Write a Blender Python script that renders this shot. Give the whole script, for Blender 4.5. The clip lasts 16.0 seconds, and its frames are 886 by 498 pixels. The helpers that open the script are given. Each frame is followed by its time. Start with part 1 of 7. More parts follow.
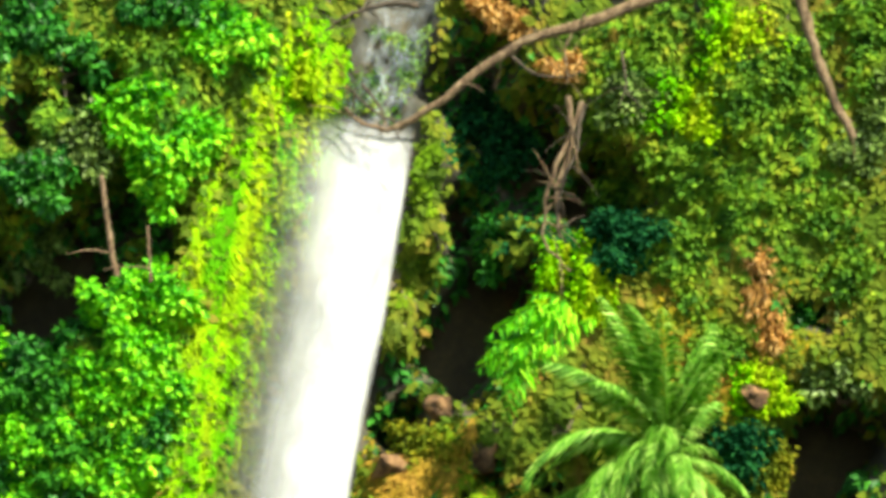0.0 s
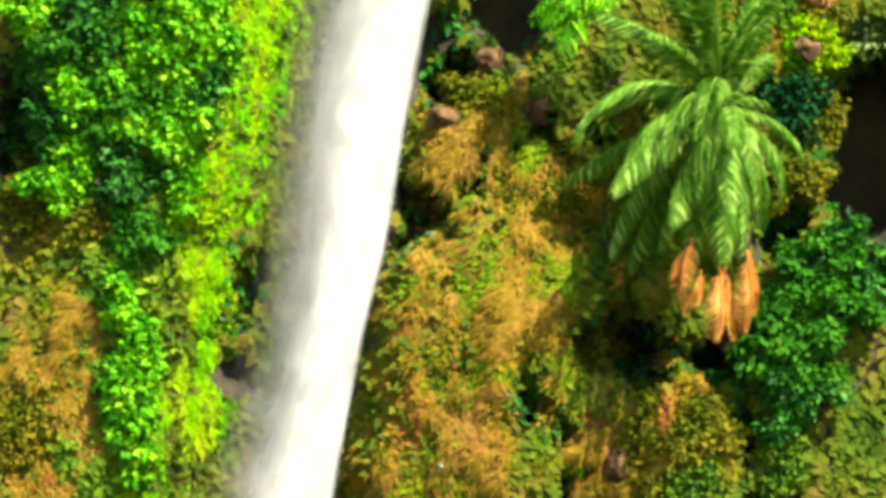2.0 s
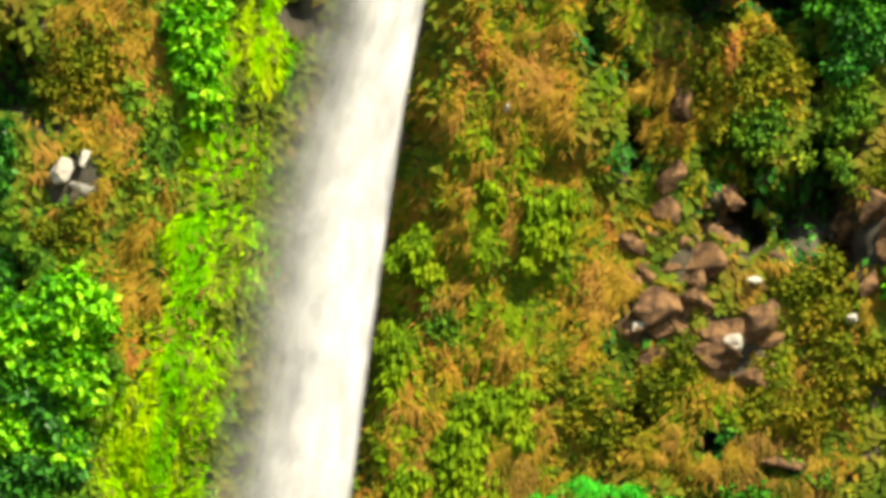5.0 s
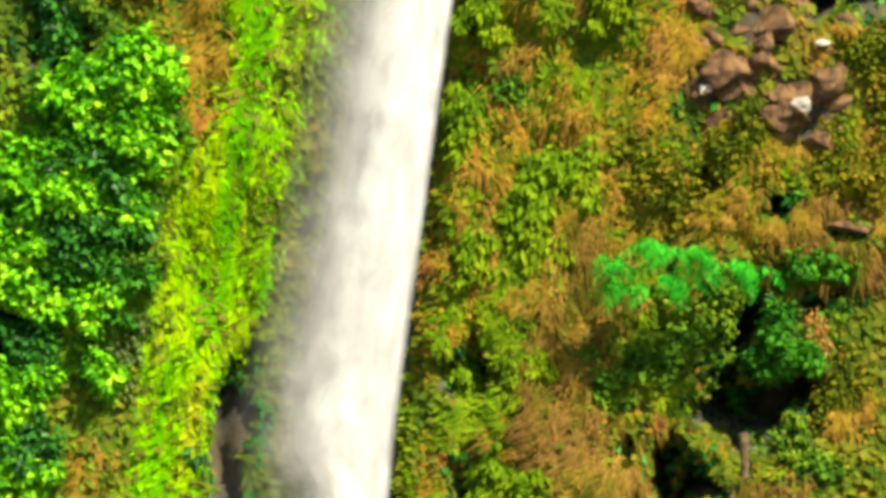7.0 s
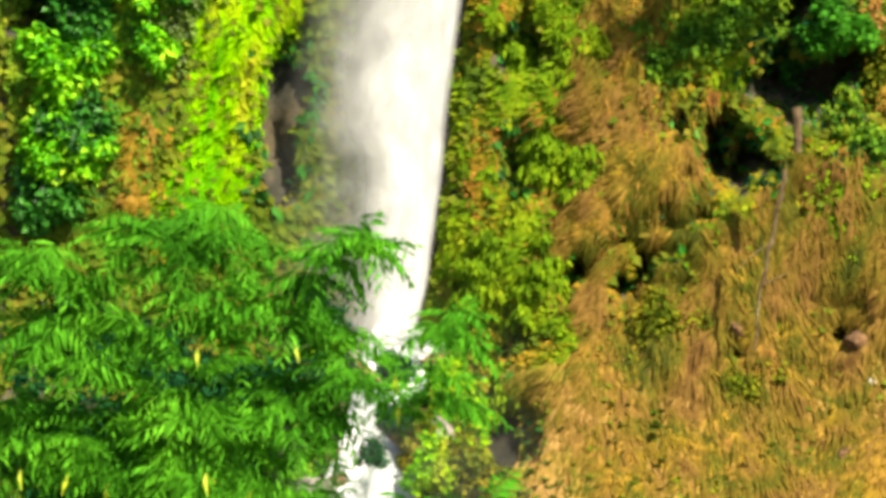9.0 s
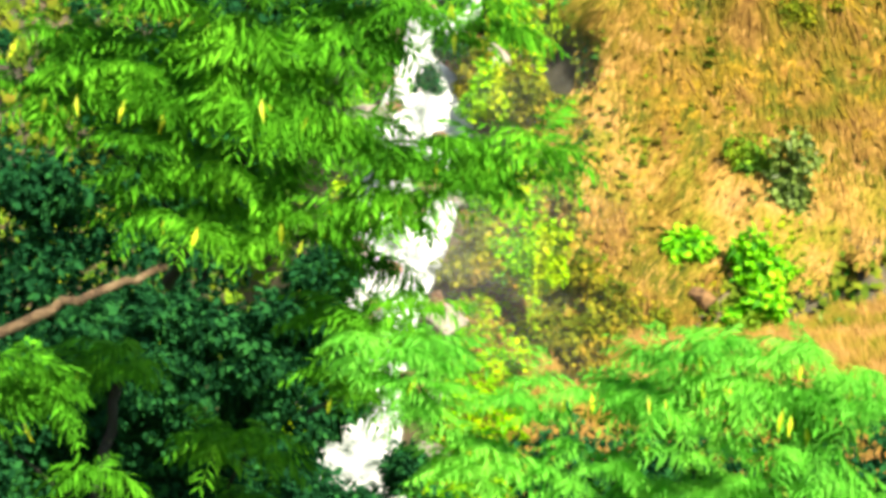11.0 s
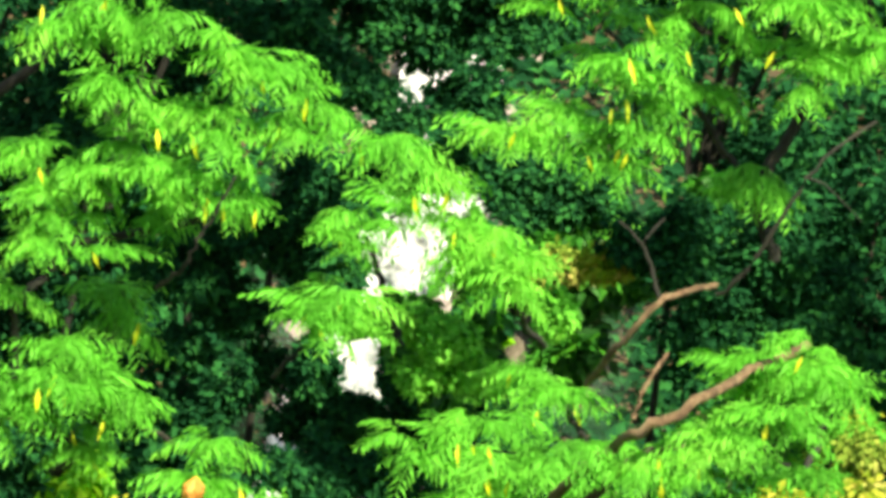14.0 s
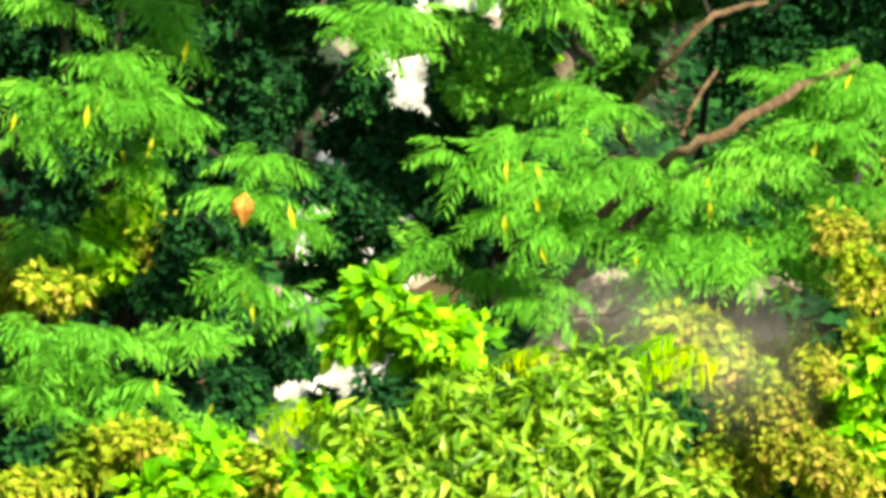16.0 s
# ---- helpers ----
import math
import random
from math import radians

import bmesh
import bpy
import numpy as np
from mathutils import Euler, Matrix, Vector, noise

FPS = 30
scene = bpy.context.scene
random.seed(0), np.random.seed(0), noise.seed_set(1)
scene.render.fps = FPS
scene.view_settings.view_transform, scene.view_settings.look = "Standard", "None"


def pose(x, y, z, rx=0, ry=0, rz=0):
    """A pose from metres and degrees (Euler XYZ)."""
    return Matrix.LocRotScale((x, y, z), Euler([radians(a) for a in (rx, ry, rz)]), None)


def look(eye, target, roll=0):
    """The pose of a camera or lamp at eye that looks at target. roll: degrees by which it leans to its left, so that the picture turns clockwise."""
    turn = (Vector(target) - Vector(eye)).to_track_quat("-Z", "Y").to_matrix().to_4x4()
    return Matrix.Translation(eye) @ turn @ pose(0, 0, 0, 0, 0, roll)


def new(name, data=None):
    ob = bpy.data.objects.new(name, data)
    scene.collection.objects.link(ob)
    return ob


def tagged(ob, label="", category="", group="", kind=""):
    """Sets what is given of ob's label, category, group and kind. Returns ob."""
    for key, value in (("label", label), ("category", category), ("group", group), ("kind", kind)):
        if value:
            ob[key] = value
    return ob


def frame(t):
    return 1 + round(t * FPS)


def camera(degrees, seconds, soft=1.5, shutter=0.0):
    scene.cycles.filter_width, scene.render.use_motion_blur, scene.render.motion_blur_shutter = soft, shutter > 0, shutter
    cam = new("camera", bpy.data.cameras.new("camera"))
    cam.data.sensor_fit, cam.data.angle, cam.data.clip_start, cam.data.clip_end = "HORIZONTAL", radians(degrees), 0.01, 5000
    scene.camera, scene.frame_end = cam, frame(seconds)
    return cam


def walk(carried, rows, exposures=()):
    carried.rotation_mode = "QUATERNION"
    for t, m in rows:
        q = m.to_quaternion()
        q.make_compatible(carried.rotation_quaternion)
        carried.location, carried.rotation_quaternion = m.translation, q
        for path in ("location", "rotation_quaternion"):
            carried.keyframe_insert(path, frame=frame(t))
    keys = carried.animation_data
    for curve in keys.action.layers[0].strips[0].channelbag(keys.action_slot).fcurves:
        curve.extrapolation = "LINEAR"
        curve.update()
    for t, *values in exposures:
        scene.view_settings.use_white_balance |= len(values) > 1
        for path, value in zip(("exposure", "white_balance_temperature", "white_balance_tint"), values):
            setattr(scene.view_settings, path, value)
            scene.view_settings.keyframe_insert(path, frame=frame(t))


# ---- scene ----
cam = camera(10.0, 16.0, soft=4.3)
EYE = (0.0, 0.0, 22.0)
SWEEP = (
    (0.0, 0.000, 9.000, 8.95),
    (0.5, -0.028, 7.954, 8.97),
    (1.0, -0.070, 7.043, 8.99),
    (1.5, -0.007, 5.938, 8.96),
    (2.0, 0.028, 5.025, 8.91),
    (2.5, 0.119, 3.882, 8.96),
    (3.0, 0.151, 2.968, 8.87),
    (3.5, 0.130, 1.955, 8.89),
    (3.7, 0.097, 1.676, 8.92),
    (5.8, -0.279, 0.533, 8.99),
    (6.0, -0.319, 0.349, 9.08),
    (6.5, -0.359, -0.758, 9.02),
    (7.0, -0.422, -1.886, 9.01),
    (7.5, -0.487, -2.482, 9.07),
    (8.0, -0.450, -3.643, 8.96),
    (8.5, -0.467, -4.513, 8.96),
    (9.0, -0.439, -5.613, 8.94),
    (9.2, -0.399, -6.159, 8.91),
    (11.3, -0.410, -10.393, 9.04),
    (11.5, -0.412, -10.782, 9.01),
    (12.0, -0.517, -12.377, 8.99),
    (12.5, -0.579, -13.589, 9.00),
    (13.0, -0.532, -14.372, 9.06),
    (13.5, -0.557, -15.622, 8.95),
    (14.0, -0.550, -16.694, 9.06),
    (14.5, -0.533, -17.430, 9.08),
    (15.0, -0.497, -17.923, 9.08),
    (15.3, -0.645, -18.430, 9.05),
    (15.5, -0.743, -18.504, 9.02),
    (15.8, -0.610, -19.450, 9.08),
    (16.0, -0.595, -19.945, 9.11),
)


def aim(pan, tilt, lean):
    a, b = radians(pan), radians(tilt)
    way = Vector((math.sin(a) * math.cos(b), math.cos(a) * math.cos(b), math.sin(b)))
    return look(EYE, Vector(EYE) + way * 50, lean)


walk(cam, [(t, aim(p, q, r)) for t, p, q, r in SWEEP], exposures=[
    (0.0, 1.54, 7000, -1),
    (2.0, 1.36, 7300, 4),
    (3.7, 1.22, 7900, 6),
    (7.0, 1.1, 7500, 6),
    (8.2, 1.12, 7500, 6),
    (9.2, 1.22, 7500, 7),
    (11.3, 1.68, 7500, 5),
    (13.5, 1.68, 7500, 5),
    (15.0, 1.57, 8300, 6),
    (16.0, 1.5, 8400, 8),
])

# ---- daylight ----
SUN_WAY = Vector((0.31, -0.5, 0.85)).normalized()
world = bpy.data.worlds.new("sky")
scene.world = world
world.use_nodes = True
sky = world.node_tree.nodes.new("ShaderNodeTexSky")
sky.sky_type, sky.sun_disc = "NISHITA", False
sky.sun_elevation, sky.sun_rotation = math.asin(SUN_WAY.z), math.atan2(SUN_WAY.x, SUN_WAY.y)
world.node_tree.links.new(sky.outputs[0], world.node_tree.nodes["Background"].inputs[0])
world.node_tree.nodes["Background"].inputs[1].default_value = 0.085
sun = new("sun", bpy.data.lights.new("sun", "SUN"))
sun.data.energy, sun.data.angle, sun.data.color = 4.3, radians(0.53), (1.0, 0.93, 0.80)
sun.matrix_world = look(SUN_WAY * 200, (0, 0, 0))


# ---- materials ----
def nodes_of(name):
    m = bpy.data.materials.new(name)
    m.use_nodes = True
    nt = m.node_tree
    return m, nt, nt.nodes["Principled BSDF"], nt.nodes["Material Output"]


def add_node(nt, kind, **values):
    n = nt.nodes.new("ShaderNode" + kind)
    for key, v in values.items():
        n.inputs[key].default_value = v
    return n


def ramp(nt, fac, stops):
    n = nt.nodes.new("ShaderNodeValToRGB")
    el = n.color_ramp.elements
    while len(el) < len(stops):
        el.new(0.5)
    for e, (p, c) in zip(el, stops):
        e.position, e.color = p, (*c, 1)
    nt.links.new(fac, n.inputs[0])
    return n.outputs[0]


def noise_tex(nt, scale, detail=4, rough=0.6, stretch=(1, 1, 1)):
    co = nt.nodes.new("ShaderNodeTexCoord")
    mp = nt.nodes.new("ShaderNodeMapping")
    mp.inputs["Scale"].default_value = stretch
    nt.links.new(co.outputs["Object"], mp.inputs[0])
    n = add_node(nt, "TexNoise", Scale=scale, Detail=detail, Roughness=rough)
    nt.links.new(mp.outputs[0], n.inputs["Vector"])
    return n.outputs[0]


def leaf_mat(name, *tones, gloss=0.45, thin=0.3, patch=0.9, single=0.55, stretch=(1, 1, 1), grain=4, sheen=0.25, spread=0.3):
    """Leaf: tones by leaf and by patch, a soft sheen and light through the blade."""
    m, nt, b, out = nodes_of(name)
    geo = nt.nodes.new("ShaderNodeNewGeometry")
    clump = noise_tex(nt, patch, grain, 0.6, stretch)
    mix = nt.nodes.new("ShaderNodeMath")
    mix.operation = "MULTIPLY_ADD"
    nt.links.new(geo.outputs["Random Per Island"], mix.inputs[0])
    mix.inputs[1].default_value = single
    sub = nt.nodes.new("ShaderNodeMath")
    sub.operation = "MULTIPLY_ADD"
    nt.links.new(clump, sub.inputs[0])
    wide = 2.0 - 1.6 * single
    sub.inputs[1].default_value, sub.inputs[2].default_value = wide, 0.5 - wide / 2 - single / 2
    nt.links.new(sub.outputs[0], mix.inputs[2])
    n = len(tones) - 1
    col = ramp(nt, mix.outputs[0], [(0.1 + 0.82 * k / n, c) for k, c in enumerate(tones)])
    lightness = nt.nodes.new("ShaderNodeMath")
    lightness.operation = "MULTIPLY_ADD"
    nt.links.new(geo.outputs["Random Per Island"], lightness.inputs[0])
    lightness.inputs[1].default_value, lightness.inputs[2].default_value = 2 * spread, 1 - spread
    vary = add_node(nt, "HueSaturation")
    nt.links.new(col, vary.inputs["Color"])
    nt.links.new(lightness.outputs[0], vary.inputs["Value"])
    col = vary.outputs[0]
    nt.links.new(col, b.inputs["Base Color"])
    b.inputs["Roughness"].default_value = gloss
    b.inputs["Specular IOR Level"].default_value = sheen
    tr = nt.nodes.new("ShaderNodeBsdfTranslucent")
    nt.links.new(col, tr.inputs[0])
    mx = nt.nodes.new("ShaderNodeMixShader")
    mx.inputs[0].default_value = thin
    nt.links.new(b.outputs[0], mx.inputs[1])
    nt.links.new(tr.outputs[0], mx.inputs[2])
    nt.links.new(mx.outputs[0], out.inputs[0])
    return m


def rough_mat(name, stops, scale, bump=0.4, rough=0.85, stretch=(1, 1, 1), fine=9.0):
    """Rock, bark or soil: broad tones, fine grain in the colour and in the relief."""
    m, nt, b, out = nodes_of(name)
    broad, grain = noise_tex(nt, scale, 6, 0.62, stretch), noise_tex(nt, scale * fine, 5, 0.7, stretch)
    mx = nt.nodes.new("ShaderNodeMath")
    mx.operation = "MULTIPLY_ADD"
    nt.links.new(grain, mx.inputs[0])
    mx.inputs[1].default_value = 0.5
    sb = nt.nodes.new("ShaderNodeMath")
    sb.operation = "MULTIPLY_ADD"
    nt.links.new(broad, sb.inputs[0])
    sb.inputs[1].default_value, sb.inputs[2].default_value = 1.2, -0.38
    nt.links.new(sb.outputs[0], mx.inputs[2])
    nt.links.new(ramp(nt, mx.outputs[0], stops), b.inputs["Base Color"])
    b.inputs["Roughness"].default_value = rough
    bp = add_node(nt, "Bump", Strength=bump, Distance=0.08)
    nt.links.new(grain, bp.inputs["Height"])
    nt.links.new(bp.outputs[0], b.inputs["Normal"])
    return m


def water_mat(name, base, cover, veil, streak=(2.2, 0.22), ends=None):
    """Falling or foaming water: white, threaded along its fall, thinning to spray at the sheet's sides."""
    m, nt, b, out = nodes_of(name)
    uv = nt.nodes.new("ShaderNodeUVMap")
    mp = nt.nodes.new("ShaderNodeMapping")
    mp.inputs["Scale"].default_value = (streak[0], streak[1], 1)
    nt.links.new(uv.outputs[0], mp.inputs[0])
    n = add_node(nt, "TexNoise", Scale=3.0, Detail=6, Roughness=0.6)
    nt.links.new(mp.outputs[0], n.inputs["Vector"])
    nt.links.new(ramp(nt, n.outputs[0], [(0.3, tuple(c * 0.62 for c in base)), (0.6, base)]), b.inputs["Base Color"])
    b.inputs["Roughness"].default_value = 0.6
    bp = add_node(nt, "Bump", Strength=0.35, Distance=0.15)
    nt.links.new(n.outputs[0], bp.inputs["Height"])
    nt.links.new(bp.outputs[0], b.inputs["Normal"])
    sep = nt.nodes.new("ShaderNodeSeparateXYZ")
    nt.links.new(uv.outputs[0], sep.inputs[0])
    edge = nt.nodes.new("ShaderNodeValToRGB")
    el = edge.color_ramp.elements
    for _ in range(len(veil) - 2):
        el.new(0.5)
    for e, (p, v) in zip(el, veil):
        e.position, e.color = p, (v, v, v, 1)
    nt.links.new(sep.outputs[0], edge.inputs[0])
    lift = nt.nodes.new("ShaderNodeMath")
    lift.operation = "MULTIPLY_ADD"
    nt.links.new(n.outputs[0], lift.inputs[0])
    lift.inputs[1].default_value, lift.inputs[2].default_value = cover
    mul = nt.nodes.new("ShaderNodeMath")
    mul.operation, mul.use_clamp = "MULTIPLY", True
    nt.links.new(lift.outputs[0], mul.inputs[0])
    nt.links.new(edge.outputs[0], mul.inputs[1])
    for near, full in ends or ():
        fade = nt.nodes.new("ShaderNodeMapRange")
        fade.interpolation_type = "SMOOTHSTEP"
        fade.inputs["From Min"].default_value, fade.inputs["From Max"].default_value = near, full
        nt.links.new(sep.outputs[1], fade.inputs["Value"])
        both = nt.nodes.new("ShaderNodeMath")
        both.operation = "MULTIPLY"
        nt.links.new(mul.outputs[0], both.inputs[0])
        nt.links.new(fade.outputs["Result"], both.inputs[1])
        mul = both
    glow = nt.nodes.new("ShaderNodeBsdfTranslucent")
    glow.inputs[0].default_value = (*base, 1)
    wet = nt.nodes.new("ShaderNodeMixShader")
    wet.inputs[0].default_value = 0.25
    nt.links.new(b.outputs[0], wet.inputs[1])
    nt.links.new(glow.outputs[0], wet.inputs[2])
    clear = nt.nodes.new("ShaderNodeBsdfTransparent")
    thin = nt.nodes.new("ShaderNodeMixShader")
    nt.links.new(mul.outputs[0], thin.inputs[0])
    nt.links.new(clear.outputs[0], thin.inputs[1])
    nt.links.new(wet.outputs[0], thin.inputs[2])
    nt.links.new(thin.outputs[0], out.inputs[0])
    return m


def foam_mat():
    """Rushing shallow water: white foam over dark wet green."""
    m, nt, b, out = nodes_of("foam")
    n = noise_tex(nt, 1.7, 7, 0.68, (1.3, 0.6, 0.8))
    nt.links.new(ramp(nt, n, [(0.34, (0.03, 0.05, 0.045)), (0.5, (0.4, 0.44, 0.44)), (0.64, (0.88, 0.9, 0.9))]), b.inputs["Base Color"])
    b.inputs["Roughness"].default_value = 0.25
    bp = add_node(nt, "Bump", Strength=0.5, Distance=0.1)
    nt.links.new(n, bp.inputs["Height"])
    nt.links.new(bp.outputs[0], b.inputs["Normal"])
    return m


ROCK = rough_mat("rock", [(0.15, (0.012, 0.014, 0.012)), (0.45, (0.05, 0.046, 0.03)), (0.7, (0.13, 0.1, 0.055)), (0.95, (0.3, 0.23, 0.13))], 0.6, 0.8)
BOULDER = rough_mat("boulder", [(0.25, (0.03, 0.016, 0.009)), (0.42, (0.16, 0.082, 0.036)), (0.6, (0.36, 0.195, 0.082)), (0.9, (0.52, 0.33, 0.17))], 3.0, 1.0)
PALE_STONE = rough_mat("pale_stone", [(0.15, (0.42, 0.38, 0.31)), (0.5, (0.52, 0.49, 0.42)), (0.9, (0.68, 0.65, 0.58))], 6.0, 0.6)
SOIL = rough_mat("soil", [(0.15, (0.018, 0.015, 0.007)), (0.5, (0.06, 0.045, 0.018)), (0.9, (0.14, 0.095, 0.04))], 0.5, 0.5)
# Near-black bark that carries the shade on trunks and inner limbs.
SHADE_BARK = rough_mat("shade_bark", [(0.15, (0.005, 0.007, 0.005)), (0.5, (0.014, 0.017, 0.01)), (0.9, (0.04, 0.038, 0.024))], 3.0, 0.6, stretch=(1, 1, 0.3))
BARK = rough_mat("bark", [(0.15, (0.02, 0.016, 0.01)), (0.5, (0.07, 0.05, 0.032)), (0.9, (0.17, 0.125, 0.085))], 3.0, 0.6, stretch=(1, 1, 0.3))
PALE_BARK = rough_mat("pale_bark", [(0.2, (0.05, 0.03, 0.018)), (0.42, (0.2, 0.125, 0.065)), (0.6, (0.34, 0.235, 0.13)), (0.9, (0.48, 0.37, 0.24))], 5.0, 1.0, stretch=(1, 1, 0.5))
WATER = water_mat("white_water", (0.86, 0.87, 0.88), (0.5, 0.7), [(0.0, 0.0), (0.14, 0.1), (0.34, 0.5), (0.54, 1.0), (0.94, 1.0), (1.0, 0.0)], ends=((44.1, 42.2),))
SPRAY = water_mat("spray", (0.93, 0.93, 0.93), (1.2, 0.1), [(0.0, 0.0), (0.25, 0.12), (0.5, 0.3), (0.75, 0.8), (1.0, 0.0)], (1.6, 0.3), ((43.9, 42.0),))
LIP = water_mat("lip_water", (0.5, 0.55, 0.6), (2.6, -1.0), [(0.0, 0.0), (0.25, 0.6), (0.75, 0.75), (1.0, 0.0)], (2.5, 0.7))
MIST = water_mat("mist", (0.9, 0.9, 0.9), (1.2, -0.3), [(0.0, 0.0), (0.35, 0.25), (0.65, 0.5), (1.0, 0.0)], (1.0, 0.3), ((41.8, 38.0),))
FOOT_MIST = water_mat("foot_mist", (0.9, 0.9, 0.9), (1.2, -0.3), [(0.0, 0.0), (0.3, 0.22), (0.5, 0.18), (1.0, 0.0)], (1.0, 0.3), ((0.5, 3.0), (11.5, 6.0)))
STREAM_MIST = water_mat("stream_mist", (0.9, 0.9, 0.9), (1.4, -0.3), [(0.0, 0.0), (0.35, 0.5), (0.6, 0.4), (1.0, 0.0)], (1.0, 0.6), ((-2.5, -1.0), (4.2, 1.2)))
BANK_MIST = water_mat("bank_mist", (0.85, 0.83, 0.78), (1.0, 0.1), [(0.0, 0.0), (0.35, 0.13), (0.65, 0.13), (1.0, 0.0)], (0.8, 0.8), ((4.31, 5.11), (6.02, 5.32)))
FOAM = foam_mat()
BRIGHT = leaf_mat("bright_leaf", (0.018, 0.14, 0.01), (0.08, 0.42, 0.012), (0.2, 0.62, 0.016), (0.44, 0.7, 0.04), gloss=0.6, patch=0.9, single=0.6, sheen=0.15)
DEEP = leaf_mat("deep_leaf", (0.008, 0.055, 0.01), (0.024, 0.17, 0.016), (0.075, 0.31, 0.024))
DULL = leaf_mat("dull_leaf", (0.045, 0.085, 0.02), (0.13, 0.22, 0.04), (0.24, 0.33, 0.08))
OLIVE = leaf_mat("olive_leaf", (0.045, 0.08, 0.006), (0.13, 0.18, 0.01), (0.25, 0.24, 0.014), (0.37, 0.22, 0.03), gloss=0.8, patch=1.3, single=0.25, stretch=(1, 1, 0.6), grain=3, sheen=0.12)
LIME = leaf_mat("lime_leaf", (0.13, 0.27, 0.004), (0.1, 0.42, 0.004), (0.21, 0.52, 0.005), (0.33, 0.52, 0.008), (0.4, 0.42, 0.02), gloss=0.8, patch=1.0, single=0.12, stretch=(1.3, 1.3, 0.16), grain=2, sheen=0.1)
VINE = leaf_mat("vine_leaf", (0.06, 0.13, 0.006), (0.12, 0.24, 0.008), (0.2, 0.32, 0.01), (0.28, 0.32, 0.015), gloss=0.8, patch=1.4, single=0.2, stretch=(1, 1, 0.5), grain=3, sheen=0.1)
WET = leaf_mat("wet_moss", (0.035, 0.07, 0.006), (0.09, 0.14, 0.01), (0.17, 0.21, 0.015), (0.2, 0.17, 0.03), gloss=0.6, patch=0.9, single=0.15, grain=2, sheen=0.2)
TAN = leaf_mat("tan_straw", (0.13, 0.17, 0.012), (0.25, 0.2, 0.028), (0.34, 0.21, 0.05), (0.4, 0.24, 0.08), (0.3, 0.15, 0.05), gloss=0.8, thin=0.15, patch=0.8, single=0.2, stretch=(1, 1, 0.6), grain=3, sheen=0.1)
GREEN = leaf_mat("green_leaf", (0.012, 0.08, 0.008), (0.04, 0.22, 0.014), (0.1, 0.36, 0.02), gloss=0.7, sheen=0.12, single=0.35)
EMERALD = leaf_mat("emerald_leaf", (0.012, 0.2, 0.012), (0.02, 0.46, 0.022), (0.06, 0.6, 0.04), gloss=0.7, single=0.2)
DRY = leaf_mat("dry_grass", (0.13, 0.1, 0.01), (0.25, 0.17, 0.016), (0.33, 0.205, 0.024), (0.37, 0.21, 0.04), (0.27, 0.12, 0.028), gloss=0.8, thin=0.15, patch=1.2, single=0.15, stretch=(1.2, 1.2, 0.5), grain=2, sheen=0.1)
STRAW = leaf_mat("dead_frond", (0.28, 0.11, 0.025), (0.72, 0.29, 0.05), (0.88, 0.5, 0.17), gloss=0.6, thin=0.2)
FROND = leaf_mat("palm_frond", (0.05, 0.2, 0.012), (0.17, 0.42, 0.03), (0.48, 0.64, 0.17), gloss=0.6, thin=0.4)
FEATHERY = leaf_mat("feathery_leaf", (0.06, 0.28, 0.024), (0.12, 0.51, 0.05), (0.22, 0.63, 0.075), gloss=0.65, thin=0.4, single=0.2, spread=0.16, sheen=0.2)
FEATHERY_DARK = leaf_mat("dark_feathery_leaf", (0.02, 0.12, 0.009), (0.07, 0.3, 0.017), (0.145, 0.46, 0.028), gloss=0.75, thin=0.2, single=0.2, spread=0.3, sheen=0.05)
POD = leaf_mat("seed_pod", (0.34, 0.46, 0.02), (0.5, 0.62, 0.03), (0.62, 0.68, 0.1), gloss=0.5, thin=0.25)
ORANGE = leaf_mat("orange_leaf", (0.3, 0.13, 0.03), (0.52, 0.27, 0.06), (0.66, 0.44, 0.16))
PALE_LEAF = leaf_mat("pale_leaf", (0.06, 0.15, 0.015), (0.14, 0.26, 0.03), (0.26, 0.32, 0.06), (0.36, 0.3, 0.1), gloss=0.8, sheen=0.1, single=0.3)

LONGLEAF = leaf_mat("long_leaf", (0.03, 0.12, 0.008), (0.1, 0.31, 0.015), (0.22, 0.45, 0.03), (0.45, 0.56, 0.08), gloss=0.4, thin=0.3, single=0.5)
YELLOW = leaf_mat("yellow_leaf", (0.08, 0.2, 0.012), (0.19, 0.37, 0.02), (0.34, 0.44, 0.035), (0.44, 0.32, 0.08), gloss=0.7, sheen=0.1, thin=0.4)
RUST = leaf_mat("rust_litter", (0.05, 0.065, 0.008), (0.11, 0.105, 0.01), (0.165, 0.11, 0.015), (0.215, 0.122, 0.029), (0.1, 0.05, 0.013), gloss=0.8, thin=0.15, patch=0.8, single=0.18, stretch=(1.3, 1.3, 0.6), grain=2, sheen=0.1)
UNDER = leaf_mat("under_leaf", (0.04, 0.085, 0.008), (0.09, 0.16, 0.012), (0.16, 0.19, 0.016), (0.24, 0.15, 0.03), gloss=0.8, patch=1.1, single=0.15, stretch=(1, 1, 0.6), grain=3, sheen=0.1)
WEED = leaf_mat("weed_leaf", (0.13, 0.25, 0.02), (0.27, 0.36, 0.03), (0.43, 0.33, 0.08), gloss=0.8, sheen=0.1, thin=0.4)
SLOPE = leaf_mat("slope_leaf", (0.045, 0.095, 0.006), (0.14, 0.21, 0.008), (0.24, 0.24, 0.011), (0.36, 0.23, 0.02), (0.4, 0.17, 0.033), (0.16, 0.07, 0.03), gloss=0.8, patch=1.3, single=0.2, stretch=(1, 1, 0.5), grain=3, sheen=0.1)
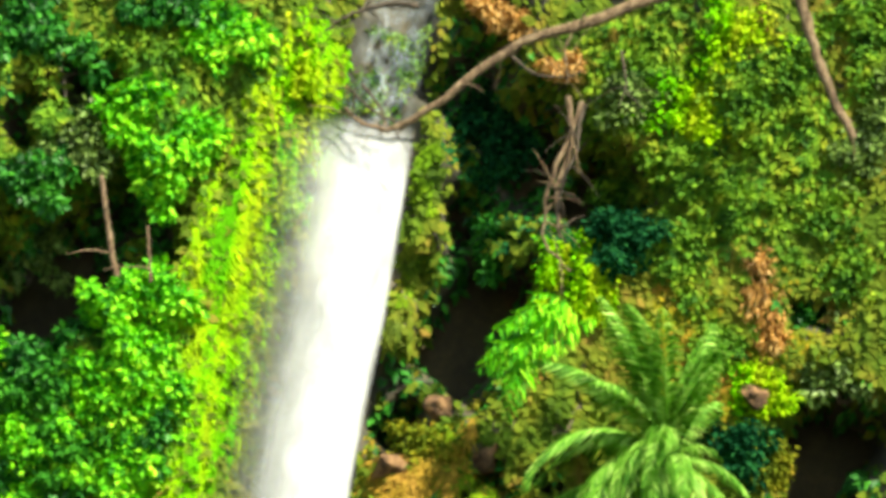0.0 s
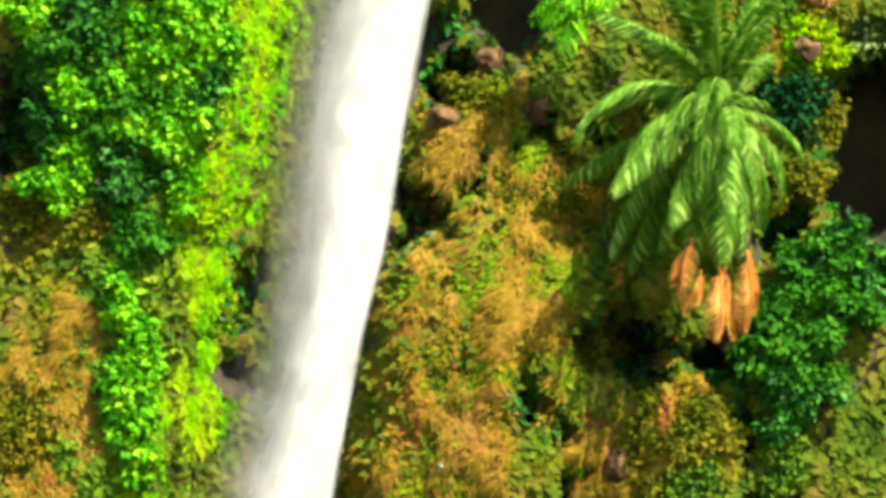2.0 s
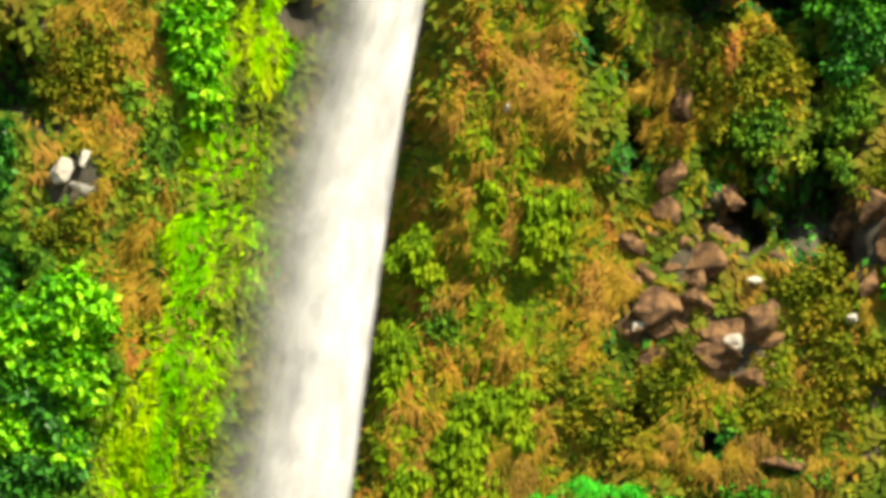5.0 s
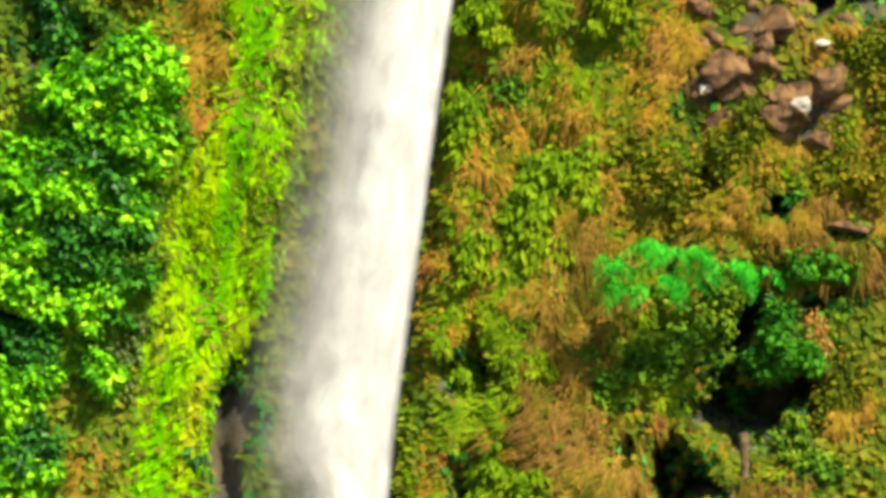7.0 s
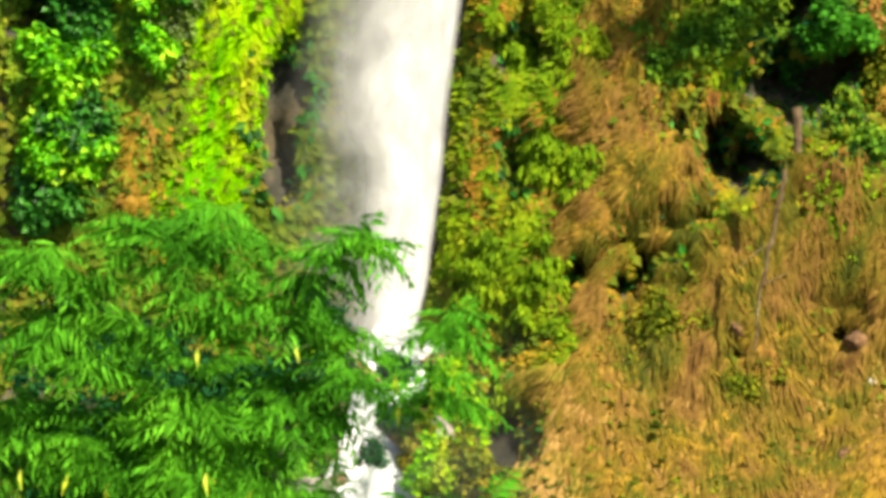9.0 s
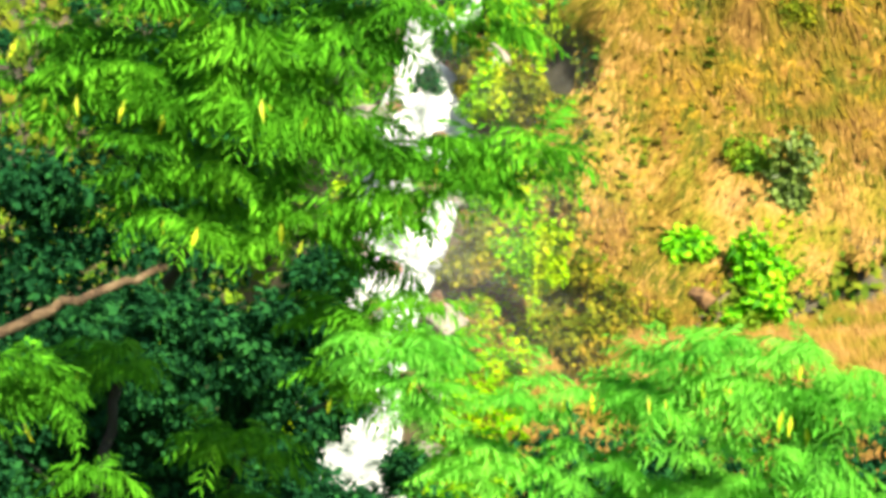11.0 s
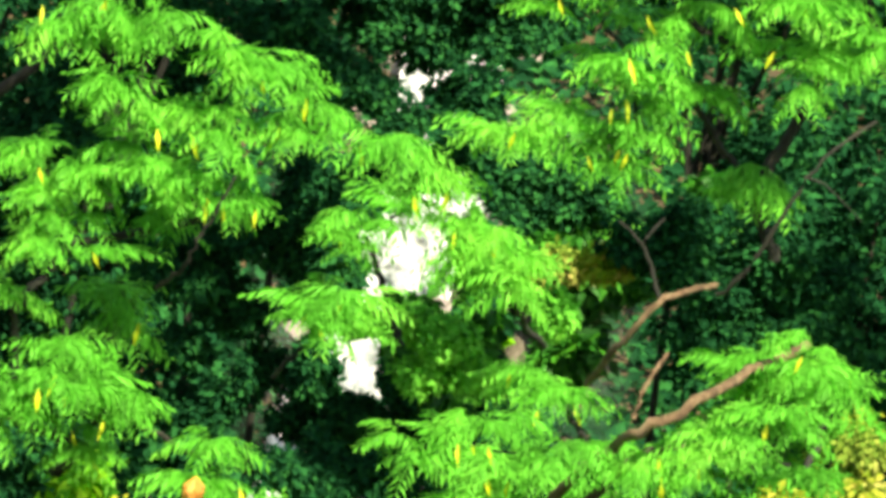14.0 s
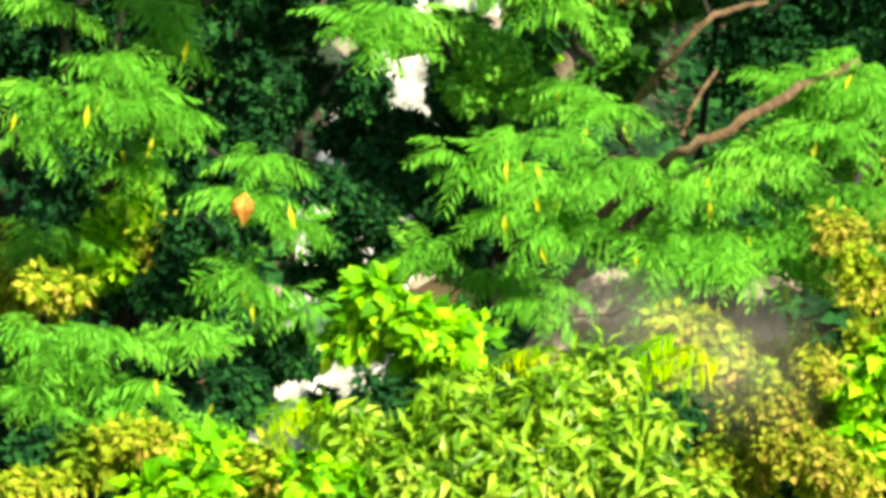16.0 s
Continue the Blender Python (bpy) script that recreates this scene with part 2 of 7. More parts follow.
# Blue-black leaf that holds the shade of gaps and recesses in its colour.
SHADE_LEAF = leaf_mat("shade_leaf", (0.0035, 0.034, 0.012), (0.008, 0.07, 0.023), (0.024, 0.14, 0.03), gloss=0.8, sheen=0.05)
MIXED = leaf_mat("mixed_leaf", (0.02, 0.08, 0.008), (0.07, 0.2, 0.01), (0.17, 0.32, 0.015), (0.3, 0.34, 0.02), gloss=0.8, patch=1.6, single=0.22, grain=1.2)
DIM_STONE = rough_mat("dim_stone", [(0.15, (0.05, 0.045, 0.03)), (0.5, (0.13, 0.115, 0.08)), (0.9, (0.22, 0.2, 0.15))], 1.5, 0.6)
RIVER_STONE = rough_mat("river_stone", [(0.15, (0.12, 0.1, 0.085)), (0.5, (0.26, 0.23, 0.2)), (0.9, (0.42, 0.39, 0.35))], 1.5, 0.4)


# ---- mesh tools ----
rng = np.random.default_rng(7)
TABLE = rng.random((64, 64))


def value_noise(x, z):
    i, j = np.floor(x).astype(int), np.floor(z).astype(int)
    u, v = x - i, z - j
    u, v = u * u * (3 - 2 * u), v * v * (3 - 2 * v)
    a, b = TABLE[i % 64, j % 64], TABLE[(i + 1) % 64, j % 64]
    c, d = TABLE[i % 64, (j + 1) % 64], TABLE[(i + 1) % 64, (j + 1) % 64]
    return (a * (1 - u) + b * u) * (1 - v) + (c * (1 - u) + d * u) * v


def fbm(x, z, octaves=5):
    x, z = np.asarray(x, float), np.asarray(z, float)
    total, size = np.zeros(np.broadcast(x, z).shape), 1.0
    for k in range(octaves):
        total = total + size * (value_noise(x * 2**k + 17 * k, z * 2**k + 5 * k) - 0.5)
        size *= 0.5
    return total


class Soup:
    """Vertices and quads (a triangle repeats no corner: it is a quad with a point on its edge)."""

    def __init__(self):
        self.v, self.f, self.n, self.uv = [], [], 0, None

    def add(self, v, f):
        self.v.append(np.asarray(v, float).reshape(-1, 3))
        self.f.append(np.asarray(f, int).reshape(-1, 4) + self.n)
        self.n += len(self.v[-1])
        return self

    def mesh(self, name, smooth=False):
        v, f = np.concatenate(self.v), np.concatenate(self.f)
        me = bpy.data.meshes.new(name)
        me.vertices.add(len(v))
        me.vertices.foreach_set("co", v.ravel())
        me.loops.add(f.size)
        me.loops.foreach_set("vertex_index", f.ravel())
        me.polygons.add(len(f))
        me.polygons.foreach_set("loop_start", np.arange(0, f.size, 4))
        me.polygons.foreach_set("use_smooth", np.full(len(f), smooth))
        if self.uv is not None:
            layer = me.uv_layers.new(name="UVMap")
            layer.data.foreach_set("uv", self.uv[f.ravel()].ravel())
        me.update(calc_edges=True)
        me.validate()
        return me


def part(name, soup, material, parent=None, label="", smooth=False):
    ob = new(name, soup.mesh(name, smooth))
    ob.data.materials.append(material)
    if parent is not None:
        ob.parent = parent
    return tagged(ob, label)


def unit(a):
    return a / np.maximum(np.linalg.norm(a, axis=-1, keepdims=True), 1e-9)


def sown(soup, template, pos, way, up, size):
    """Lay the template (along x, face to z) at each place, along way, facing up, at its size."""
    tv, tf = template
    x = unit(way)
    y = unit(np.cross(up, x))
    z = np.cross(x, y)
    rot = np.stack([x, y, z], -1)
    size = np.asarray(size, float).reshape(-1, 1, 1)
    v = np.einsum("nij,kj->nki", rot, tv) * size + pos[:, None, :]
    f = tf[None] + (np.arange(len(pos)) * len(tv))[:, None, None]
    return soup.add(v, f)


def blade(width, sag=0.15, fold=0.08):
    v = np.array([(0, 0, 0), (0.42, -width / 2, fold), (1, 0, -sag), (0.42, width / 2, fold), (0.5, 0, 0)])
    return v, np.array([(0, 1, 2, 4), (0, 4, 2, 3)])


def feather(pairs=11, reach=0.34, width=0.065, droop=0.5, seed=1, loose=0.0):
    """A feathery compound leaf: an arched stalk with pairs of narrow, hanging fingers."""
    r = np.random.default_rng(seed)
    v = [(0, -0.008, 0), (0, 0.008, 0), (0.5, 0.008, 0.01), (0.5, -0.008, 0.01), (1, 0.004, -0.45), (1, -0.004, -0.45)]
    f = [(0, 1, 2, 3), (3, 2, 4, 5)]
    for k in range(pairs):
        s = 0.1 + 0.88 * k / (pairs - 1)
        base = np.array((s, 0, 0.12 * math.sin(math.pi * s) - 0.45 * s * s))
        for side in (-1, 1):
            long = reach * (0.55 + 0.45 * math.sin(math.pi * min(1, s + 0.12))) * (1 + loose * r.uniform(-0.5, 0.4))
            way = np.array((0.42, side * 0.85, -droop)) + loose * r.normal(size=3) * (0.5, 0.4, 0.35)
            tip = base + way * long
            mid = base + way * long * 0.55 + (0, 0, 0.3 * droop * long * 0.5)
            n, c = np.array((width / 2, -side * width * 0.18, 0)), len(v)
            v += [base, mid + n, tip, mid - n]
            f.append((c, c + 1, c + 2, c + 3))
    return np.array(v), np.array(f)


def tube(soup, pts, radii, sides=7, knots=0.0):
    p = np.array(pts, float)
    t = unit(np.gradient(p, axis=0))
    ref = np.where(np.abs(t[:, 2:3]) > 0.9, np.array([[1.0, 0, 0]]), np.array([[0, 0, 1.0]]))
    a = unit(np.cross(t, ref))
    b = np.cross(t, a)
    ang = np.linspace(0, 2 * np.pi, sides, endpoint=False)
    rad = np.array(radii, float)[:, None] * (1 + knots * (rng.random((len(p), sides)) - 0.5))
    ring = p[:, None] + rad[..., None] * (np.cos(ang)[None, :, None] * a[:, None] + np.sin(ang)[None, :, None] * b[:, None])
    f = [(i * sides + k, i * sides + (k + 1) % sides, (i + 1) * sides + (k + 1) % sides, (i + 1) * sides + k)
         for i in range(len(p) - 1) for k in range(sides)]
    return soup.add(ring.reshape(-1, 3), f)


def smooth_line(pts, count, wobble=0.0):
    p = np.array(pts, float)
    s = np.linspace(0, len(p) - 1, count)
    out = np.stack([np.interp(s, range(len(p)), p[:, k]) for k in range(3)], -1)
    for _ in range(2):
        out[1:-1] = (out[:-2] + 2 * out[1:-1] + out[2:]) / 4
    if wobble:
        out[1:-1] += (rng.random((count - 2, 3)) - 0.5) * wobble
    return out


def broken_rock(size, seed, chips=10):
    """An angular block: the hull of a few scattered corners with worn edges."""
    r = np.random.default_rng(seed)
    bm = bmesh.new()
    for q in unit(r.normal(size=(chips, 3))) * r.uniform(0.75, 1.0, (chips, 1)):
        bm.verts.new(q * np.array(size))
    hull = bmesh.ops.convex_hull(bm, input=bm.verts)
    bmesh.ops.delete(bm, geom=[g for g in hull["geom_interior"] if isinstance(g, bmesh.types.BMVert)], context="VERTS")
    bmesh.ops.bevel(bm, geom=list(bm.edges), offset=0.05 * min(size), segments=1, affect="EDGES")
    if min(size) > 0.16:
        bmesh.ops.subdivide_edges(bm, edges=[e for e in bm.edges if e.calc_length() > 0.3 * min(size)], cuts=2, use_grid_fill=True)
        for q in bm.verts:
            q.co += q.co.normalized() * min(size) * 0.09 * noise.fractal(q.co * 2.2 / min(size) + Vector((seed, 0, 0)), 0.8, 2.0, 3)
    me = bpy.data.meshes.new("rock")
    bm.to_mesh(me)
    bm.free()
    return me


LEAF, LONG_LEAF = blade(0.62), blade(0.3, 0.3)
FLAT_LEAF = (np.array([(0, 0, 0), (0.45, -0.3, 0.04), (1, 0, -0.12), (0.45, 0.3, 0.04)]), np.array([(0, 1, 2, 3)]))
STRAW_LEAF = (np.array([(0, 0, 0), (0.4, -0.055, 0.06), (1, 0, -0.1), (0.4, 0.055, 0.06)]), np.array([(0, 1, 2, 3)]))
MOSS_LEAF = (np.array([(0, 0, 0), (0.45, -0.32, 0), (1, 0, -0.02), (0.45, 0.32, 0)]), np.array([(0, 1, 2, 3)]))
HANG_LEAF = (np.array([(0, 0, 0), (0.45, -0.2, 0.03), (1, 0, -0.04), (0.45, 0.2, 0.03)]), np.array([(0, 1, 2, 3)]))
FEATHERS = [feather(10, 0.32, 0.06, 0.95, k, 0.4) for k in range(5)]

# ---- the cliff and the valley ----
HOLLOWS = []


def hollow(x, z, rx, rz, deep):
    HOLLOWS.append((x, z, rx, rz, deep))


hollow(-9.24, 38.36, 1.47, 1.47, 3.3)
hollow(-8.11, 40.64, 0.80, 1.21, 1.8)
hollow(0.81, 39.97, 1.21, 1.21, 3.6)
hollow(-0.68, 38.06, 0.54, 0.80, 1.8)
hollow(1.59, 43.89, 1.47, 1.74, 3.0)
hollow(0.05, 45.77, 0.94, 1.34, 2.2)
hollow(10.15, 38.12, 1.34, 1.47, 3.0)
hollow(3.49, 43.21, 0.80, 1.07, 1.8)
hollow(9.74, 36.63, 0.80, 1.74, 2.7)
hollow(-10.37, 33.98, 0.80, 1.21, 2.2)
hollow(4.87, 30.77, 0.94, 0.67, 2.4)
hollow(6.73, 31.07, 0.80, 0.60, 2.4)
hollow(-0.35, 32.82, 0.67, 0.54, 0.9)
hollow(3.82, 26.92, 0.37, 0.80, 1.5)
hollow(2.75, 29.47, 0.40, 0.67, 1.2)
hollow(6.90, 26.40, 0.37, 1.34, 2.1)
hollow(5.80, 22.63, 0.80, 0.21, 0.9)
hollow(9.27, 25.15, 0.33, 0.80, 1.8)
hollow(-11.06, 26.25, 0.80, 0.94, 2.2)
hollow(-10.81, 21.40, 0.80, 0.80, 2.2)
hollow(-5.14, 13.18, 0.74, 1.47, 0.6)
hollow(-10.81, 14.73, 0.94, 0.94, 2.1)
hollow(0.20, 15.39, 0.40, 0.80, 1.0)
hollow(1.27, 6.45, 0.67, 1.21, 0.8)
# Negative depth: a bulge added so sun reaches the slope beside the palm.
hollow(1.20, 28.95, 2.54, 5.62, -1.2)
hollow(0.90, 38.83, 1.34, 1.34, 3.0)
hollow(-0.39, 37.02, 0.74, 0.56, 2.4)
hollow(2.03, 35.96, 0.47, 0.60, 1.0)
hollow(0.75, 34.92, 0.33, 0.54, 1.4)
hollow(0.21, 34.01, 0.37, 0.33, 1.4)
hollow(-0.62, 33.26, 0.47, 0.47, 1.8)
hollow(-4.41, 30.53, 0.43, 1.74, 1.2)
hollow(-9.22, 38.60, 1.21, 0.80, 3.0)
hollow(9.98, 36.81, 0.67, 2.01, 3.0)
hollow(5.39, 13.78, 0.67, 1.07, 1.2)
hollow(6.64, 17.49, 0.29, 1.07, 2.2)
hollow(7.03, 15.45, 1.30, 0.85, 2.6)
hollow(7.94, 15.66, 0.51, 0.60, 2.2)
hollow(8.65, 18.41, 0.33, 0.24, 1.2)
hollow(6.98, 20.38, 0.27, 0.54, 1.6)
hollow(2.53, 10.92, 0.24, 0.29, 1.2)
hollow(8.31, 2.59, 0.29, 0.94, 1.4)

hollow(0.49, 12.73, 0.40, 0.93, 0.9)
hollow(9.74, 36.95, 0.93, 1.46, 3.0)
hollow(-5.37, 13.84, 0.53, 0.40, 0.5)
hollow(-4.89, 11.61, 0.53, 0.93, 0.5)
hollow(-9.19, 44.06, 0.80, 0.93, 2.5)
hollow(-9.20, 39.61, 1.46, 1.60, 3.0)
hollow(-9.46, 37.50, 0.93, 0.80, 2.5)
hollow(-7.56, 41.26, 0.47, 1.06, 1.8)
hollow(-10.76, 42.83, 0.53, 0.80, 2.0)
hollow(3.70, 43.20, 0.93, 1.20, 2.5)
hollow(1.22, 39.75, 1.20, 1.33, 3.0)
hollow(10.11, 37.73, 1.06, 1.20, 3.0)
# The next eight dips are added shapes for two diagonal cast shadows.
hollow(4.89, 12.62, 0.43, 0.35, 0.6)
hollow(4.18, 11.96, 0.43, 0.35, 0.6)
hollow(3.33, 11.35, 0.43, 0.35, 0.6)
hollow(2.62, 10.69, 0.43, 0.35, 0.6)
hollow(2.31, 10.10, 0.43, 0.35, 0.6)
hollow(4.45, 11.12, 0.43, 0.35, 0.6)
hollow(4.03, 10.37, 0.43, 0.35, 0.6)
hollow(3.83, 9.93, 0.43, 0.35, 0.6)
hollow(8.29, 26.27, 0.80, 1.46, 1.7)
hollow(6.26, 27.17, 0.53, 0.66, 1.2)
hollow(8.62, 27.67, 0.53, 0.80, 1.7)
hollow(1.20, 39.89, 0.80, 0.80, 2.6)
hollow(0.13, 38.89, 0.53, 0.60, 2.0)
hollow(1.95, 43.89, 0.53, 0.66, 2.2)
hollow(3.35, 43.70, 0.53, 0.80, 2.2)
hollow(-0.62, 36.71, 0.66, 0.53, 1.8)
hollow(0.25, 42.51, 0.40, 0.93, 1.8)
hollow(8.96, 40.99, 0.66, 0.40, 2.0)
hollow(-9.48, 39.29, 0.80, 0.80, 2.4)
hollow(-8.76, 43.99, 0.66, 0.80, 2.0)
hollow(-6.85, 40.68, 0.53, 0.66, 1.8)
hollow(5.00, 31.42, 0.60, 0.60, 2.0)
hollow(7.77, 34.58, 0.53, 0.80, 2.0)
hollow(7.70, 29.67, 0.40, 0.80, 1.8)
hollow(6.09, 28.74, 0.53, 0.33, 1.2)
hollow(8.74, 26.46, 0.33, 0.80, 1.6)
hollow(5.88, 25.74, 0.47, 0.33, 1.2)
hollow(3.41, 28.59, 0.33, 0.66, 1.2)

hollow(5.06, 13.73, 0.29, 0.80, 2.4)
hollow(5.91, 13.52, 0.53, 0.40, 2.2)
hollow(6.38, 16.92, 0.37, 1.06, 2.2)
hollow(6.26, 15.55, 0.47, 0.27, 1.6)
hollow(7.68, 15.50, 0.53, 0.53, 2.4)
hollow(6.75, 20.42, 0.40, 0.40, 1.6)
hollow(4.69, 20.70, 0.33, 0.33, 1.4)
hollow(7.85, 18.23, 0.53, 0.29, 1.6)
hollow(4.43, 12.20, 0.47, 0.37, 1.4)
hollow(4.08, 10.58, 0.37, 0.27, 1.4)
hollow(2.78, 11.06, 0.29, 0.53, 1.2)
hollow(4.04, 14.24, 0.33, 0.47, 1.2)
hollow(2.47, 10.06, 0.20, 0.66, 1.0)
hollow(6.38, 13.12, 0.27, 0.33, 1.4)
hollow(6.35, 20.02, 0.27, 0.27, 1.2)
hollow(6.88, 25.78, 0.32, 0.73, 2.2)
hollow(6.21, 26.62, 0.47, 0.33, 1.8)
hollow(9.18, 24.92, 0.24, 0.53, 1.8)
hollow(9.69, 24.19, 0.24, 0.37, 1.8)
hollow(3.74, 26.91, 0.19, 0.53, 1.4)
hollow(2.64, 29.17, 0.19, 0.60, 1.3)
hollow(7.81, 25.92, 0.60, 0.60, 1.4)
hollow(6.28, 25.75, 0.33, 0.19, 1.4)
hollow(5.00, 24.00, 0.19, 0.29, 1.2)
hollow(4.30, 22.40, 0.19, 0.33, 1.2)
hollow(4.02, 31.15, 0.47, 0.66, 1.8)
hollow(-0.97, 32.78, 0.29, 0.80, 1.2)
hollow(-0.07, 33.54, 0.47, 0.19, 1.2)
hollow(0.71, 34.61, 0.37, 0.29, 1.2)
hollow(9.40, 36.33, 0.60, 1.20, 2.6)
hollow(8.41, 34.81, 0.47, 0.33, 1.8)
hollow(3.33, 36.05, 0.53, 0.24, 1.4)
hollow(0.53, 41.58, 0.73, 1.46, 2.4)
hollow(2.01, 40.85, 0.53, 0.66, 2.2)
hollow(8.61, 10.10, 0.47, 0.37, 1.8)
hollow(6.33, 9.23, 0.29, 0.24, 1.8)
hollow(8.19, 5.84, 0.19, 0.19, 1.0)
hollow(3.96, 10.85, 0.40, 0.37, 1.6)
hollow(3.72, 10.27, 0.24, 0.33, 1.4)
hollow(2.62, 10.90, 0.24, 0.60, 1.4)


def cliff_y(x, z):
    """How far off the rock face lies at a place of its front."""
    x, z = np.asarray(x, float), np.asarray(z, float)
    y = 120.6 + 0.7 * fbm(x / 6.5 + 3, z / 8.0) + 0.3 * fbm(x / 1.4, z / 3.2, 3) - 0.03 * (44 - z)
    y = y - (0.10 * np.clip(16 - z, 0, 30) + 0.5 * (8 - z + np.sqrt((8 - z) ** 2 + 5.0)) * (z < 15)) * np.clip((x + 0.3) / 2.5, 0, 1) - 0.3 * np.clip(8 - z, 0, 30) * np.clip((-4.5 - x) / 3, 0, 1)
    y = y + 0.9 * np.exp(-(((x + 2.6) / 1.6) ** 4))
    wx, wz = x + 0.9 * fbm(x / 0.9 + 7, z / 1.1, 3), z + 0.9 * fbm(x / 0.9, z / 1.1 + 5, 3)
    for cx, cz, rx, rz, deep in HOLLOWS:
        y = y + deep * np.exp(-((((wx - cx) / rx) ** 2 + ((wz - cz) / rz) ** 2) ** 2))
    return y


def stream_z(y):
    return np.interp(y, (30, 48, 62, 74, 78, 85, 100, 104, 108, 112, 114), (-4.6, -3.8, -2.7, -2.0, -1.7, -0.8, 0.5, 1.2, 2.6, 6.0, 8.2))


def ground_z(x, y):
    x, y = np.asarray(x, float), np.asarray(y, float)
    hill = np.interp(y, (-200, -20, 0, 44, 52), (40, 21.5, 20.3, -0.2, -3.6))
    side = np.clip(np.abs(x + 1.5) - 1.6, 0, 200)
    far_bed = stream_z(np.minimum(y, 98)) + (stream_z(y) - stream_z(np.minimum(y, 98))) * np.clip(1.2 - side / 1.5, 0, 1)
    bed = np.where(y < 52, hill, far_bed - 0.35)
    bank = 0.12 * side + 0.01 * side**2
    z = bed + np.minimum(bank, 30) * np.clip((y - 6) / 40, 0.25, 1) + 0.5 * fbm(x / 5, y / 5, 3) * np.clip((y - 2) / 12, 0, 1)
    top = 49.5 + 0.02 * (y - 124) + 2.5 * fbm(x / 14, y / 14, 3)
    return np.where(y > 121, z + (top - z) * np.clip((y - 122) / 3.0, 0, 1), z)


def sheet(xs, ys, height):
    gx, gy = np.meshgrid(xs, ys)
    v = height(gx, gy).reshape(-1, 3)
    w = len(xs)
    i, j = np.meshgrid(np.arange(w - 1), np.arange(len(ys) - 1))
    a = (j * w + i).ravel()
    return Soup().add(v, np.stack([a, a + 1, a + w + 1, a + w], -1))


far = np.array((12, 20, 32, 50, 80, 130, 220, 400, 800, 1800.0))
gx = np.concatenate([-far[::-1] - 12, np.arange(-24, 24.1, 0.6), far + 12])
gy = np.concatenate([-far[::-1] - 3, np.arange(-15, 126, 0.6), far + 114])
part("ground", sheet(gx, gy, lambda x, y: np.stack([x, y, ground_z(x, y)], -1)), SOIL, smooth=True)
tagged(bpy.data.objects["ground"], "brown leaf-littered valley floor and hillside soil", "ground", kind="structure")
cx = np.concatenate([-np.array((60, 48, 38, 30, 24.0)), np.arange(-20, 20.01, 0.2), (24, 30, 38, 48, 60.0)])
cz = np.arange(-5.0, 52.01, 0.24)
cliff = part("cliff", sheet(cx, cz, lambda x, z: np.stack([x, cliff_y(x, z) + 0.5 * np.clip(z - 48, 0, 9) ** 2, z], -1)), ROCK, smooth=True)
tagged(cliff, "steep brown volcanic rock face with wet ledges", "cliff", kind="structure")

# ---- the waterfall and its stream ----
def fall(name, z0, z1, left, right, out, material, label, parent=None, bulge=0.06, wave=0.08):
    """A hanging sheet of water between two edges given against height."""
    zs = np.arange(z0, z1 + 0.01, 0.25)
    us = np.linspace(0, 1, 15)
    l, r = np.interp(zs, *left), np.interp(zs, *right)
    v, uv = [], []
    for z, a, b in zip(zs, l, r):
        x = a + (b - a) * us
        y = 119.4 + out - bulge * np.sin(np.pi * us) + wave * fbm(x * 1.5, np.full(15, z * 0.35), 3)
        lip = max(0.0, z - (z1 - 1.2))
        v.append(np.stack([x, y + 0.9 * lip * lip, np.full(15, z - 0.1 * lip * lip)], -1))
        uv.append(np.stack([us, np.full(15, z)], -1))
    s = sheet(us, zs, lambda a, b: np.zeros((*a.shape, 3)))
    s.v = [np.concatenate(v)]
    s.uv = np.concatenate(uv)
    return part(name, s, material, parent, label, True)


LEFT = ((6, 9, 11, 12.2, 12.8, 14, 16.5, 20, 24, 27, 29, 31.5, 34, 40, 44), (-3.0, -3.1, -3.5, -3.7, -4.4, -4.7, -4.5, -4.3, -4.4, -4.0, -3.55, -3.6, -3.95, -3.95, -3.9))
RIGHT = ((6, 9.4, 12, 14, 17, 20, 24.7, 27, 29, 30.7, 31.5, 33, 35.6, 39, 44), (-1.4, -1.12, -1.18, -1.3, -1.36, -1.44, -1.53, -1.55, -1.5, -1.43, -1.32, -1.25, -1.24, -1.08, -1.06))
falls = tagged(new("waterfall"), "tall narrow white waterfall plunging down the cliff", "waterfall", kind="structure")
fall("water_sheet", 6.6, 44.2, LEFT, RIGHT, 0.0, WATER, "dense white falling water", falls)
fall("spray_veil", 7.0, 44.0, (LEFT[0], [a - 0.5 for a in LEFT[1]]), (RIGHT[0], [a - 0.3 for a in RIGHT[1]]), -0.25, SPRAY, "thin drifting spray", falls, 0.1, 0.2)
fall("lip_water", 41.8, 48.5, ((43, 49), (-3.1, -2.6)), ((43, 49), (-1.2, -0.9)), 0.6, LIP, "broken white water above the lip", falls, 0.1, 0.5)
fall("side_mist", 7.4, 42.0, ((8, 20, 31, 42), (-5.2, -4.9, -4.3, -3.3)), ((8, 44), (-1.9, -1.7)), -0.7, MIST, "faint mist beside the water", falls, 0.5, 0.4)

fall("bank_mist", 4.31, 6.02, ((0, 9), (0.41, 0.41)), ((0, 9), (3.36, 3.36)), -74.8, BANK_MIST, "faint spray over the near bank", falls, 0.3, 0.1)
fall("stream_mist", -2.5, 4.5, ((-3, 5), (-3.6, -3.2)), ((-3, 5), (2.6, 2.0)), -50.5, STREAM_MIST, "pale spray over the rushing stream", falls, 0.5, 0.4)
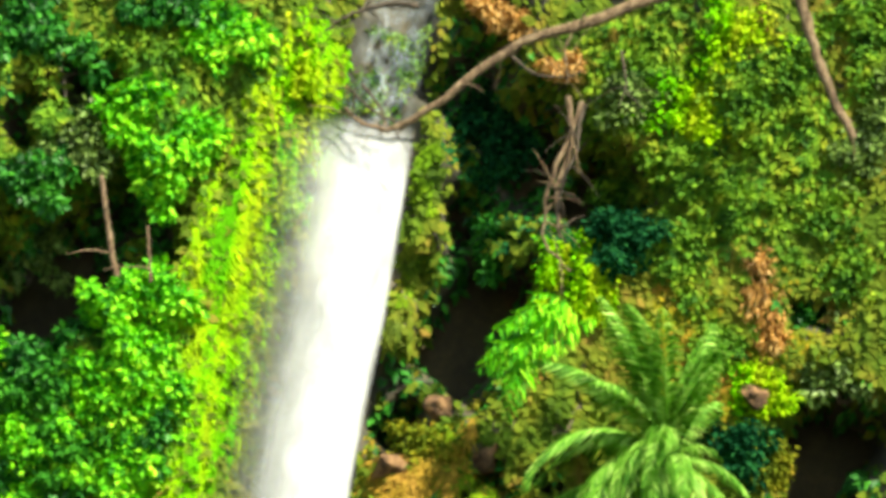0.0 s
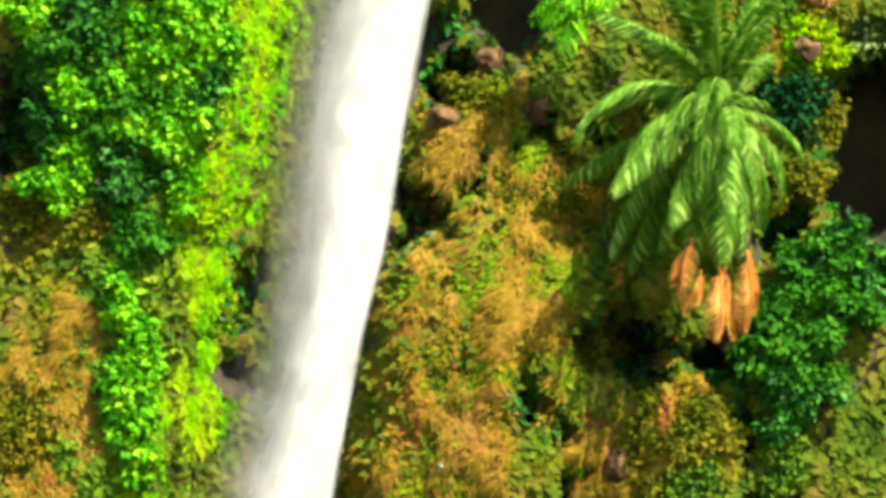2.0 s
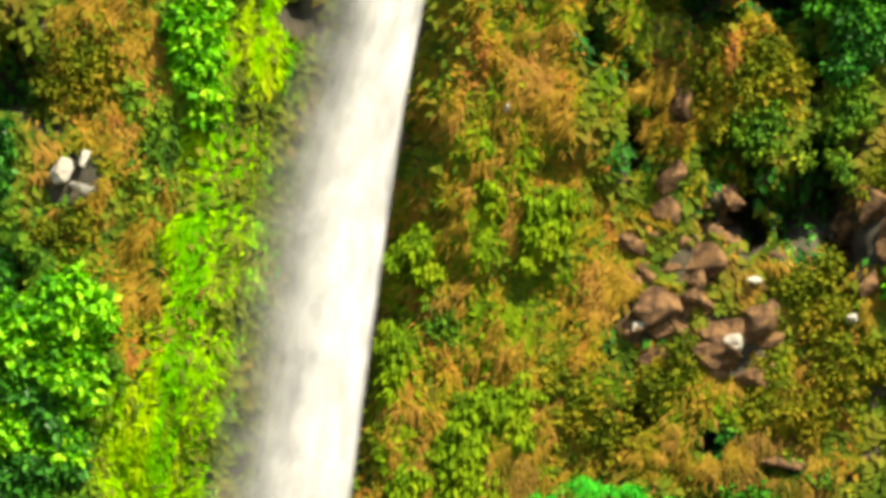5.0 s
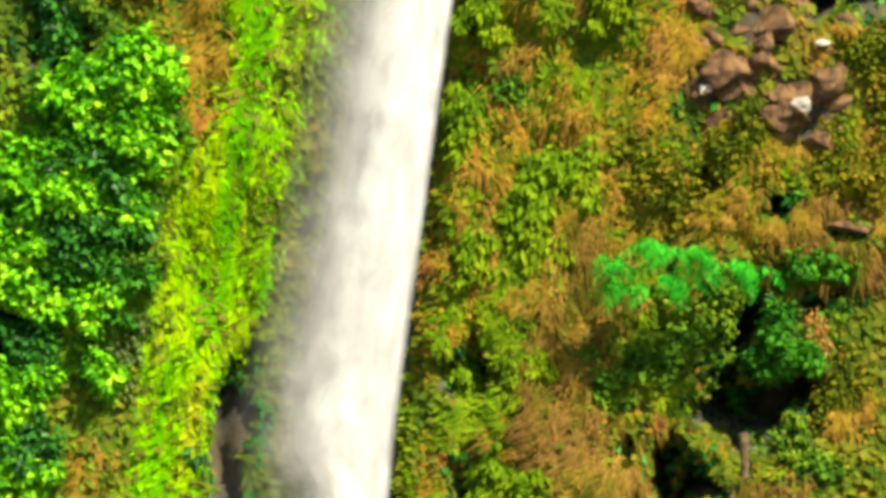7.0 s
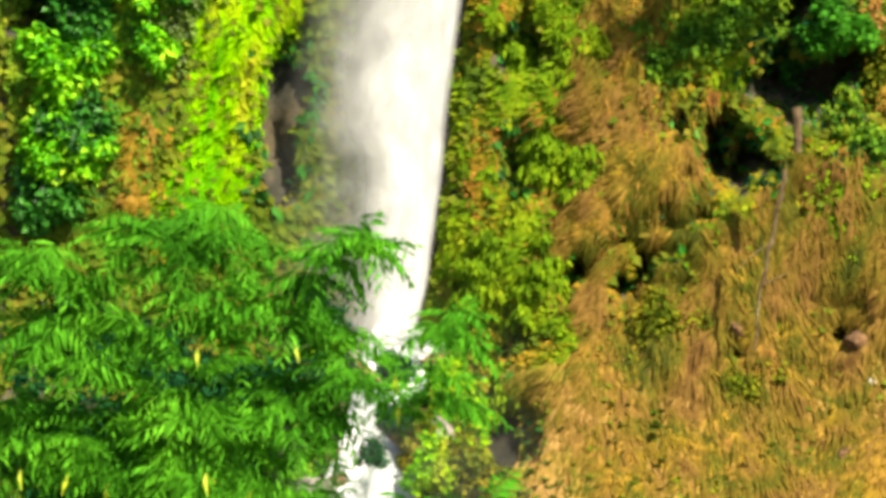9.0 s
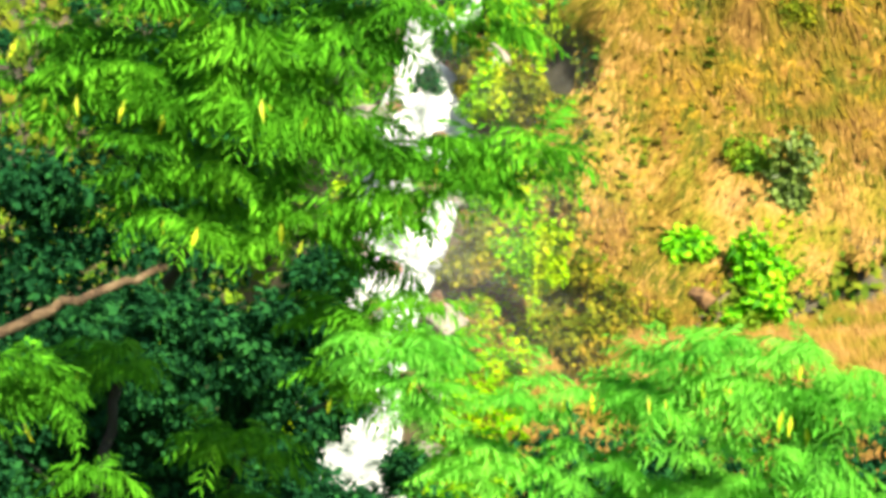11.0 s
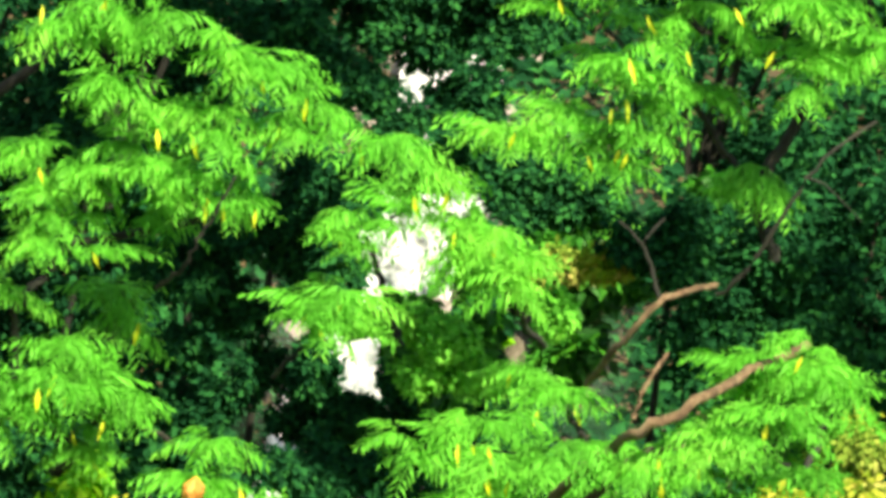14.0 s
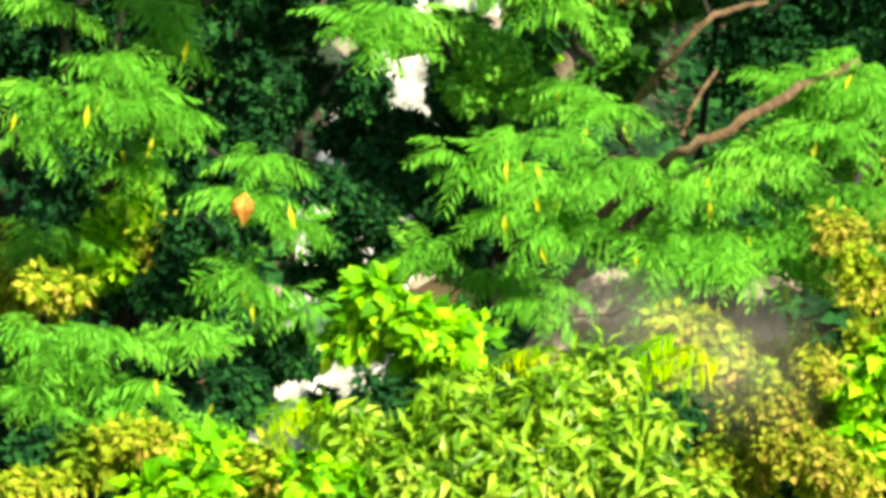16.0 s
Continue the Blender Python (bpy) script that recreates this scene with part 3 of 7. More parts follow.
fall("foot_mist", 1.0, 12.0, ((0, 12), (-4.5, -4.0)), ((0, 12), (5.5, 1.0)), -15.0, FOOT_MIST, "pale spray drifting at the foot", falls, 0.5, 0.4)

# ---- plants ----
STYLES = {
    "bright": (BRIGHT, FLAT_LEAF, 0.26, "bright green broad-leaved shrub clinging to the rock", 1.75),
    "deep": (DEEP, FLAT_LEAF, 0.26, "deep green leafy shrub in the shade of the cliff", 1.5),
    "green": (GREEN, FLAT_LEAF, 0.22, "mid-green leafy shrub in soft shade on the cliff", 1.9),
    # Gloom: the cliff's shade given as a dark leaf colour.
    "gloom": (SHADE_LEAF, FLAT_LEAF, 0.22, "blue-green shrub with the cliff's shade put into its dark leaves", 1.4),
    "dull": (DULL, FLAT_LEAF, 0.22, "dull grey-green small-leaved shrub on the rock", 1.2),
    "olive": (OLIVE, FLAT_LEAF, 0.17, "olive and yellowing shrub on the dry slope", 1.4),
    "trail": (VINE, HANG_LEAF, 0.27, "yellow-green trailing creeper hanging down the slope", 1.6),
    "lime": (LIME, FLAT_LEAF, 0.17, "yellow-green leafy creeper hanging on the rock", 1.4),
    "longleaf": (LONGLEAF, LONG_LEAF, 0.26, "yellow-green shrub with long glossy pointed leaves", 0.85),
    "near": (BRIGHT, LEAF, 0.22, "bright green broad-leaved bush on the near bank", 1.0),
    # Backing bushes: their dark leaf colour stands for shade between the sprays.
    "near_deep": (SHADE_LEAF, FLAT_LEAF, 0.12, "bush beside the stream with shade put into its dark leaves", 2.6),
    "dullnear": (PALE_LEAF, FLAT_LEAF, 0.1, "grey-green bush in the spray beside the stream", 2.2),
    "yellow": (YELLOW, FLAT_LEAF, 0.12, "yellow-green and reddish weedy bush on the near bank", 1.8),
    "orange": (ORANGE, LONG_LEAF, 0.24, "dead orange leaves hanging among the shrubs", 1.5),
    "mixed": (MIXED, FLAT_LEAF, 0.18, "mixed green shrub half merged with the slope growth", 1.2),
    "shade_bush": (FEATHERY, FLAT_LEAF, 0.1, "mid-green leafy bush in light shade beside the stream", 2.4),
    "weed": (WEED, FLAT_LEAF, 0.1, "yellow and orange seeding weeds on the near bank", 1.4),
}


def clumps(centre, size, count, spread, r, front=True):
    """Places over lumpy clusters that make up a crown, with the way out of each cluster."""
    d = unit(r.normal(size=(count, 3)))
    if front:
        d[:, 1] = -np.abs(d[:, 1])
    lobe = 0.75 + 0.45 * np.sin(3 * np.arctan2(d[:, 2:], d[:, :1]) + r.uniform(0, 6.28)) * r.uniform(0.5, 1)
    return centre + d * np.array(size) * lobe * r.uniform(0.35, 1.25, (count, 1)), d


def leaves(soup, places, out, each, spread, template, size, r, droop=0.45, upward=0.6):
    p = np.repeat(places, each, 0)
    o = np.repeat(out, each, 0)
    j = unit(r.normal(size=p.shape))
    pos = p + j * spread * (r.random((len(p), 1)) ** 0.35) * (1, 1, 0.8)
    way = unit(0.6 * j + 0.7 * unit(r.normal(size=p.shape)) + (0, -0.1, -droop))
    up = unit(0.3 * o + 0.9 * j + r.normal(size=p.shape) * 0.35 + (0, -0.15, upward))
    return sown(soup, template, pos, way, up, size * r.uniform(0.65, 1.25, len(p)))


def shrub(x, z, rx, rz, style="bright", out=0.35, y=None):
    """A shrub rooted on the cliff (or at the depth y) with a clustered crown."""
    material, template, size, label, dense = STYLES[style]
    low = style in ("olive", "lime", "dull", "mixed", "trail")
    out = 0.08 if low and y is None else 0.15 if y is None else out
    r = np.random.default_rng(int(abs(x * 131 + z * 717)) + 3)
    ry = (0.16 if low else 0.5 if y is None else 0.75) * min(rx, rz) + 0.12
    if low and y is None:
        rx, rz = rx * 1.1, rz * 1.45
    face = float(cliff_y(x, z)) if y is None else y
    c = np.array((x, face - out * ry * 1.6, z))
    root = tagged(new("shrub"), label, "shrub", "shrubs on the cliff" if y is None else "shrubs in the valley")
    root.location = (x, face, z - rz * 0.8)
    off = -np.array(root.location)
    n = min(46, 6 + int(13 * rx * rz / (0.3 if y is None else 0.12)))
    p, o = clumps(c + off, (rx, ry, rz), n, 0.3, r)
    each = int(dense * 36)
    s = leaves(Soup(), p, o, each, (0.24 if y is None else 0.18) * r.uniform(0.8, 1.2) + 0.05 * min(rx, rz), template, size, r, 1.5 if style == "trail" else 0.45)
    part("foliage", s, material, root)
    w = Soup()
    for k in range(min(6, n)):
        tube(w, smooth_line([(0, 0.3, 0), p[k] * 0.5 + (0, 0.1, -0.1 * rz), p[k]], 6, 0.05), np.linspace(0.035, 0.01, 6), 5)
    part("stem", w, BARK, root)
    return root


COVER, BARE = {}, []
CLUMPED = {"olive": (31.0, -0.06), "dry": (7.0, -0.02), "rust": (13.0, -0.3), "weeds": (47.0, 0.08), "vine": (21.0, -0.1)}


def bare(x, z, rx, rz):
    BARE.append((x, z, rx, rz))


def cover(kind, x, z, rx, rz, amount=1.0):
    COVER.setdefault(kind, []).append((x, z, rx, rz, amount))


cover("lime", -3.81, 45.62, 0.81, 1.00, 1.0)
cover("lime", -4.19, 44.58, 1.08, 1.00, 1.0)
cover("lime", -4.53, 43.27, 0.99, 1.00, 1.0)
cover("lime", -4.76, 41.71, 1.26, 1.02, 1.0)
cover("lime", -4.94, 40.02, 1.35, 1.10, 1.0)
cover("lime", -4.96, 38.49, 1.26, 1.02, 1.0)
cover("lime", -5.14, 37.09, 1.11, 1.00, 1.0)
cover("lime", -5.19, 35.71, 0.99, 1.00, 1.0)
cover("lime", -5.26, 34.48, 0.93, 1.00, 1.0)
cover("lime", -5.01, 38.99, 1.16, 1.00, 0.8)
cover("lime", -5.03, 37.62, 1.11, 1.00, 0.8)
cover("lime", -5.06, 36.10, 1.11, 1.00, 0.8)
cover("lime", -5.22, 34.57, 1.04, 1.00, 0.8)
cover("lime", -5.27, 33.20, 0.93, 1.00, 0.8)
cover("lime", -5.45, 31.81, 0.82, 1.00, 0.8)
cover("lime", -5.48, 30.99, 0.53, 1.00, 0.8)
cover("lime", -5.14, 30.10, 0.47, 1.00, 0.9)
cover("lime", -5.10, 29.02, 0.47, 1.00, 0.9)
cover("lime", -5.06, 27.94, 0.47, 1.00, 0.9)
cover("lime", -6.11, 27.66, 0.40, 1.00, 0.9)
cover("lime", -6.03, 26.32, 0.66, 1.00, 0.9)
cover("lime", -5.89, 24.99, 0.80, 1.00, 0.9)
cover("lime", -5.75, 23.66, 0.80, 1.00, 0.9)
cover("lime", -5.61, 22.34, 0.80, 1.00, 0.9)
cover("lime", -5.46, 21.01, 0.80, 1.00, 0.9)
cover("lime", -5.26, 19.70, 0.86, 1.00, 0.9)
cover("lime", -5.10, 25.12, 0.53, 1.00, 0.9)
cover("lime", -4.79, 23.14, 0.53, 1.00, 0.9)
cover("lime", -6.14, 25.49, 0.60, 1.00, 1.0)
cover("lime", -5.94, 23.76, 0.66, 1.00, 1.0)
cover("lime", -5.82, 22.16, 0.73, 1.00, 1.0)
cover("lime", -5.79, 20.68, 0.93, 1.02, 1.0)
cover("lime", -5.99, 19.43, 1.13, 1.24, 1.0)
cover("lime", -6.18, 18.05, 1.40, 1.54, 1.0)
cover("lime", -6.10, 16.72, 1.46, 1.61, 1.0)
cover("lime", -6.46, 19.08, 1.33, 1.46, 1.2)
cover("lime", -6.27, 17.89, 1.26, 1.39, 1.2)
cover("lime", -6.20, 16.55, 1.33, 1.46, 1.2)
cover("lime", -6.28, 15.32, 1.26, 1.39, 1.2)
cover("lime", -6.51, 14.20, 1.06, 1.17, 1.2)
cover("lime", -6.70, 13.22, 1.00, 1.10, 1.2)
cover("lime", -6.47, 12.17, 1.00, 1.10, 1.2)
cover("lime", -6.44, 11.09, 1.06, 1.17, 1.2)
cover("lime", -6.82, 10.07, 0.80, 1.00, 1.2)
cover("olive", -7.94, 12.89, 0.53, 1.00, 1.0)
cover("olive", -7.73, 11.56, 0.60, 1.00, 1.0)
cover("olive", -7.59, 10.22, 0.60, 1.00, 1.0)
cover("wet", -4.37, 12.64, 0.40, 1.00, 1.0)
cover("wet", -4.32, 11.42, 0.33, 1.00, 1.0)
cover("wet", -4.26, 15.37, 0.33, 1.00, 1.0)
cover("olive", -6.88, 20.78, 0.60, 1.00, 0.8)
cover("wet", -5.25, 24.95, 0.80, 1.00, 0.8)
cover("wet", -4.80, 23.00, 0.66, 1.00, 0.8)
cover("wet", -5.78, 26.63, 0.66, 1.00, 0.8)
cover("dry", -8.87, 12.06, 0.24, 1.00, 0.9)
cover("dry", -8.69, 10.73, 0.21, 1.00, 0.9)
cover("dry", -9.43, 13.33, 0.21, 1.00, 0.9)
cover("dry", -8.89, 28.99, 0.80, 1.00, 1.0)
cover("dry", -8.41, 27.71, 0.80, 1.00, 1.0)
cover("dry", -7.74, 26.46, 0.64, 1.00, 1.0)
cover("dry", -7.51, 22.44, 0.64, 1.00, 1.0)
cover("dry", -8.40, 24.20, 0.53, 1.00, 1.0)
cover("dry", -9.15, 30.27, 0.80, 1.00, 1.0)
cover("dry", -9.07, 28.93, 0.80, 1.00, 1.0)
cover("dry", -8.04, 28.42, 0.66, 1.00, 1.0)
cover("dry", -7.94, 26.15, 0.60, 1.00, 0.9)
cover("dry", -7.60, 24.85, 0.60, 1.00, 0.9)
cover("dry", -7.46, 22.31, 0.53, 1.00, 0.9)
cover("vine", 0.43, 36.02, 0.73, 0.80, 0.80)
cover("dry", 2.17, 33.56, 0.59, 0.72, 0.35)
cover("dry", 2.17, 31.39, 0.83, 1.08, 0.35)
cover("dry", 1.61, 30.62, 0.66, 1.26, 0.35)
cover("dry", 0.08, 31.74, 0.66, 0.89, 0.35)
cover("dry", 1.29, 36.15, 0.66, 0.89, 0.35)
cover("dry", 4.01, 26.15, 1.16, 1.43, 0.45)
cover("dry", 3.95, 23.98, 1.13, 1.26, 0.9)
cover("dry", 2.82, 25.15, 0.66, 1.62, 0.45)
cover("dry", 4.78, 28.16, 0.66, 1.08, 0.45)
cover("dry", 1.86, 27.83, 0.50, 1.08, 0.45)
cover("dry", 2.41, 20.90, 0.83, 1.08, 0.45)
cover("dry", -0.14, 19.15, 0.83, 1.08, 0.45)
cover("dry", 1.55, 17.79, 1.00, 0.89, 0.45)
cover("dry", -0.76, 24.72, 0.50, 1.08, 0.45)
cover("dry", 8.06, 20.17, 0.83, 0.72, 0.45)
cover("dry", 6.99, 23.51, 1.00, 0.72, 0.45)
cover("dry", 2.47, 16.43, 0.83, 1.26, 0.45)
cover("dry", -0.64, 19.86, 0.66, 0.72, 0.45)
cover("dry", -0.72, 17.82, 0.41, 1.08, 0.45)
cover("dry", 3.47, 11.85, 1.20, 0.80, 0.9)
cover("dry", 4.40, 13.63, 1.00, 1.08, 0.45)
cover("dry", 2.69, 13.35, 0.66, 0.89, 0.45)
cover("dry", 0.84, 13.06, 0.59, 1.08, 0.45)
cover("dry", 6.50, 19.91, 1.60, 0.33, 0.9)
cover("dry", 8.91, 15.83, 0.83, 1.08, 0.45)
cover("tan", 2.12, 4.48, 1.48, 2.79, 1.1)
cover("tan", 4.44, 5.62, 1.68, 1.86, 1.1)
cover("tan", 7.01, 6.20, 1.86, 2.04, 1.1)
cover("tan", 5.23, 4.71, 1.48, 1.48, 1.1)
cover("tan", 3.97, 3.53, 1.30, 1.68, 1.1)
cover("tan", 7.58, 4.80, 1.48, 1.68, 1.1)
cover("tan", 3.57, 1.94, 1.48, 1.12, 1.1)
cover("vine", -0.16, 4.96, 0.73, 0.93, 0.96)
cover("vine", 1.68, 4.66, 0.73, 0.80, 0.96)
cover("vine", -0.01, 1.54, 0.52, 1.20, 0.96)
cover("vine", 1.64, 1.07, 0.73, 0.80, 0.96)
cover("vine", 2.70, 2.59, 0.58, 0.93, 0.96)
cover("vine", 0.35, 3.60, 0.58, 0.53, 0.96)
cover("vine", 4.29, 2.26, 0.88, 0.66, 0.96)
cover("olive", 0.85, 3.96, 1.33, 1.20, 0.8)
cover("olive", 1.80, 1.73, 1.33, 1.20, 0.8)
cover("vine", 0.76, 27.12, 0.52, 0.93, 0.72)
cover("vine", 0.77, 25.77, 0.56, 0.93, 0.72)
cover("vine", 0.79, 23.88, 0.58, 1.06, 0.72)
cover("vine", 0.81, 22.53, 0.58, 0.80, 0.72)
cover("vine", 0.84, 18.20, 0.73, 0.80, 0.64)
cover("vine", 0.72, 11.27, 0.58, 0.93, 0.64)
cover("vine", 1.21, 15.02, 0.58, 0.80, 0.64)
cover("vine", 1.16, 19.60, 0.88, 0.66, 0.64)
cover("vine", -0.74, 12.81, 0.36, 1.60, 0.64)
cover("vine", -0.67, 10.64, 0.44, 1.06, 0.64)
cover("vine", -0.71, 42.52, 0.27, 1.20, 0.8)
cover("vine", -0.74, 40.43, 0.24, 1.06, 0.8)
cover("wet", -0.76, 38.89, 0.33, 0.80, 0.8)
# Shade right of the falls, given as dark ivy.
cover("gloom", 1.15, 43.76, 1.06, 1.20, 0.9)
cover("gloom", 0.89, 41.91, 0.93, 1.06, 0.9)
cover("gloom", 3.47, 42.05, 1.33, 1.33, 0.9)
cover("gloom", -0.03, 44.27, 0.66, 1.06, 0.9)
cover("dry", 7.62, 8.97, 1.60, 1.20, 1.0)
cover("dry", 5.88, 6.97, 1.33, 1.06, 1.0)
cover("dry", 8.93, 7.16, 1.20, 1.06, 1.0)
cover("dry", 3.80, 8.38, 0.93, 0.80, 0.8)
cover("dry", 5.97, 10.86, 0.80, 0.80, 0.7)
cover("dry", 3.42, 6.39, 0.80, 0.93, 0.8)
cover("vine", 4.16, 17.77, 0.75, 0.59, 0.72)
cover("vine", 1.17, 25.68, 0.51, 1.33, 0.72)
cover("vine", 1.49, 27.09, 0.37, 0.59, 0.72)
cover("vine", 0.94, 25.81, 0.63, 1.18, 0.72)
cover("vine", 0.94, 24.04, 0.63, 1.03, 0.72)
cover("vine", 0.50, 24.42, 0.63, 1.03, 0.72)
cover("vine", 1.03, 21.93, 0.63, 0.88, 0.72)
cover("vine", 1.36, 18.19, 0.51, 0.74, 0.72)
cover("vine", 1.37, 18.02, 0.63, 0.74, 0.72)
cover("vine", 1.38, 13.70, 0.63, 0.88, 0.72)
cover("vine", 0.28, 14.05, 0.51, 0.88, 0.72)
cover("vine", 1.38, 14.76, 0.63, 0.74, 0.72)
cover("vine", 1.00, 11.19, 0.37, 1.18, 0.72)
cover("vine", 1.93, 12.50, 0.63, 0.74, 0.72)
cover("vine", 0.99, 10.72, 0.63, 1.03, 0.72)
cover("vine", 2.53, 8.71, 0.63, 0.66, 0.72)
cover("vine", 5.71, 6.25, 0.63, 0.74, 0.72)
cover("vine", 1.71, 2.94, 0.37, 0.59, 0.72)
cover("vine", 1.54, 0.89, 0.51, 0.59, 0.72)
cover("vine", -0.56, 19.33, 0.66, 0.93, 0.7)
cover("vine", -0.23, 16.41, 0.53, 0.80, 0.7)
cover("vine", 1.15, 16.23, 0.66, 0.80, 0.7)
cover("vine", 1.24, 13.12, 0.66, 0.93, 0.7)
cover("vine", 3.37, 15.90, 0.66, 0.66, 0.7)
cover("vine", 3.15, 19.78, 0.93, 0.66, 0.7)
cover("vine", 1.64, 17.38, 0.53, 0.80, 0.7)
cover("vine", 0.82, 9.79, 0.80, 0.80, 0.7)
cover("vine", 2.05, 10.53, 0.53, 0.93, 0.7)
cover("vine", 4.90, 15.60, 0.80, 0.53, 0.7)
cover("vine", 7.92, 13.64, 0.80, 0.66, 0.7)
cover("vine", 5.74, 12.07, 0.66, 0.53, 0.7)
cover("vine", 0.12, 26.88, 0.53, 0.80, 0.7)
cover("vine", 3.75, 20.98, 0.66, 0.66, 0.7)
cover("vine", -0.15, 23.46, 0.53, 0.80, 0.7)
cover("vine", -0.65, 21.49, 0.40, 0.93, 0.7)
cover("vine", 6.14, 21.22, 0.80, 0.53, 0.7)
cover("vine", 1.57, 19.42, 0.80, 0.80, 0.7)
cover("vine", 0.97, 32.15, 0.66, 0.80, 0.7)
cover("vine", 0.98, 29.44, 0.66, 0.66, 0.7)
cover("vine", 3.17, 30.19, 0.66, 0.66, 0.7)
cover("vine", 2.64, 32.68, 0.53, 0.66, 0.7)
cover("vine", -0.56, 19.33, 0.60, 1.06, 1.0)
cover("vine", 0.69, 18.31, 0.60, 0.93, 1.0)
cover("vine", 0.67, 16.69, 0.53, 0.80, 1.0)
cover("vine", 0.26, 14.19, 0.53, 0.80, 1.0)
cover("vine", 1.34, 15.04, 0.60, 0.80, 1.0)
cover("vine", 1.23, 11.49, 0.53, 0.93, 1.0)
cover("vine", 0.40, 12.45, 0.47, 0.80, 1.0)
cover("vine", 1.65, 9.65, 0.66, 0.80, 1.0)
cover("vine", 2.16, 13.27, 0.53, 0.66, 1.0)
cover("vine", 5.63, 11.92, 0.53, 0.53, 1.0)
cover("vine", 5.97, 10.61, 0.80, 0.53, 1.0)
cover("vine", 7.57, 13.31, 0.60, 0.53, 1.0)
cover("vine", 8.44, 12.09, 0.53, 0.53, 1.0)
cover("vine", 2.88, 18.93, 0.53, 0.80, 1.0)
cover("vine", 1.68, 19.69, 0.60, 0.66, 1.0)
cover("vine", 0.94, 25.79, 0.47, 1.06, 1.0)
cover("vine", 1.04, 27.70, 0.33, 0.80, 1.0)
cover("vine", -1.08, 23.18, 0.33, 0.80, 1.0)
cover("vine", 0.85, 23.75, 0.60, 0.66, 1.0)
cover("vine", 0.35, 21.79, 0.40, 0.66, 1.0)
cover("vine", 3.53, 28.23, 0.60, 0.53, 1.0)
cover("vine", 2.02, 22.32, 0.66, 0.66, 1.0)
cover("vine", 2.63, 23.63, 0.53, 0.53, 1.0)
cover("dry", -0.52, 35.35, 0.83, 1.08, 0.55)
cover("vine", 0.44, 34.41, 0.66, 0.80, 1.1)
cover("vine", 1.38, 35.38, 0.66, 0.66, 1.1)
cover("dry", 0.27, 32.88, 1.00, 1.08, 0.55)
cover("vine", 1.55, 32.54, 0.80, 0.80, 1.1)
cover("dry", 2.44, 33.77, 0.83, 1.08, 0.55)
cover("vine", -0.46, 31.55, 0.53, 0.80, 1.1)
cover("dry", 2.22, 31.70, 1.00, 0.72, 0.55)
cover("vine", 2.93, 32.35, 0.53, 0.80, 1.1)
cover("vine", -0.82, 33.80, 0.40, 0.66, 1.1)
cover("tan", 2.45, 7.51, 1.20, 0.80, 1.1)
cover("tan", 4.40, 7.96, 1.20, 0.80, 1.1)
cover("tan", 6.39, 8.14, 1.20, 0.80, 1.1)
cover("tan", 8.36, 8.46, 1.20, 0.80, 1.1)
cover("tan", 9.43, 9.30, 0.66, 0.80, 1.1)
cover("vine", 0.34, 8.94, 0.47, 1.06, 1.1)
cover("vine", 0.32, 6.49, 0.40, 1.06, 1.1)
cover("vine", 1.52, 9.94, 0.40, 0.80, 1.1)
cover("wet", 0.86, 6.77, 0.40, 1.60, 1.3)
cover("wet", 0.94, 8.00, 0.33, 1.06, 1.3)
cover("vine", 5.60, 6.85, 0.27, 0.80, 1.3)
cover("vine", 5.68, 5.51, 0.33, 0.66, 1.3)
cover("vine", 2.08, 9.26, 0.33, 0.80, 1.3)
cover("vine", 0.90, 10.81, 0.53, 0.66, 1.3)
cover("vine", -0.24, 7.00, 0.33, 1.20, 1.2)
cover("lime", -0.13, 5.40, 0.40, 1.06, 1.0)
cover("lime", 1.11, 4.38, 0.93, 0.53, 1.0)
cover("vine", 6.10, 8.28, 0.66, 0.53, 1.0)
cover("olive", 3.19, 7.28, 0.80, 0.80, 0.8)
cover("olive", 4.59, 8.58, 0.93, 0.80, 0.8)
cover("dry", 3.79, 6.02, 0.80, 1.06, 1.0)
cover("vine", 6.77, 5.82, 0.33, 0.53, 1.0)
cover("lime", 0.52, 3.73, 0.66, 1.06, 1.0)
cover("lime", 1.12, 4.90, 0.66, 0.80, 0.9)
cover("vine", 1.67, 2.31, 0.80, 0.80, 1.1)
cover("vine", 2.49, 3.78, 0.66, 0.93, 0.9)
cover("lime", 0.70, 1.75, 0.80, 0.66, 1.0)
cover("vine", 3.26, 1.49, 0.80, 0.66, 1.0)
cover("vine", 4.50, 5.18, 0.53, 0.80, 0.9)
cover("olive", 4.31, 2.34, 0.80, 0.66, 0.7)
cover("vine", 6.97, 3.84, 0.66, 0.53, 0.7)
cover("olive", 7.45, 5.65, 0.66, 0.80, 0.5)
cover("vine", 2.57, 6.72, 0.93, 0.80, 0.8)
cover("olive", 4.19, 6.45, 1.06, 0.66, 0.7)
cover("rust", 7.70, 7.54, 1.20, 1.06, 0.9)
cover("rust", 8.81, 8.77, 0.80, 1.06, 0.9)
cover("olive", 6.89, 8.47, 0.80, 0.66, 0.7)
cover("vine", 5.81, 6.17, 0.53, 0.66, 1.2)
cover("olive", 5.30, 12.58, 0.93, 0.80, 1.0)
cover("vine", 4.64, 10.85, 0.53, 0.66, 1.0)
cover("olive", 6.87, 11.21, 0.80, 0.80, 0.8)
cover("olive", 7.74, 12.43, 0.80, 0.66, 0.9)
cover("rust", 8.74, 10.43, 1.06, 1.06, 1.0)
cover("rust", 6.96, 13.11, 0.80, 0.80, 1.0)
cover("vine", 8.75, 13.66, 0.53, 0.66, 0.9)
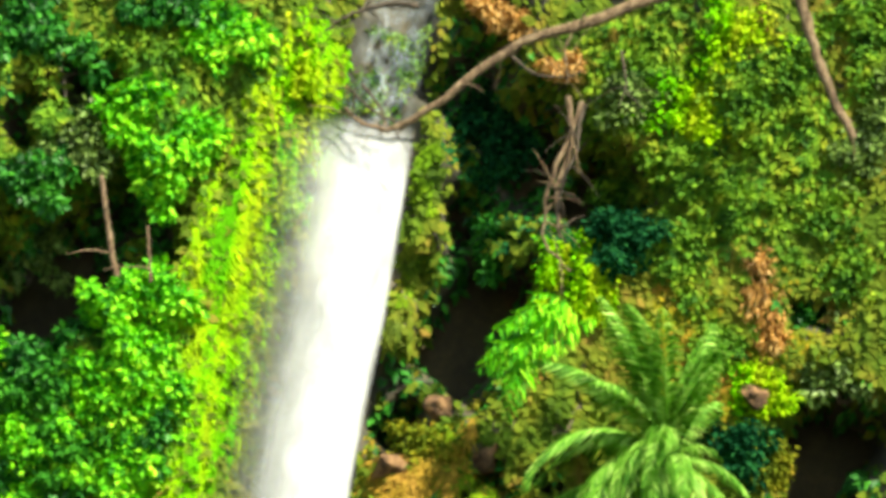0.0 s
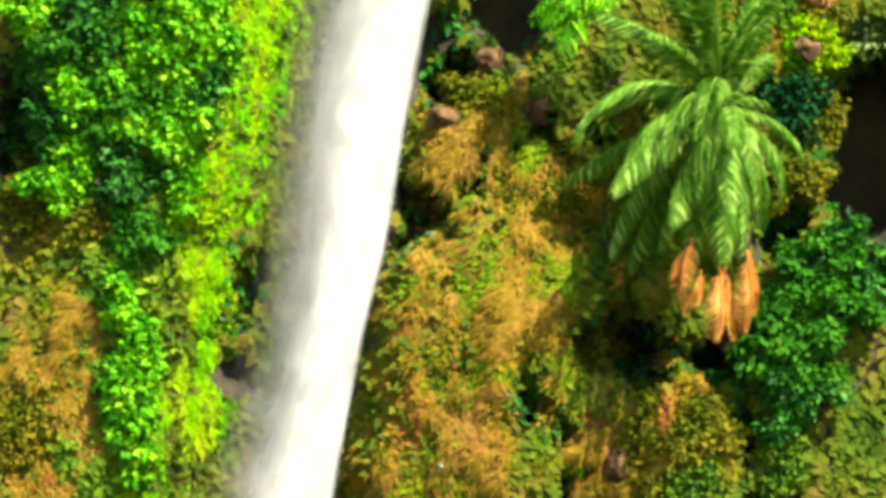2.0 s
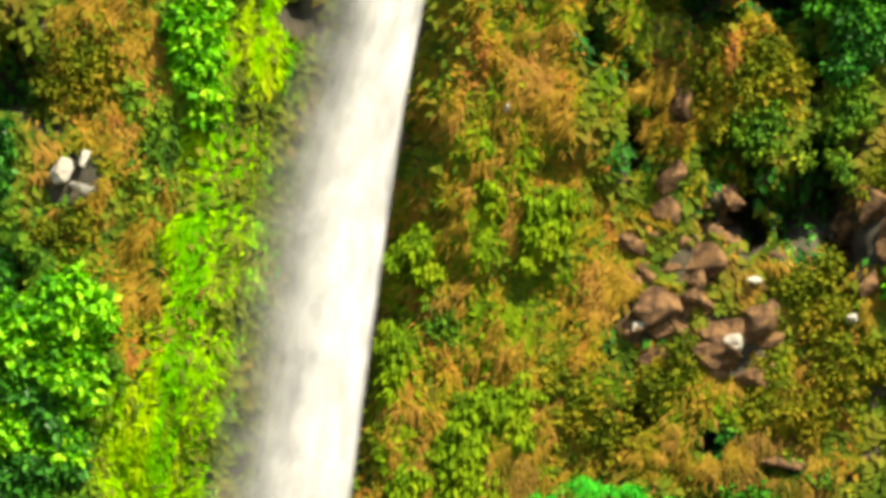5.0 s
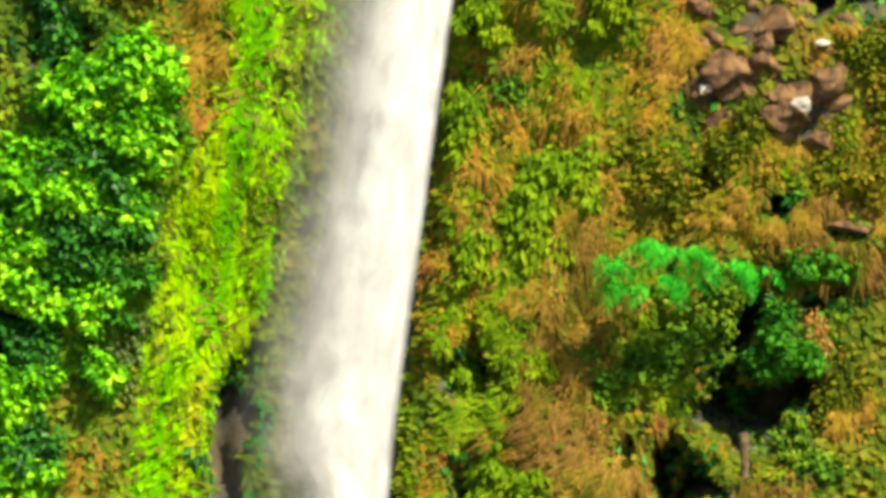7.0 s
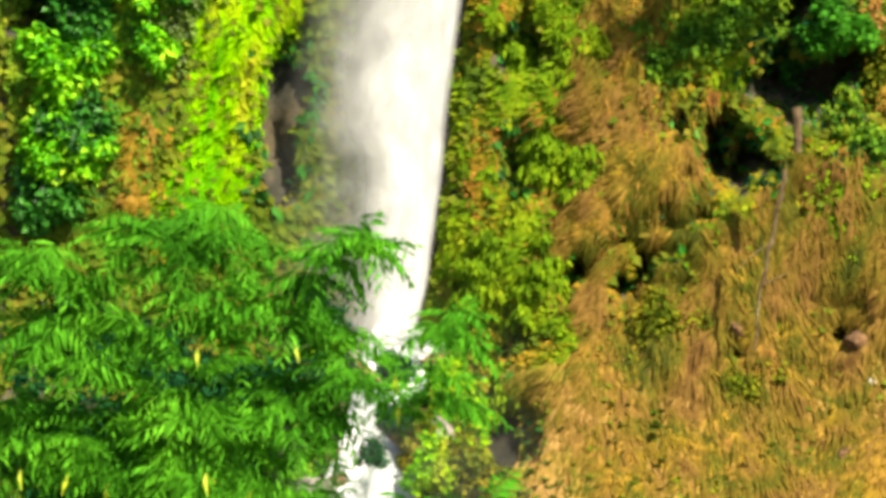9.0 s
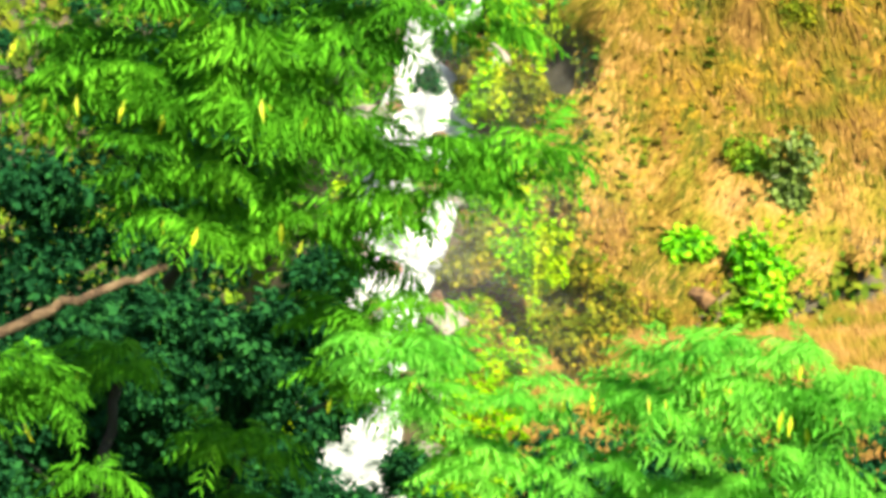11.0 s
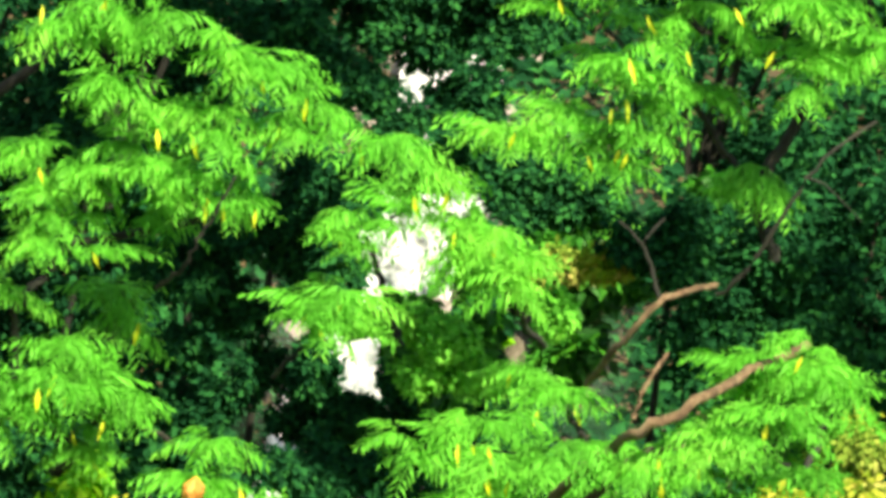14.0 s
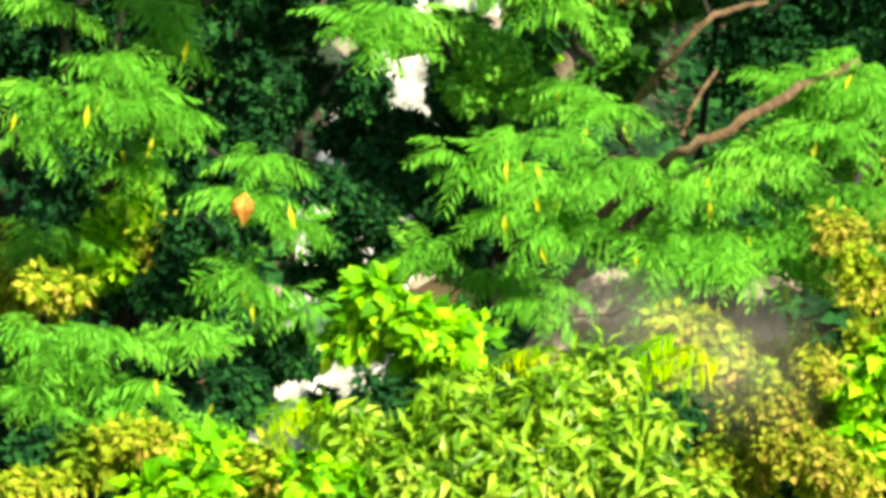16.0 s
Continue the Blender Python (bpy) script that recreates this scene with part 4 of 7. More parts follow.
cover("rust", 4.39, 12.43, 0.80, 0.66, 0.9)
cover("dry", 1.00, 31.50, 2.40, 3.40, 0.27)
cover("dry", 1.10, 25.50, 2.60, 4.20, 0.26)
cover("dry", 4.60, 25.80, 2.40, 2.60, 0.30)
cover("dry", 3.20, 19.60, 3.00, 2.60, 0.17)
cover("dry", 7.60, 21.00, 2.40, 1.80, 0.26)
cover("dry", -8.60, 26.00, 1.60, 3.20, 0.45)
cover("dry", 9.40, 24.50, 1.60, 2.40, 0.30)
cover("dry", 0.60, 35.00, 1.40, 1.40, 0.35)
# Dark ivy colours in the shade of the lower right recesses.
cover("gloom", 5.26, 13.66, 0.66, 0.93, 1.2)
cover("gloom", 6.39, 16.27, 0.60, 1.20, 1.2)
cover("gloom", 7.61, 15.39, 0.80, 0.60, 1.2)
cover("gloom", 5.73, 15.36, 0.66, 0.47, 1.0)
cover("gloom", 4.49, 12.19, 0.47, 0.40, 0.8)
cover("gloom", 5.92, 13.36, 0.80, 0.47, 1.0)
cover("vine", 2.79, 16.91, 0.53, 0.80, 0.8)
cover("vine", 0.46, 15.47, 0.53, 0.80, 0.9)
cover("vine", 1.50, 17.38, 0.53, 0.80, 0.8)
cover("vine", -0.44, 17.75, 0.47, 0.80, 0.8)
cover("ivy", 7.29, 16.55, 0.80, 0.53, 1.0)
cover("ivy", 4.86, 16.57, 0.93, 0.66, 0.9)
cover("ivy", 5.89, 17.67, 0.80, 0.66, 0.9)
cover("ivy", 8.16, 17.76, 0.80, 0.80, 0.6)
cover("gloom", 8.52, 13.91, 0.66, 0.40, 0.6)
cover("ivy", -8.83, 41.65, 2.54, 4.02, 1.0)
cover("ivy", -7.92, 36.21, 2.54, 2.68, 1.0)
cover("ivy", -7.32, 29.52, 1.21, 5.62, 1.0)
cover("ivy", -9.37, 19.19, 1.87, 4.02, 1.0)
cover("ivy", -9.69, 18.56, 2.28, 5.09, 1.0)
cover("ivy", -9.75, 14.90, 2.28, 4.42, 1.0)
cover("ivy", -6.69, 45.39, 2.54, 1.21, 1.0)
cover("wet", -3.83, 37.98, 0.60, 2.95, 0.8)
cover("ivy", 5.90, 44.72, 3.48, 3.21, 0.7)
cover("olive", 7.27, 40.03, 2.14, 1.87, 0.6)
cover("wet", -3.98, 33.35, 0.67, 2.68, 0.6)
cover("olive", 1.11, 32.23, 2.81, 3.48, 1.0)
cover("olive", 0.07, 35.37, 1.47, 1.47, 0.7)
cover("olive", 0.71, 28.60, 2.28, 3.48, 1.0)
cover("olive", 5.35, 29.34, 2.14, 1.87, 0.7)
cover("olive", 0.81, 24.02, 2.68, 3.62, 1.0)
cover("olive", 0.16, 23.15, 2.01, 4.02, 1.1)
cover("olive", 4.59, 20.87, 3.08, 1.47, 1.1)
cover("olive", 8.55, 21.51, 1.87, 2.28, 0.9)
cover("olive", 1.22, 18.94, 2.41, 4.02, 1.0)
cover("wet", -5.20, 19.28, 0.54, 3.35, 0.7)
cover("olive", 1.17, 15.27, 2.14, 4.02, 1.0)
cover("olive", 4.14, 13.59, 2.68, 2.95, 0.3)
cover("olive", 8.49, 14.27, 1.61, 2.95, 0.2)
cover("olive", 2.68, 10.34, 2.14, 3.35, 0.9)
cover("olive", 0.74, 9.73, 1.07, 4.42, 0.7)
cover("olive", 6.79, 9.92, 2.95, 2.68, 0.2)
cover("olive", 2.57, 4.12, 2.14, 2.95, 0.7)
cover("olive", 1.88, 2.01, 2.41, 2.01, 0.7)
cover("wet", -4.51, 22.67, 0.67, 4.42, 0.6)
cover("olive", -8.98, 35.22, 1.61, 2.14, 0.5)
cover("rust", 8.40, 19.86, 1.61, 0.94, 1.0)
cover("rust", 2.52, 16.16, 0.94, 3.48, 0.8)
cover("rust", 4.16, 10.91, 2.28, 1.74, 1.1)
cover("rust", 8.20, 11.81, 2.01, 2.14, 1.2)
cover("rust", 3.83, 11.60, 1.87, 3.08, 1.1)
cover("rust", 4.47, 7.48, 2.14, 2.68, 1.3)
cover("rust", 7.64, 8.84, 2.54, 3.62, 1.3)
cover("rust", 3.72, 2.62, 1.61, 2.01, 0.9)
bare(5.03, 23.18, 1.00, 0.74)
bare(6.93, 22.74, 1.21, 0.94)
bare(6.43, 25.91, 0.80, 0.80)
bare(5.76, 24.59, 0.80, 0.67)
bare(-9.11, 24.25, 0.80, 0.80)
bare(10.00, 26.00, 0.94, 1.07)
bare(8.49, 20.15, 0.80, 0.40)
bare(1.16, 6.30, 0.67, 1.21)
bare(-5.14, 13.18, 0.67, 1.21)
bare(-4.41, 28.88, 0.73, 0.60)
bare(-5.37, 13.84, 0.53, 0.47)
bare(-4.96, 11.60, 0.53, 1.06)
bare(-5.32, 12.62, 0.40, 0.80)
bare(0.46, 37.23, 0.54, 0.40)
bare(1.70, 36.32, 0.40, 0.54)
bare(4.56, 22.77, 0.54, 0.40)
bare(4.90, 28.10, 0.38, 0.49)
bare(9.90, 26.38, 0.66, 0.59)
bare(9.17, 25.86, 0.48, 0.48)
bare(10.43, 25.52, 0.48, 0.64)
bare(9.83, 24.62, 0.32, 0.43)
bare(6.32, 26.07, 0.40, 0.28)
bare(5.04, 23.26, 0.51, 0.43)
bare(5.80, 24.05, 0.36, 0.36)
bare(7.03, 23.10, 0.47, 0.38)
bare(4.89, 26.41, 0.43, 0.48)
bare(6.47, 22.34, 0.53, 0.34)


def grow_cover(kind, name, label, material, template, per_metre, size, hang, out, ruffle=0.2, sway=(0.5, 0.2, 0.4), flow=0.0):
    """Sow one kind of low growth over its patches of the rock face, lying close to it."""
    s, r = Soup(), np.random.default_rng(len(kind) * 31 + 5)
    for x, z, rx, rz, amount in COVER[kind]:
        n = int(per_metre * amount * math.pi * rx * rz)
        a, d = r.uniform(0, 2 * np.pi, n), np.sqrt(r.random(n)) * (0.7 + 0.5 * r.random(n))
        px, pz = x + rx * d * np.cos(a), z + rz * d * np.sin(a)
        ragged = 1.5 if kind == "dry" else 0.7
        px, pz = px + ragged * fbm(px / 1.1, pz / 1.1 + 9, 3), pz + (ragged - 0.7) * fbm(px / 1.1 + 5, pz / 1.1, 3)
        keep = (px > np.interp(pz, *RIGHT) + 0.08) | (px < np.interp(pz, *LEFT) + 0.9)
        if kind in CLUMPED:
            shift, level = CLUMPED[kind]
            keep &= fbm(px / 0.9 + shift, pz / 1.3, 3) + 0.12 * r.normal(size=n) > level
        for bx, bz, brx, brz in BARE:
            keep &= ((px - bx) / brx) ** 2 + ((pz - bz) / brz) ** 2 > 0.5 + 0.6 * r.random(n)
        if kind != "shade":
            for bx, bz, brx, brz, deep in HOLLOWS:
                if deep > 1.4:
                    keep &= ((px - bx) / brx) ** 2 + ((pz - bz) / brz) ** 2 > 0.45 + 0.4 * r.random(n)
        px, pz = px[keep], pz[keep]
        n = len(px)
        lump = np.clip(0.5 + 1.4 * fbm(px / 0.9, pz / 1.3, 3), 0, 1)
        lean = flow * (1.6 * fbm(px / 2.6 + 3, pz / 3.5, 2) - 0.25)
        pos = np.stack([px, cliff_y(px, pz) - out * (0.1 + lump + 0.06 * r.random(n)), pz], -1)
        fall_off = np.clip((cliff_y(px, pz - 0.5) - cliff_y(px, pz)) / 0.5, -1.5, 0.0)
        way = unit(r.normal(size=(n, 3)) * (sway[0], 0.3 * sway[1], sway[2]) + np.stack([lean, hang * fall_off - 0.04, np.full(n, -hang)], -1))
        up = unit(r.normal(size=(n, 3)) * ruffle + np.stack([np.full(n, 0.1), np.full(n, -0.75), 0.3 - 0.8 * fall_off], -1))
        sown(s, template, pos, way, up, size * r.uniform(0.6, 1.3, n))
    ob = part(name, s, material)
    return tagged(ob, label, "plants", kind="stuff")


cover("under", 0.0, 22.0, 14.0, 29.0)
cover("under", 8.0, 44.0, 6.0, 6.0)
cover("under", -8.0, 44.0, 6.0, 6.0)

COVER["weeds"] = [(x, z, rx * 0.9, rz * 0.9, k) for x, z, rx, rz, k in COVER["dry"]] + [(x, z, rx, rz, k * 0.45) for x, z, rx, rz, k in COVER["rust"]]
grow_cover("under", "undergrowth", "green mosses and small weeds over the rock", UNDER, MOSS_LEAF, 100, 0.32, 0.6, 0.12, 0.05)
grow_cover("ivy", "ivy", "mixed green ivy and low leaves between the shrubs", MIXED, FLAT_LEAF, 110, 0.26, 0.5, 0.3, 0.3)
grow_cover("gloom", "shade_ivy", "blue-green ivy with the recess shade put into its dark leaves", SHADE_LEAF, FLAT_LEAF, 130, 0.24, 0.5, 0.25, 0.3)
# Dark leaves fill each hollow, deepening its shade by colour.
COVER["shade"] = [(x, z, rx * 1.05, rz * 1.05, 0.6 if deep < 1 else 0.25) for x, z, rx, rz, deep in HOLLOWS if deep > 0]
grow_cover("shade", "hollow_shade", "deep green leaves sown to put shade into the hollows", DEEP, FLAT_LEAF, 210, 0.3, 0.6, 0.25, 0.4)
grow_cover("lime", "moss_curtain", "lime-green moss and small ferns hanging beside the water", LIME, HANG_LEAF, 620, 0.28, 0.9, 0.16, 0.06, (0.3, 0.15, 0.25), 0.3)
grow_cover("olive", "creepers", "olive-green and tan low creepers over the rock", SLOPE, MOSS_LEAF, 620, 0.17, 0.8, 0.22, 0.08, (0.4, 0.2, 0.4), 0.5)
grow_cover("wet", "wet_moss", "dark olive wet moss beside the water", WET, HANG_LEAF, 520, 0.28, 0.8, 0.16, 0.06, (0.25, 0.15, 0.25), 0.3)
grow_cover("vine", "vines", "yellow-green creepers hanging over the slope", VINE, HANG_LEAF, 420, 0.25, 0.8, 0.26, 0.1, (0.4, 0.2, 0.4), 0.5)
grow_cover("dry", "dry_grass", "tan and golden dry grass hanging on the slope", DRY, STRAW_LEAF, 820, 0.34, 0.9, 0.34, 0.1, (0.4, 0.15, 0.3), 0.8)
grow_cover("tan", "pale_straw", "pale tan dry grass at the foot of the slope", TAN, STRAW_LEAF, 620, 0.34, 0.9, 0.3, 0.08, (0.25, 0.12, 0.2), 0.8)
grow_cover("rust", "leaf_litter", "rust-brown dead leaves and bracken on the lower slope", RUST, STRAW_LEAF, 420, 0.5, 0.9, 0.34, 0.08, (0.25, 0.12, 0.2), 0.8)
grow_cover("weeds", "slope_weeds", "yellow-olive weeds among the dry grass", SLOPE, MOSS_LEAF, 300, 0.17, 0.8, 0.24, 0.08, (0.4, 0.2, 0.4), 0.5)


def sow_ground(count, x0, x1, y0, y1, material, size, name, label, tilt=0.5, template=None, way=None):
    r = np.random.default_rng(count)
    x, y = r.uniform(x0, x1, count), r.uniform(y0, y1, count)
    keep = np.abs(x + 1.5) > 1.1 + 0.5 * r.random(count)
    x, y = x[keep], y[keep]
    n = len(x)
    pos = np.stack([x, y, ground_z(x, y) + 0.35 * np.clip(0.5 + fbm(x / 1.2, y / 1.2, 3), 0, 1.5)], -1)
    s = sown(Soup(), template or FLAT_LEAF, pos, r.normal(size=(n, 3)) * ((1, 1, tilt) if way is None else (0.22, 0.2, 0.2)) + (way or (0, 0, 0)), r.normal(size=(n, 3)) * tilt + ((0, -0.3, 0.8) if way is None else (0.1, -0.8, 0.35)), size * r.uniform(0.6, 1.3, n))
    return tagged(part(name, s, material), label, "plants", kind="stuff")


# Valley weeds carry the ground's shade in the same dark leaf.
sow_ground(90000, -15, 15, 42, 97, SHADE_LEAF, 0.32, "valley_weeds", "dark green weeds covering the valley floor")
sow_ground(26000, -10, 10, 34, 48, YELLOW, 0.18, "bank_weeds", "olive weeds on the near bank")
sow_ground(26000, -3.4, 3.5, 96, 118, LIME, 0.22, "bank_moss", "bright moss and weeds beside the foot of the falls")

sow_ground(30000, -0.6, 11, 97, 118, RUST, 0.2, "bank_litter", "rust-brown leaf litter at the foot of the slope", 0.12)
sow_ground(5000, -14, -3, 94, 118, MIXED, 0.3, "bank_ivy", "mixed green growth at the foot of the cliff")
# More dark weeds cover bright soil where the trees' shade belongs.
sow_ground(16000, -11, 10, 48, 74, SHADE_LEAF, 0.3, "shade_weeds", "dark green weeds with tree shade put into their colour")
sow_ground(100000, 2.0, 9.8, 93, 120, TAN, 0.75, "slope_litter", "tan and rust dry grass streaming down the bare lower slope", 0.12, STRAW_LEAF, (-0.35, -0.3, 0.9))

# ---- shrubs on the face ----
shrub(-8.44, 17.81, 0.67, 0.67, "bright")
shrub(-9.04, 15.55, 0.67, 0.67, "bright")
shrub(-8.50, 16.45, 0.80, 0.67, "mixed")
shrub(-9.33, 35.12, 0.67, 0.80, "bright")
shrub(-8.84, 33.81, 0.67, 0.67, "bright")
shrub(-9.06, 32.68, 0.80, 0.67, "bright")
shrub(-6.26, 33.12, 0.47, 0.67, "bright")
shrub(-8.24, 31.85, 0.67, 0.54, "olive")
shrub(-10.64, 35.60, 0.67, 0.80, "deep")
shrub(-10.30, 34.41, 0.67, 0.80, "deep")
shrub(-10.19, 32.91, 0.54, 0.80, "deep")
shrub(-10.55, 36.72, 0.67, 0.67, "bright")
shrub(-6.33, 35.18, 0.67, 0.80, "deep")
shrub(-5.84, 36.36, 0.38, 0.80, "bright")
shrub(0.38, 47.25, 0.80, 0.33, "orange")
shrub(1.10, 47.08, 0.54, 0.27, "orange")
shrub(2.24, 45.98, 0.67, 0.27, "orange")
shrub(7.71, 41.22, 0.33, 0.60, "orange")
shrub(8.14, 40.17, 0.29, 0.67, "orange")
shrub(7.62, 41.90, 0.27, 0.33, "orange")
shrub(8.15, 17.32, 0.19, 0.54, "orange")
shrub(-1.62, 45.79, 0.54, 0.80, "mixed")
shrub(-2.41, 44.66, 0.40, 0.40, "mixed")
shrub(-10.60, 44.76, 1.61, 1.07, "deep")
shrub(-7.18, 45.88, 1.47, 0.67, "deep")
shrub(-7.65, 44.53, 1.07, 0.80, "mixed")
shrub(-5.99, 45.36, 1.34, 0.80, "bright")
shrub(-7.74, 43.38, 0.80, 0.80, "bright")
shrub(-6.97, 42.09, 1.07, 0.94, "bright")
shrub(-6.26, 42.77, 0.67, 0.80, "bright")
shrub(-10.00, 41.18, 1.07, 0.80, "deep")
shrub(-9.94, 40.07, 0.80, 0.94, "dull")
shrub(-9.08, 42.32, 0.80, 0.54, "dull")
shrub(-7.54, 38.43, 0.87, 0.80, "bright")
shrub(-6.28, 38.70, 0.47, 0.80, "bright")
shrub(-8.66, 37.34, 1.07, 0.67, "deep")
shrub(-9.10, 35.89, 1.07, 0.80, "green")
shrub(-7.54, 36.41, 1.07, 0.80, "bright")
shrub(-6.45, 37.28, 0.56, 0.80, "bright")
shrub(-8.20, 34.65, 0.94, 0.80, "green")
shrub(-6.39, 35.21, 0.75, 0.94, "bright")
shrub(-9.84, 37.02, 0.67, 0.94, "deep")
shrub(-4.23, 44.79, 0.60, 0.80, "lime")
shrub(-4.20, 41.97, 0.54, 0.80, "lime")
shrub(-6.84, 37.45, 0.80, 0.80, "bright")
shrub(-9.37, 36.22, 1.07, 0.94, "deep")
shrub(-8.30, 34.73, 1.07, 0.80, "bright")
shrub(-7.26, 35.86, 0.94, 0.80, "bright")
shrub(-9.44, 34.13, 0.80, 0.94, "deep")
shrub(-6.73, 34.29, 0.80, 0.80, "bright")
shrub(-7.37, 33.22, 1.07, 0.67, "deep")
shrub(-9.52, 32.19, 0.80, 0.80, "olive")
shrub(-7.13, 31.75, 0.80, 0.80, "green")
shrub(-7.31, 30.35, 0.54, 0.80, "bright")
shrub(-6.69, 29.08, 0.54, 0.80, "bright")
shrub(-6.76, 27.85, 0.50, 0.67, "bright")
shrub(-6.04, 32.61, 0.67, 0.54, "lime")
shrub(-6.82, 28.09, 0.50, 0.80, "bright")
shrub(-6.49, 26.92, 0.46, 0.80, "bright")
shrub(-6.80, 28.40, 0.54, 0.80, "bright")
shrub(-6.74, 27.19, 0.42, 0.80, "bright")
shrub(-9.07, 26.92, 0.94, 0.80, "olive")
shrub(-9.97, 32.38, 0.80, 0.67, "olive")
shrub(-8.99, 22.63, 0.80, 0.67, "olive")
shrub(-9.30, 27.06, 0.80, 0.80, "olive")
shrub(-8.49, 21.21, 1.07, 0.80, "bright")
shrub(-8.52, 19.72, 1.21, 0.80, "bright")
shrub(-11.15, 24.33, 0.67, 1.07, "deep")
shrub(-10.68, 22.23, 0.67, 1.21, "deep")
shrub(-8.99, 21.01, 1.07, 0.67, "bright")
shrub(-9.72, 19.67, 1.21, 0.80, "green")
shrub(-8.66, 19.84, 0.94, 0.80, "bright")
shrub(-9.72, 18.05, 1.21, 0.80, "deep")
shrub(-9.02, 18.70, 1.07, 0.67, "bright")
shrub(-9.51, 16.73, 1.21, 0.80, "green")
shrub(-8.41, 17.45, 0.80, 0.80, "deep")
shrub(-9.83, 20.30, 1.21, 0.94, "bright")
shrub(-8.86, 21.00, 0.80, 0.80, "bright")
shrub(-10.42, 18.86, 1.21, 0.80, "bright")
shrub(-8.92, 18.82, 1.07, 0.80, "deep")
shrub(-10.58, 17.34, 1.07, 0.80, "green")
shrub(-9.57, 16.96, 1.07, 0.80, "deep")
shrub(-10.46, 15.73, 0.94, 0.80, "bright")
shrub(-10.12, 14.43, 0.80, 0.67, "deep")
shrub(-8.48, 16.05, 0.80, 0.67, "green")
shrub(-9.97, 11.75, 0.80, 0.94, "deep")
shrub(-8.19, 14.20, 0.54, 0.67, "dull")
shrub(-10.49, 17.89, 1.21, 0.94, "bright")
shrub(-11.08, 16.45, 0.94, 0.80, "bright")
shrub(-9.47, 16.57, 1.21, 0.80, "deep")
shrub(-10.43, 13.16, 0.94, 0.94, "bright")
shrub(-10.28, 11.28, 1.07, 1.07, "bright")
shrub(-10.36, 10.05, 0.94, 0.80, "deep")
shrub(-8.26, 14.05, 0.54, 0.54, "bright")
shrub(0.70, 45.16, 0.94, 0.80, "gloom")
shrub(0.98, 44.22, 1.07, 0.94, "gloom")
shrub(1.19, 41.60, 0.40, 0.67, "deep")
shrub(0.47, 44.54, 0.54, 0.47, "deep")
shrub(3.57, 40.83, 0.54, 0.67, "lime")
shrub(2.83, 41.13, 0.54, 0.54, "lime")
shrub(3.94, 40.19, 0.40, 0.40, "lime")
shrub(4.01, 46.27, 1.07, 0.94, "mixed")
shrub(5.35, 45.63, 1.07, 0.94, "lime")
shrub(6.06, 47.45, 0.94, 0.67, "lime")
shrub(6.68, 45.99, 0.94, 0.94, "mixed")
shrub(7.67, 46.86, 0.94, 1.07, "mixed")
shrub(4.37, 43.77, 0.94, 0.80, "mixed")
shrub(5.73, 43.99, 1.07, 0.94, "mixed")
shrub(4.21, 42.06, 0.94, 0.80, "gloom")
shrub(5.62, 41.86, 1.21, 0.80, "mixed")
shrub(6.83, 43.04, 0.94, 0.80, "mixed")
shrub(8.99, 43.39, 1.07, 0.94, "mixed")
shrub(9.86, 42.12, 0.94, 0.94, "mixed")
shrub(8.94, 40.85, 0.80, 0.80, "deep")
shrub(10.03, 39.91, 1.07, 0.80, "dull")
shrub(9.83, 45.36, 0.67, 1.21, "dull")
shrub(7.83, 39.00, 0.60, 0.54, "lime")
shrub(6.90, 39.69, 0.80, 0.80, "mixed")
shrub(7.90, 37.49, 0.80, 0.80, "gloom")
shrub(3.99, 45.41, 0.80, 0.54, "dull")
shrub(9.32, 47.98, 0.67, 0.94, "mixed")
shrub(8.17, 38.88, 0.54, 0.54, "lime")
shrub(8.45, 36.98, 0.67, 0.94, "olive")
shrub(8.21, 35.83, 0.67, 0.67, "olive")
shrub(8.33, 35.03, 0.80, 0.54, "green")
shrub(9.46, 33.83, 1.07, 0.80, "green")
shrub(9.25, 32.43, 1.07, 0.80, "green")
shrub(10.20, 33.40, 0.80, 0.94, "deep")
shrub(8.79, 30.98, 0.94, 0.67, "green")
shrub(7.65, 30.39, 0.80, 0.54, "deep")
shrub(0.37, 36.11, 0.67, 0.54, "olive")
shrub(3.69, 30.45, 0.94, 0.80, "olive")
shrub(2.72, 34.14, 0.67, 0.80, "olive")
shrub(8.75, 33.02, 1.07, 0.94, "green")
shrub(9.29, 33.93, 0.94, 0.80, "deep")
shrub(8.13, 31.69, 0.80, 0.80, "green")
shrub(8.86, 30.44, 0.94, 0.94, "deep")
shrub(8.84, 28.80, 0.67, 0.94, "mixed")
shrub(3.60, 28.38, 0.67, 0.60, "bright")
shrub(5.17, 28.76, 0.80, 0.80, "olive")
shrub(5.81, 27.23, 0.60, 0.67, "mixed")
shrub(6.72, 29.28, 0.94, 0.80, "olive")
shrub(6.93, 27.95, 0.80, 0.80, "mixed")
shrub(7.83, 29.18, 0.67, 0.94, "olive")
shrub(10.27, 27.39, 0.80, 0.80, "olive")
shrub(3.89, 30.88, 0.80, 0.67, "olive")
shrub(-0.51, 23.82, 0.67, 0.80, "trail")
shrub(2.03, 24.89, 0.67, 0.80, "trail")
shrub(0.31, 22.05, 0.47, 0.67, "mixed")
shrub(6.23, 27.59, 0.80, 0.80, "olive")
shrub(5.61, 27.22, 0.67, 0.54, "mixed")
shrub(8.52, 24.14, 0.94, 0.80, "olive")
shrub(10.09, 22.76, 1.07, 0.80, "olive")
shrub(10.83, 25.05, 0.54, 0.80, "bright")
shrub(0.80, 25.96, 0.60, 0.94, "trail")
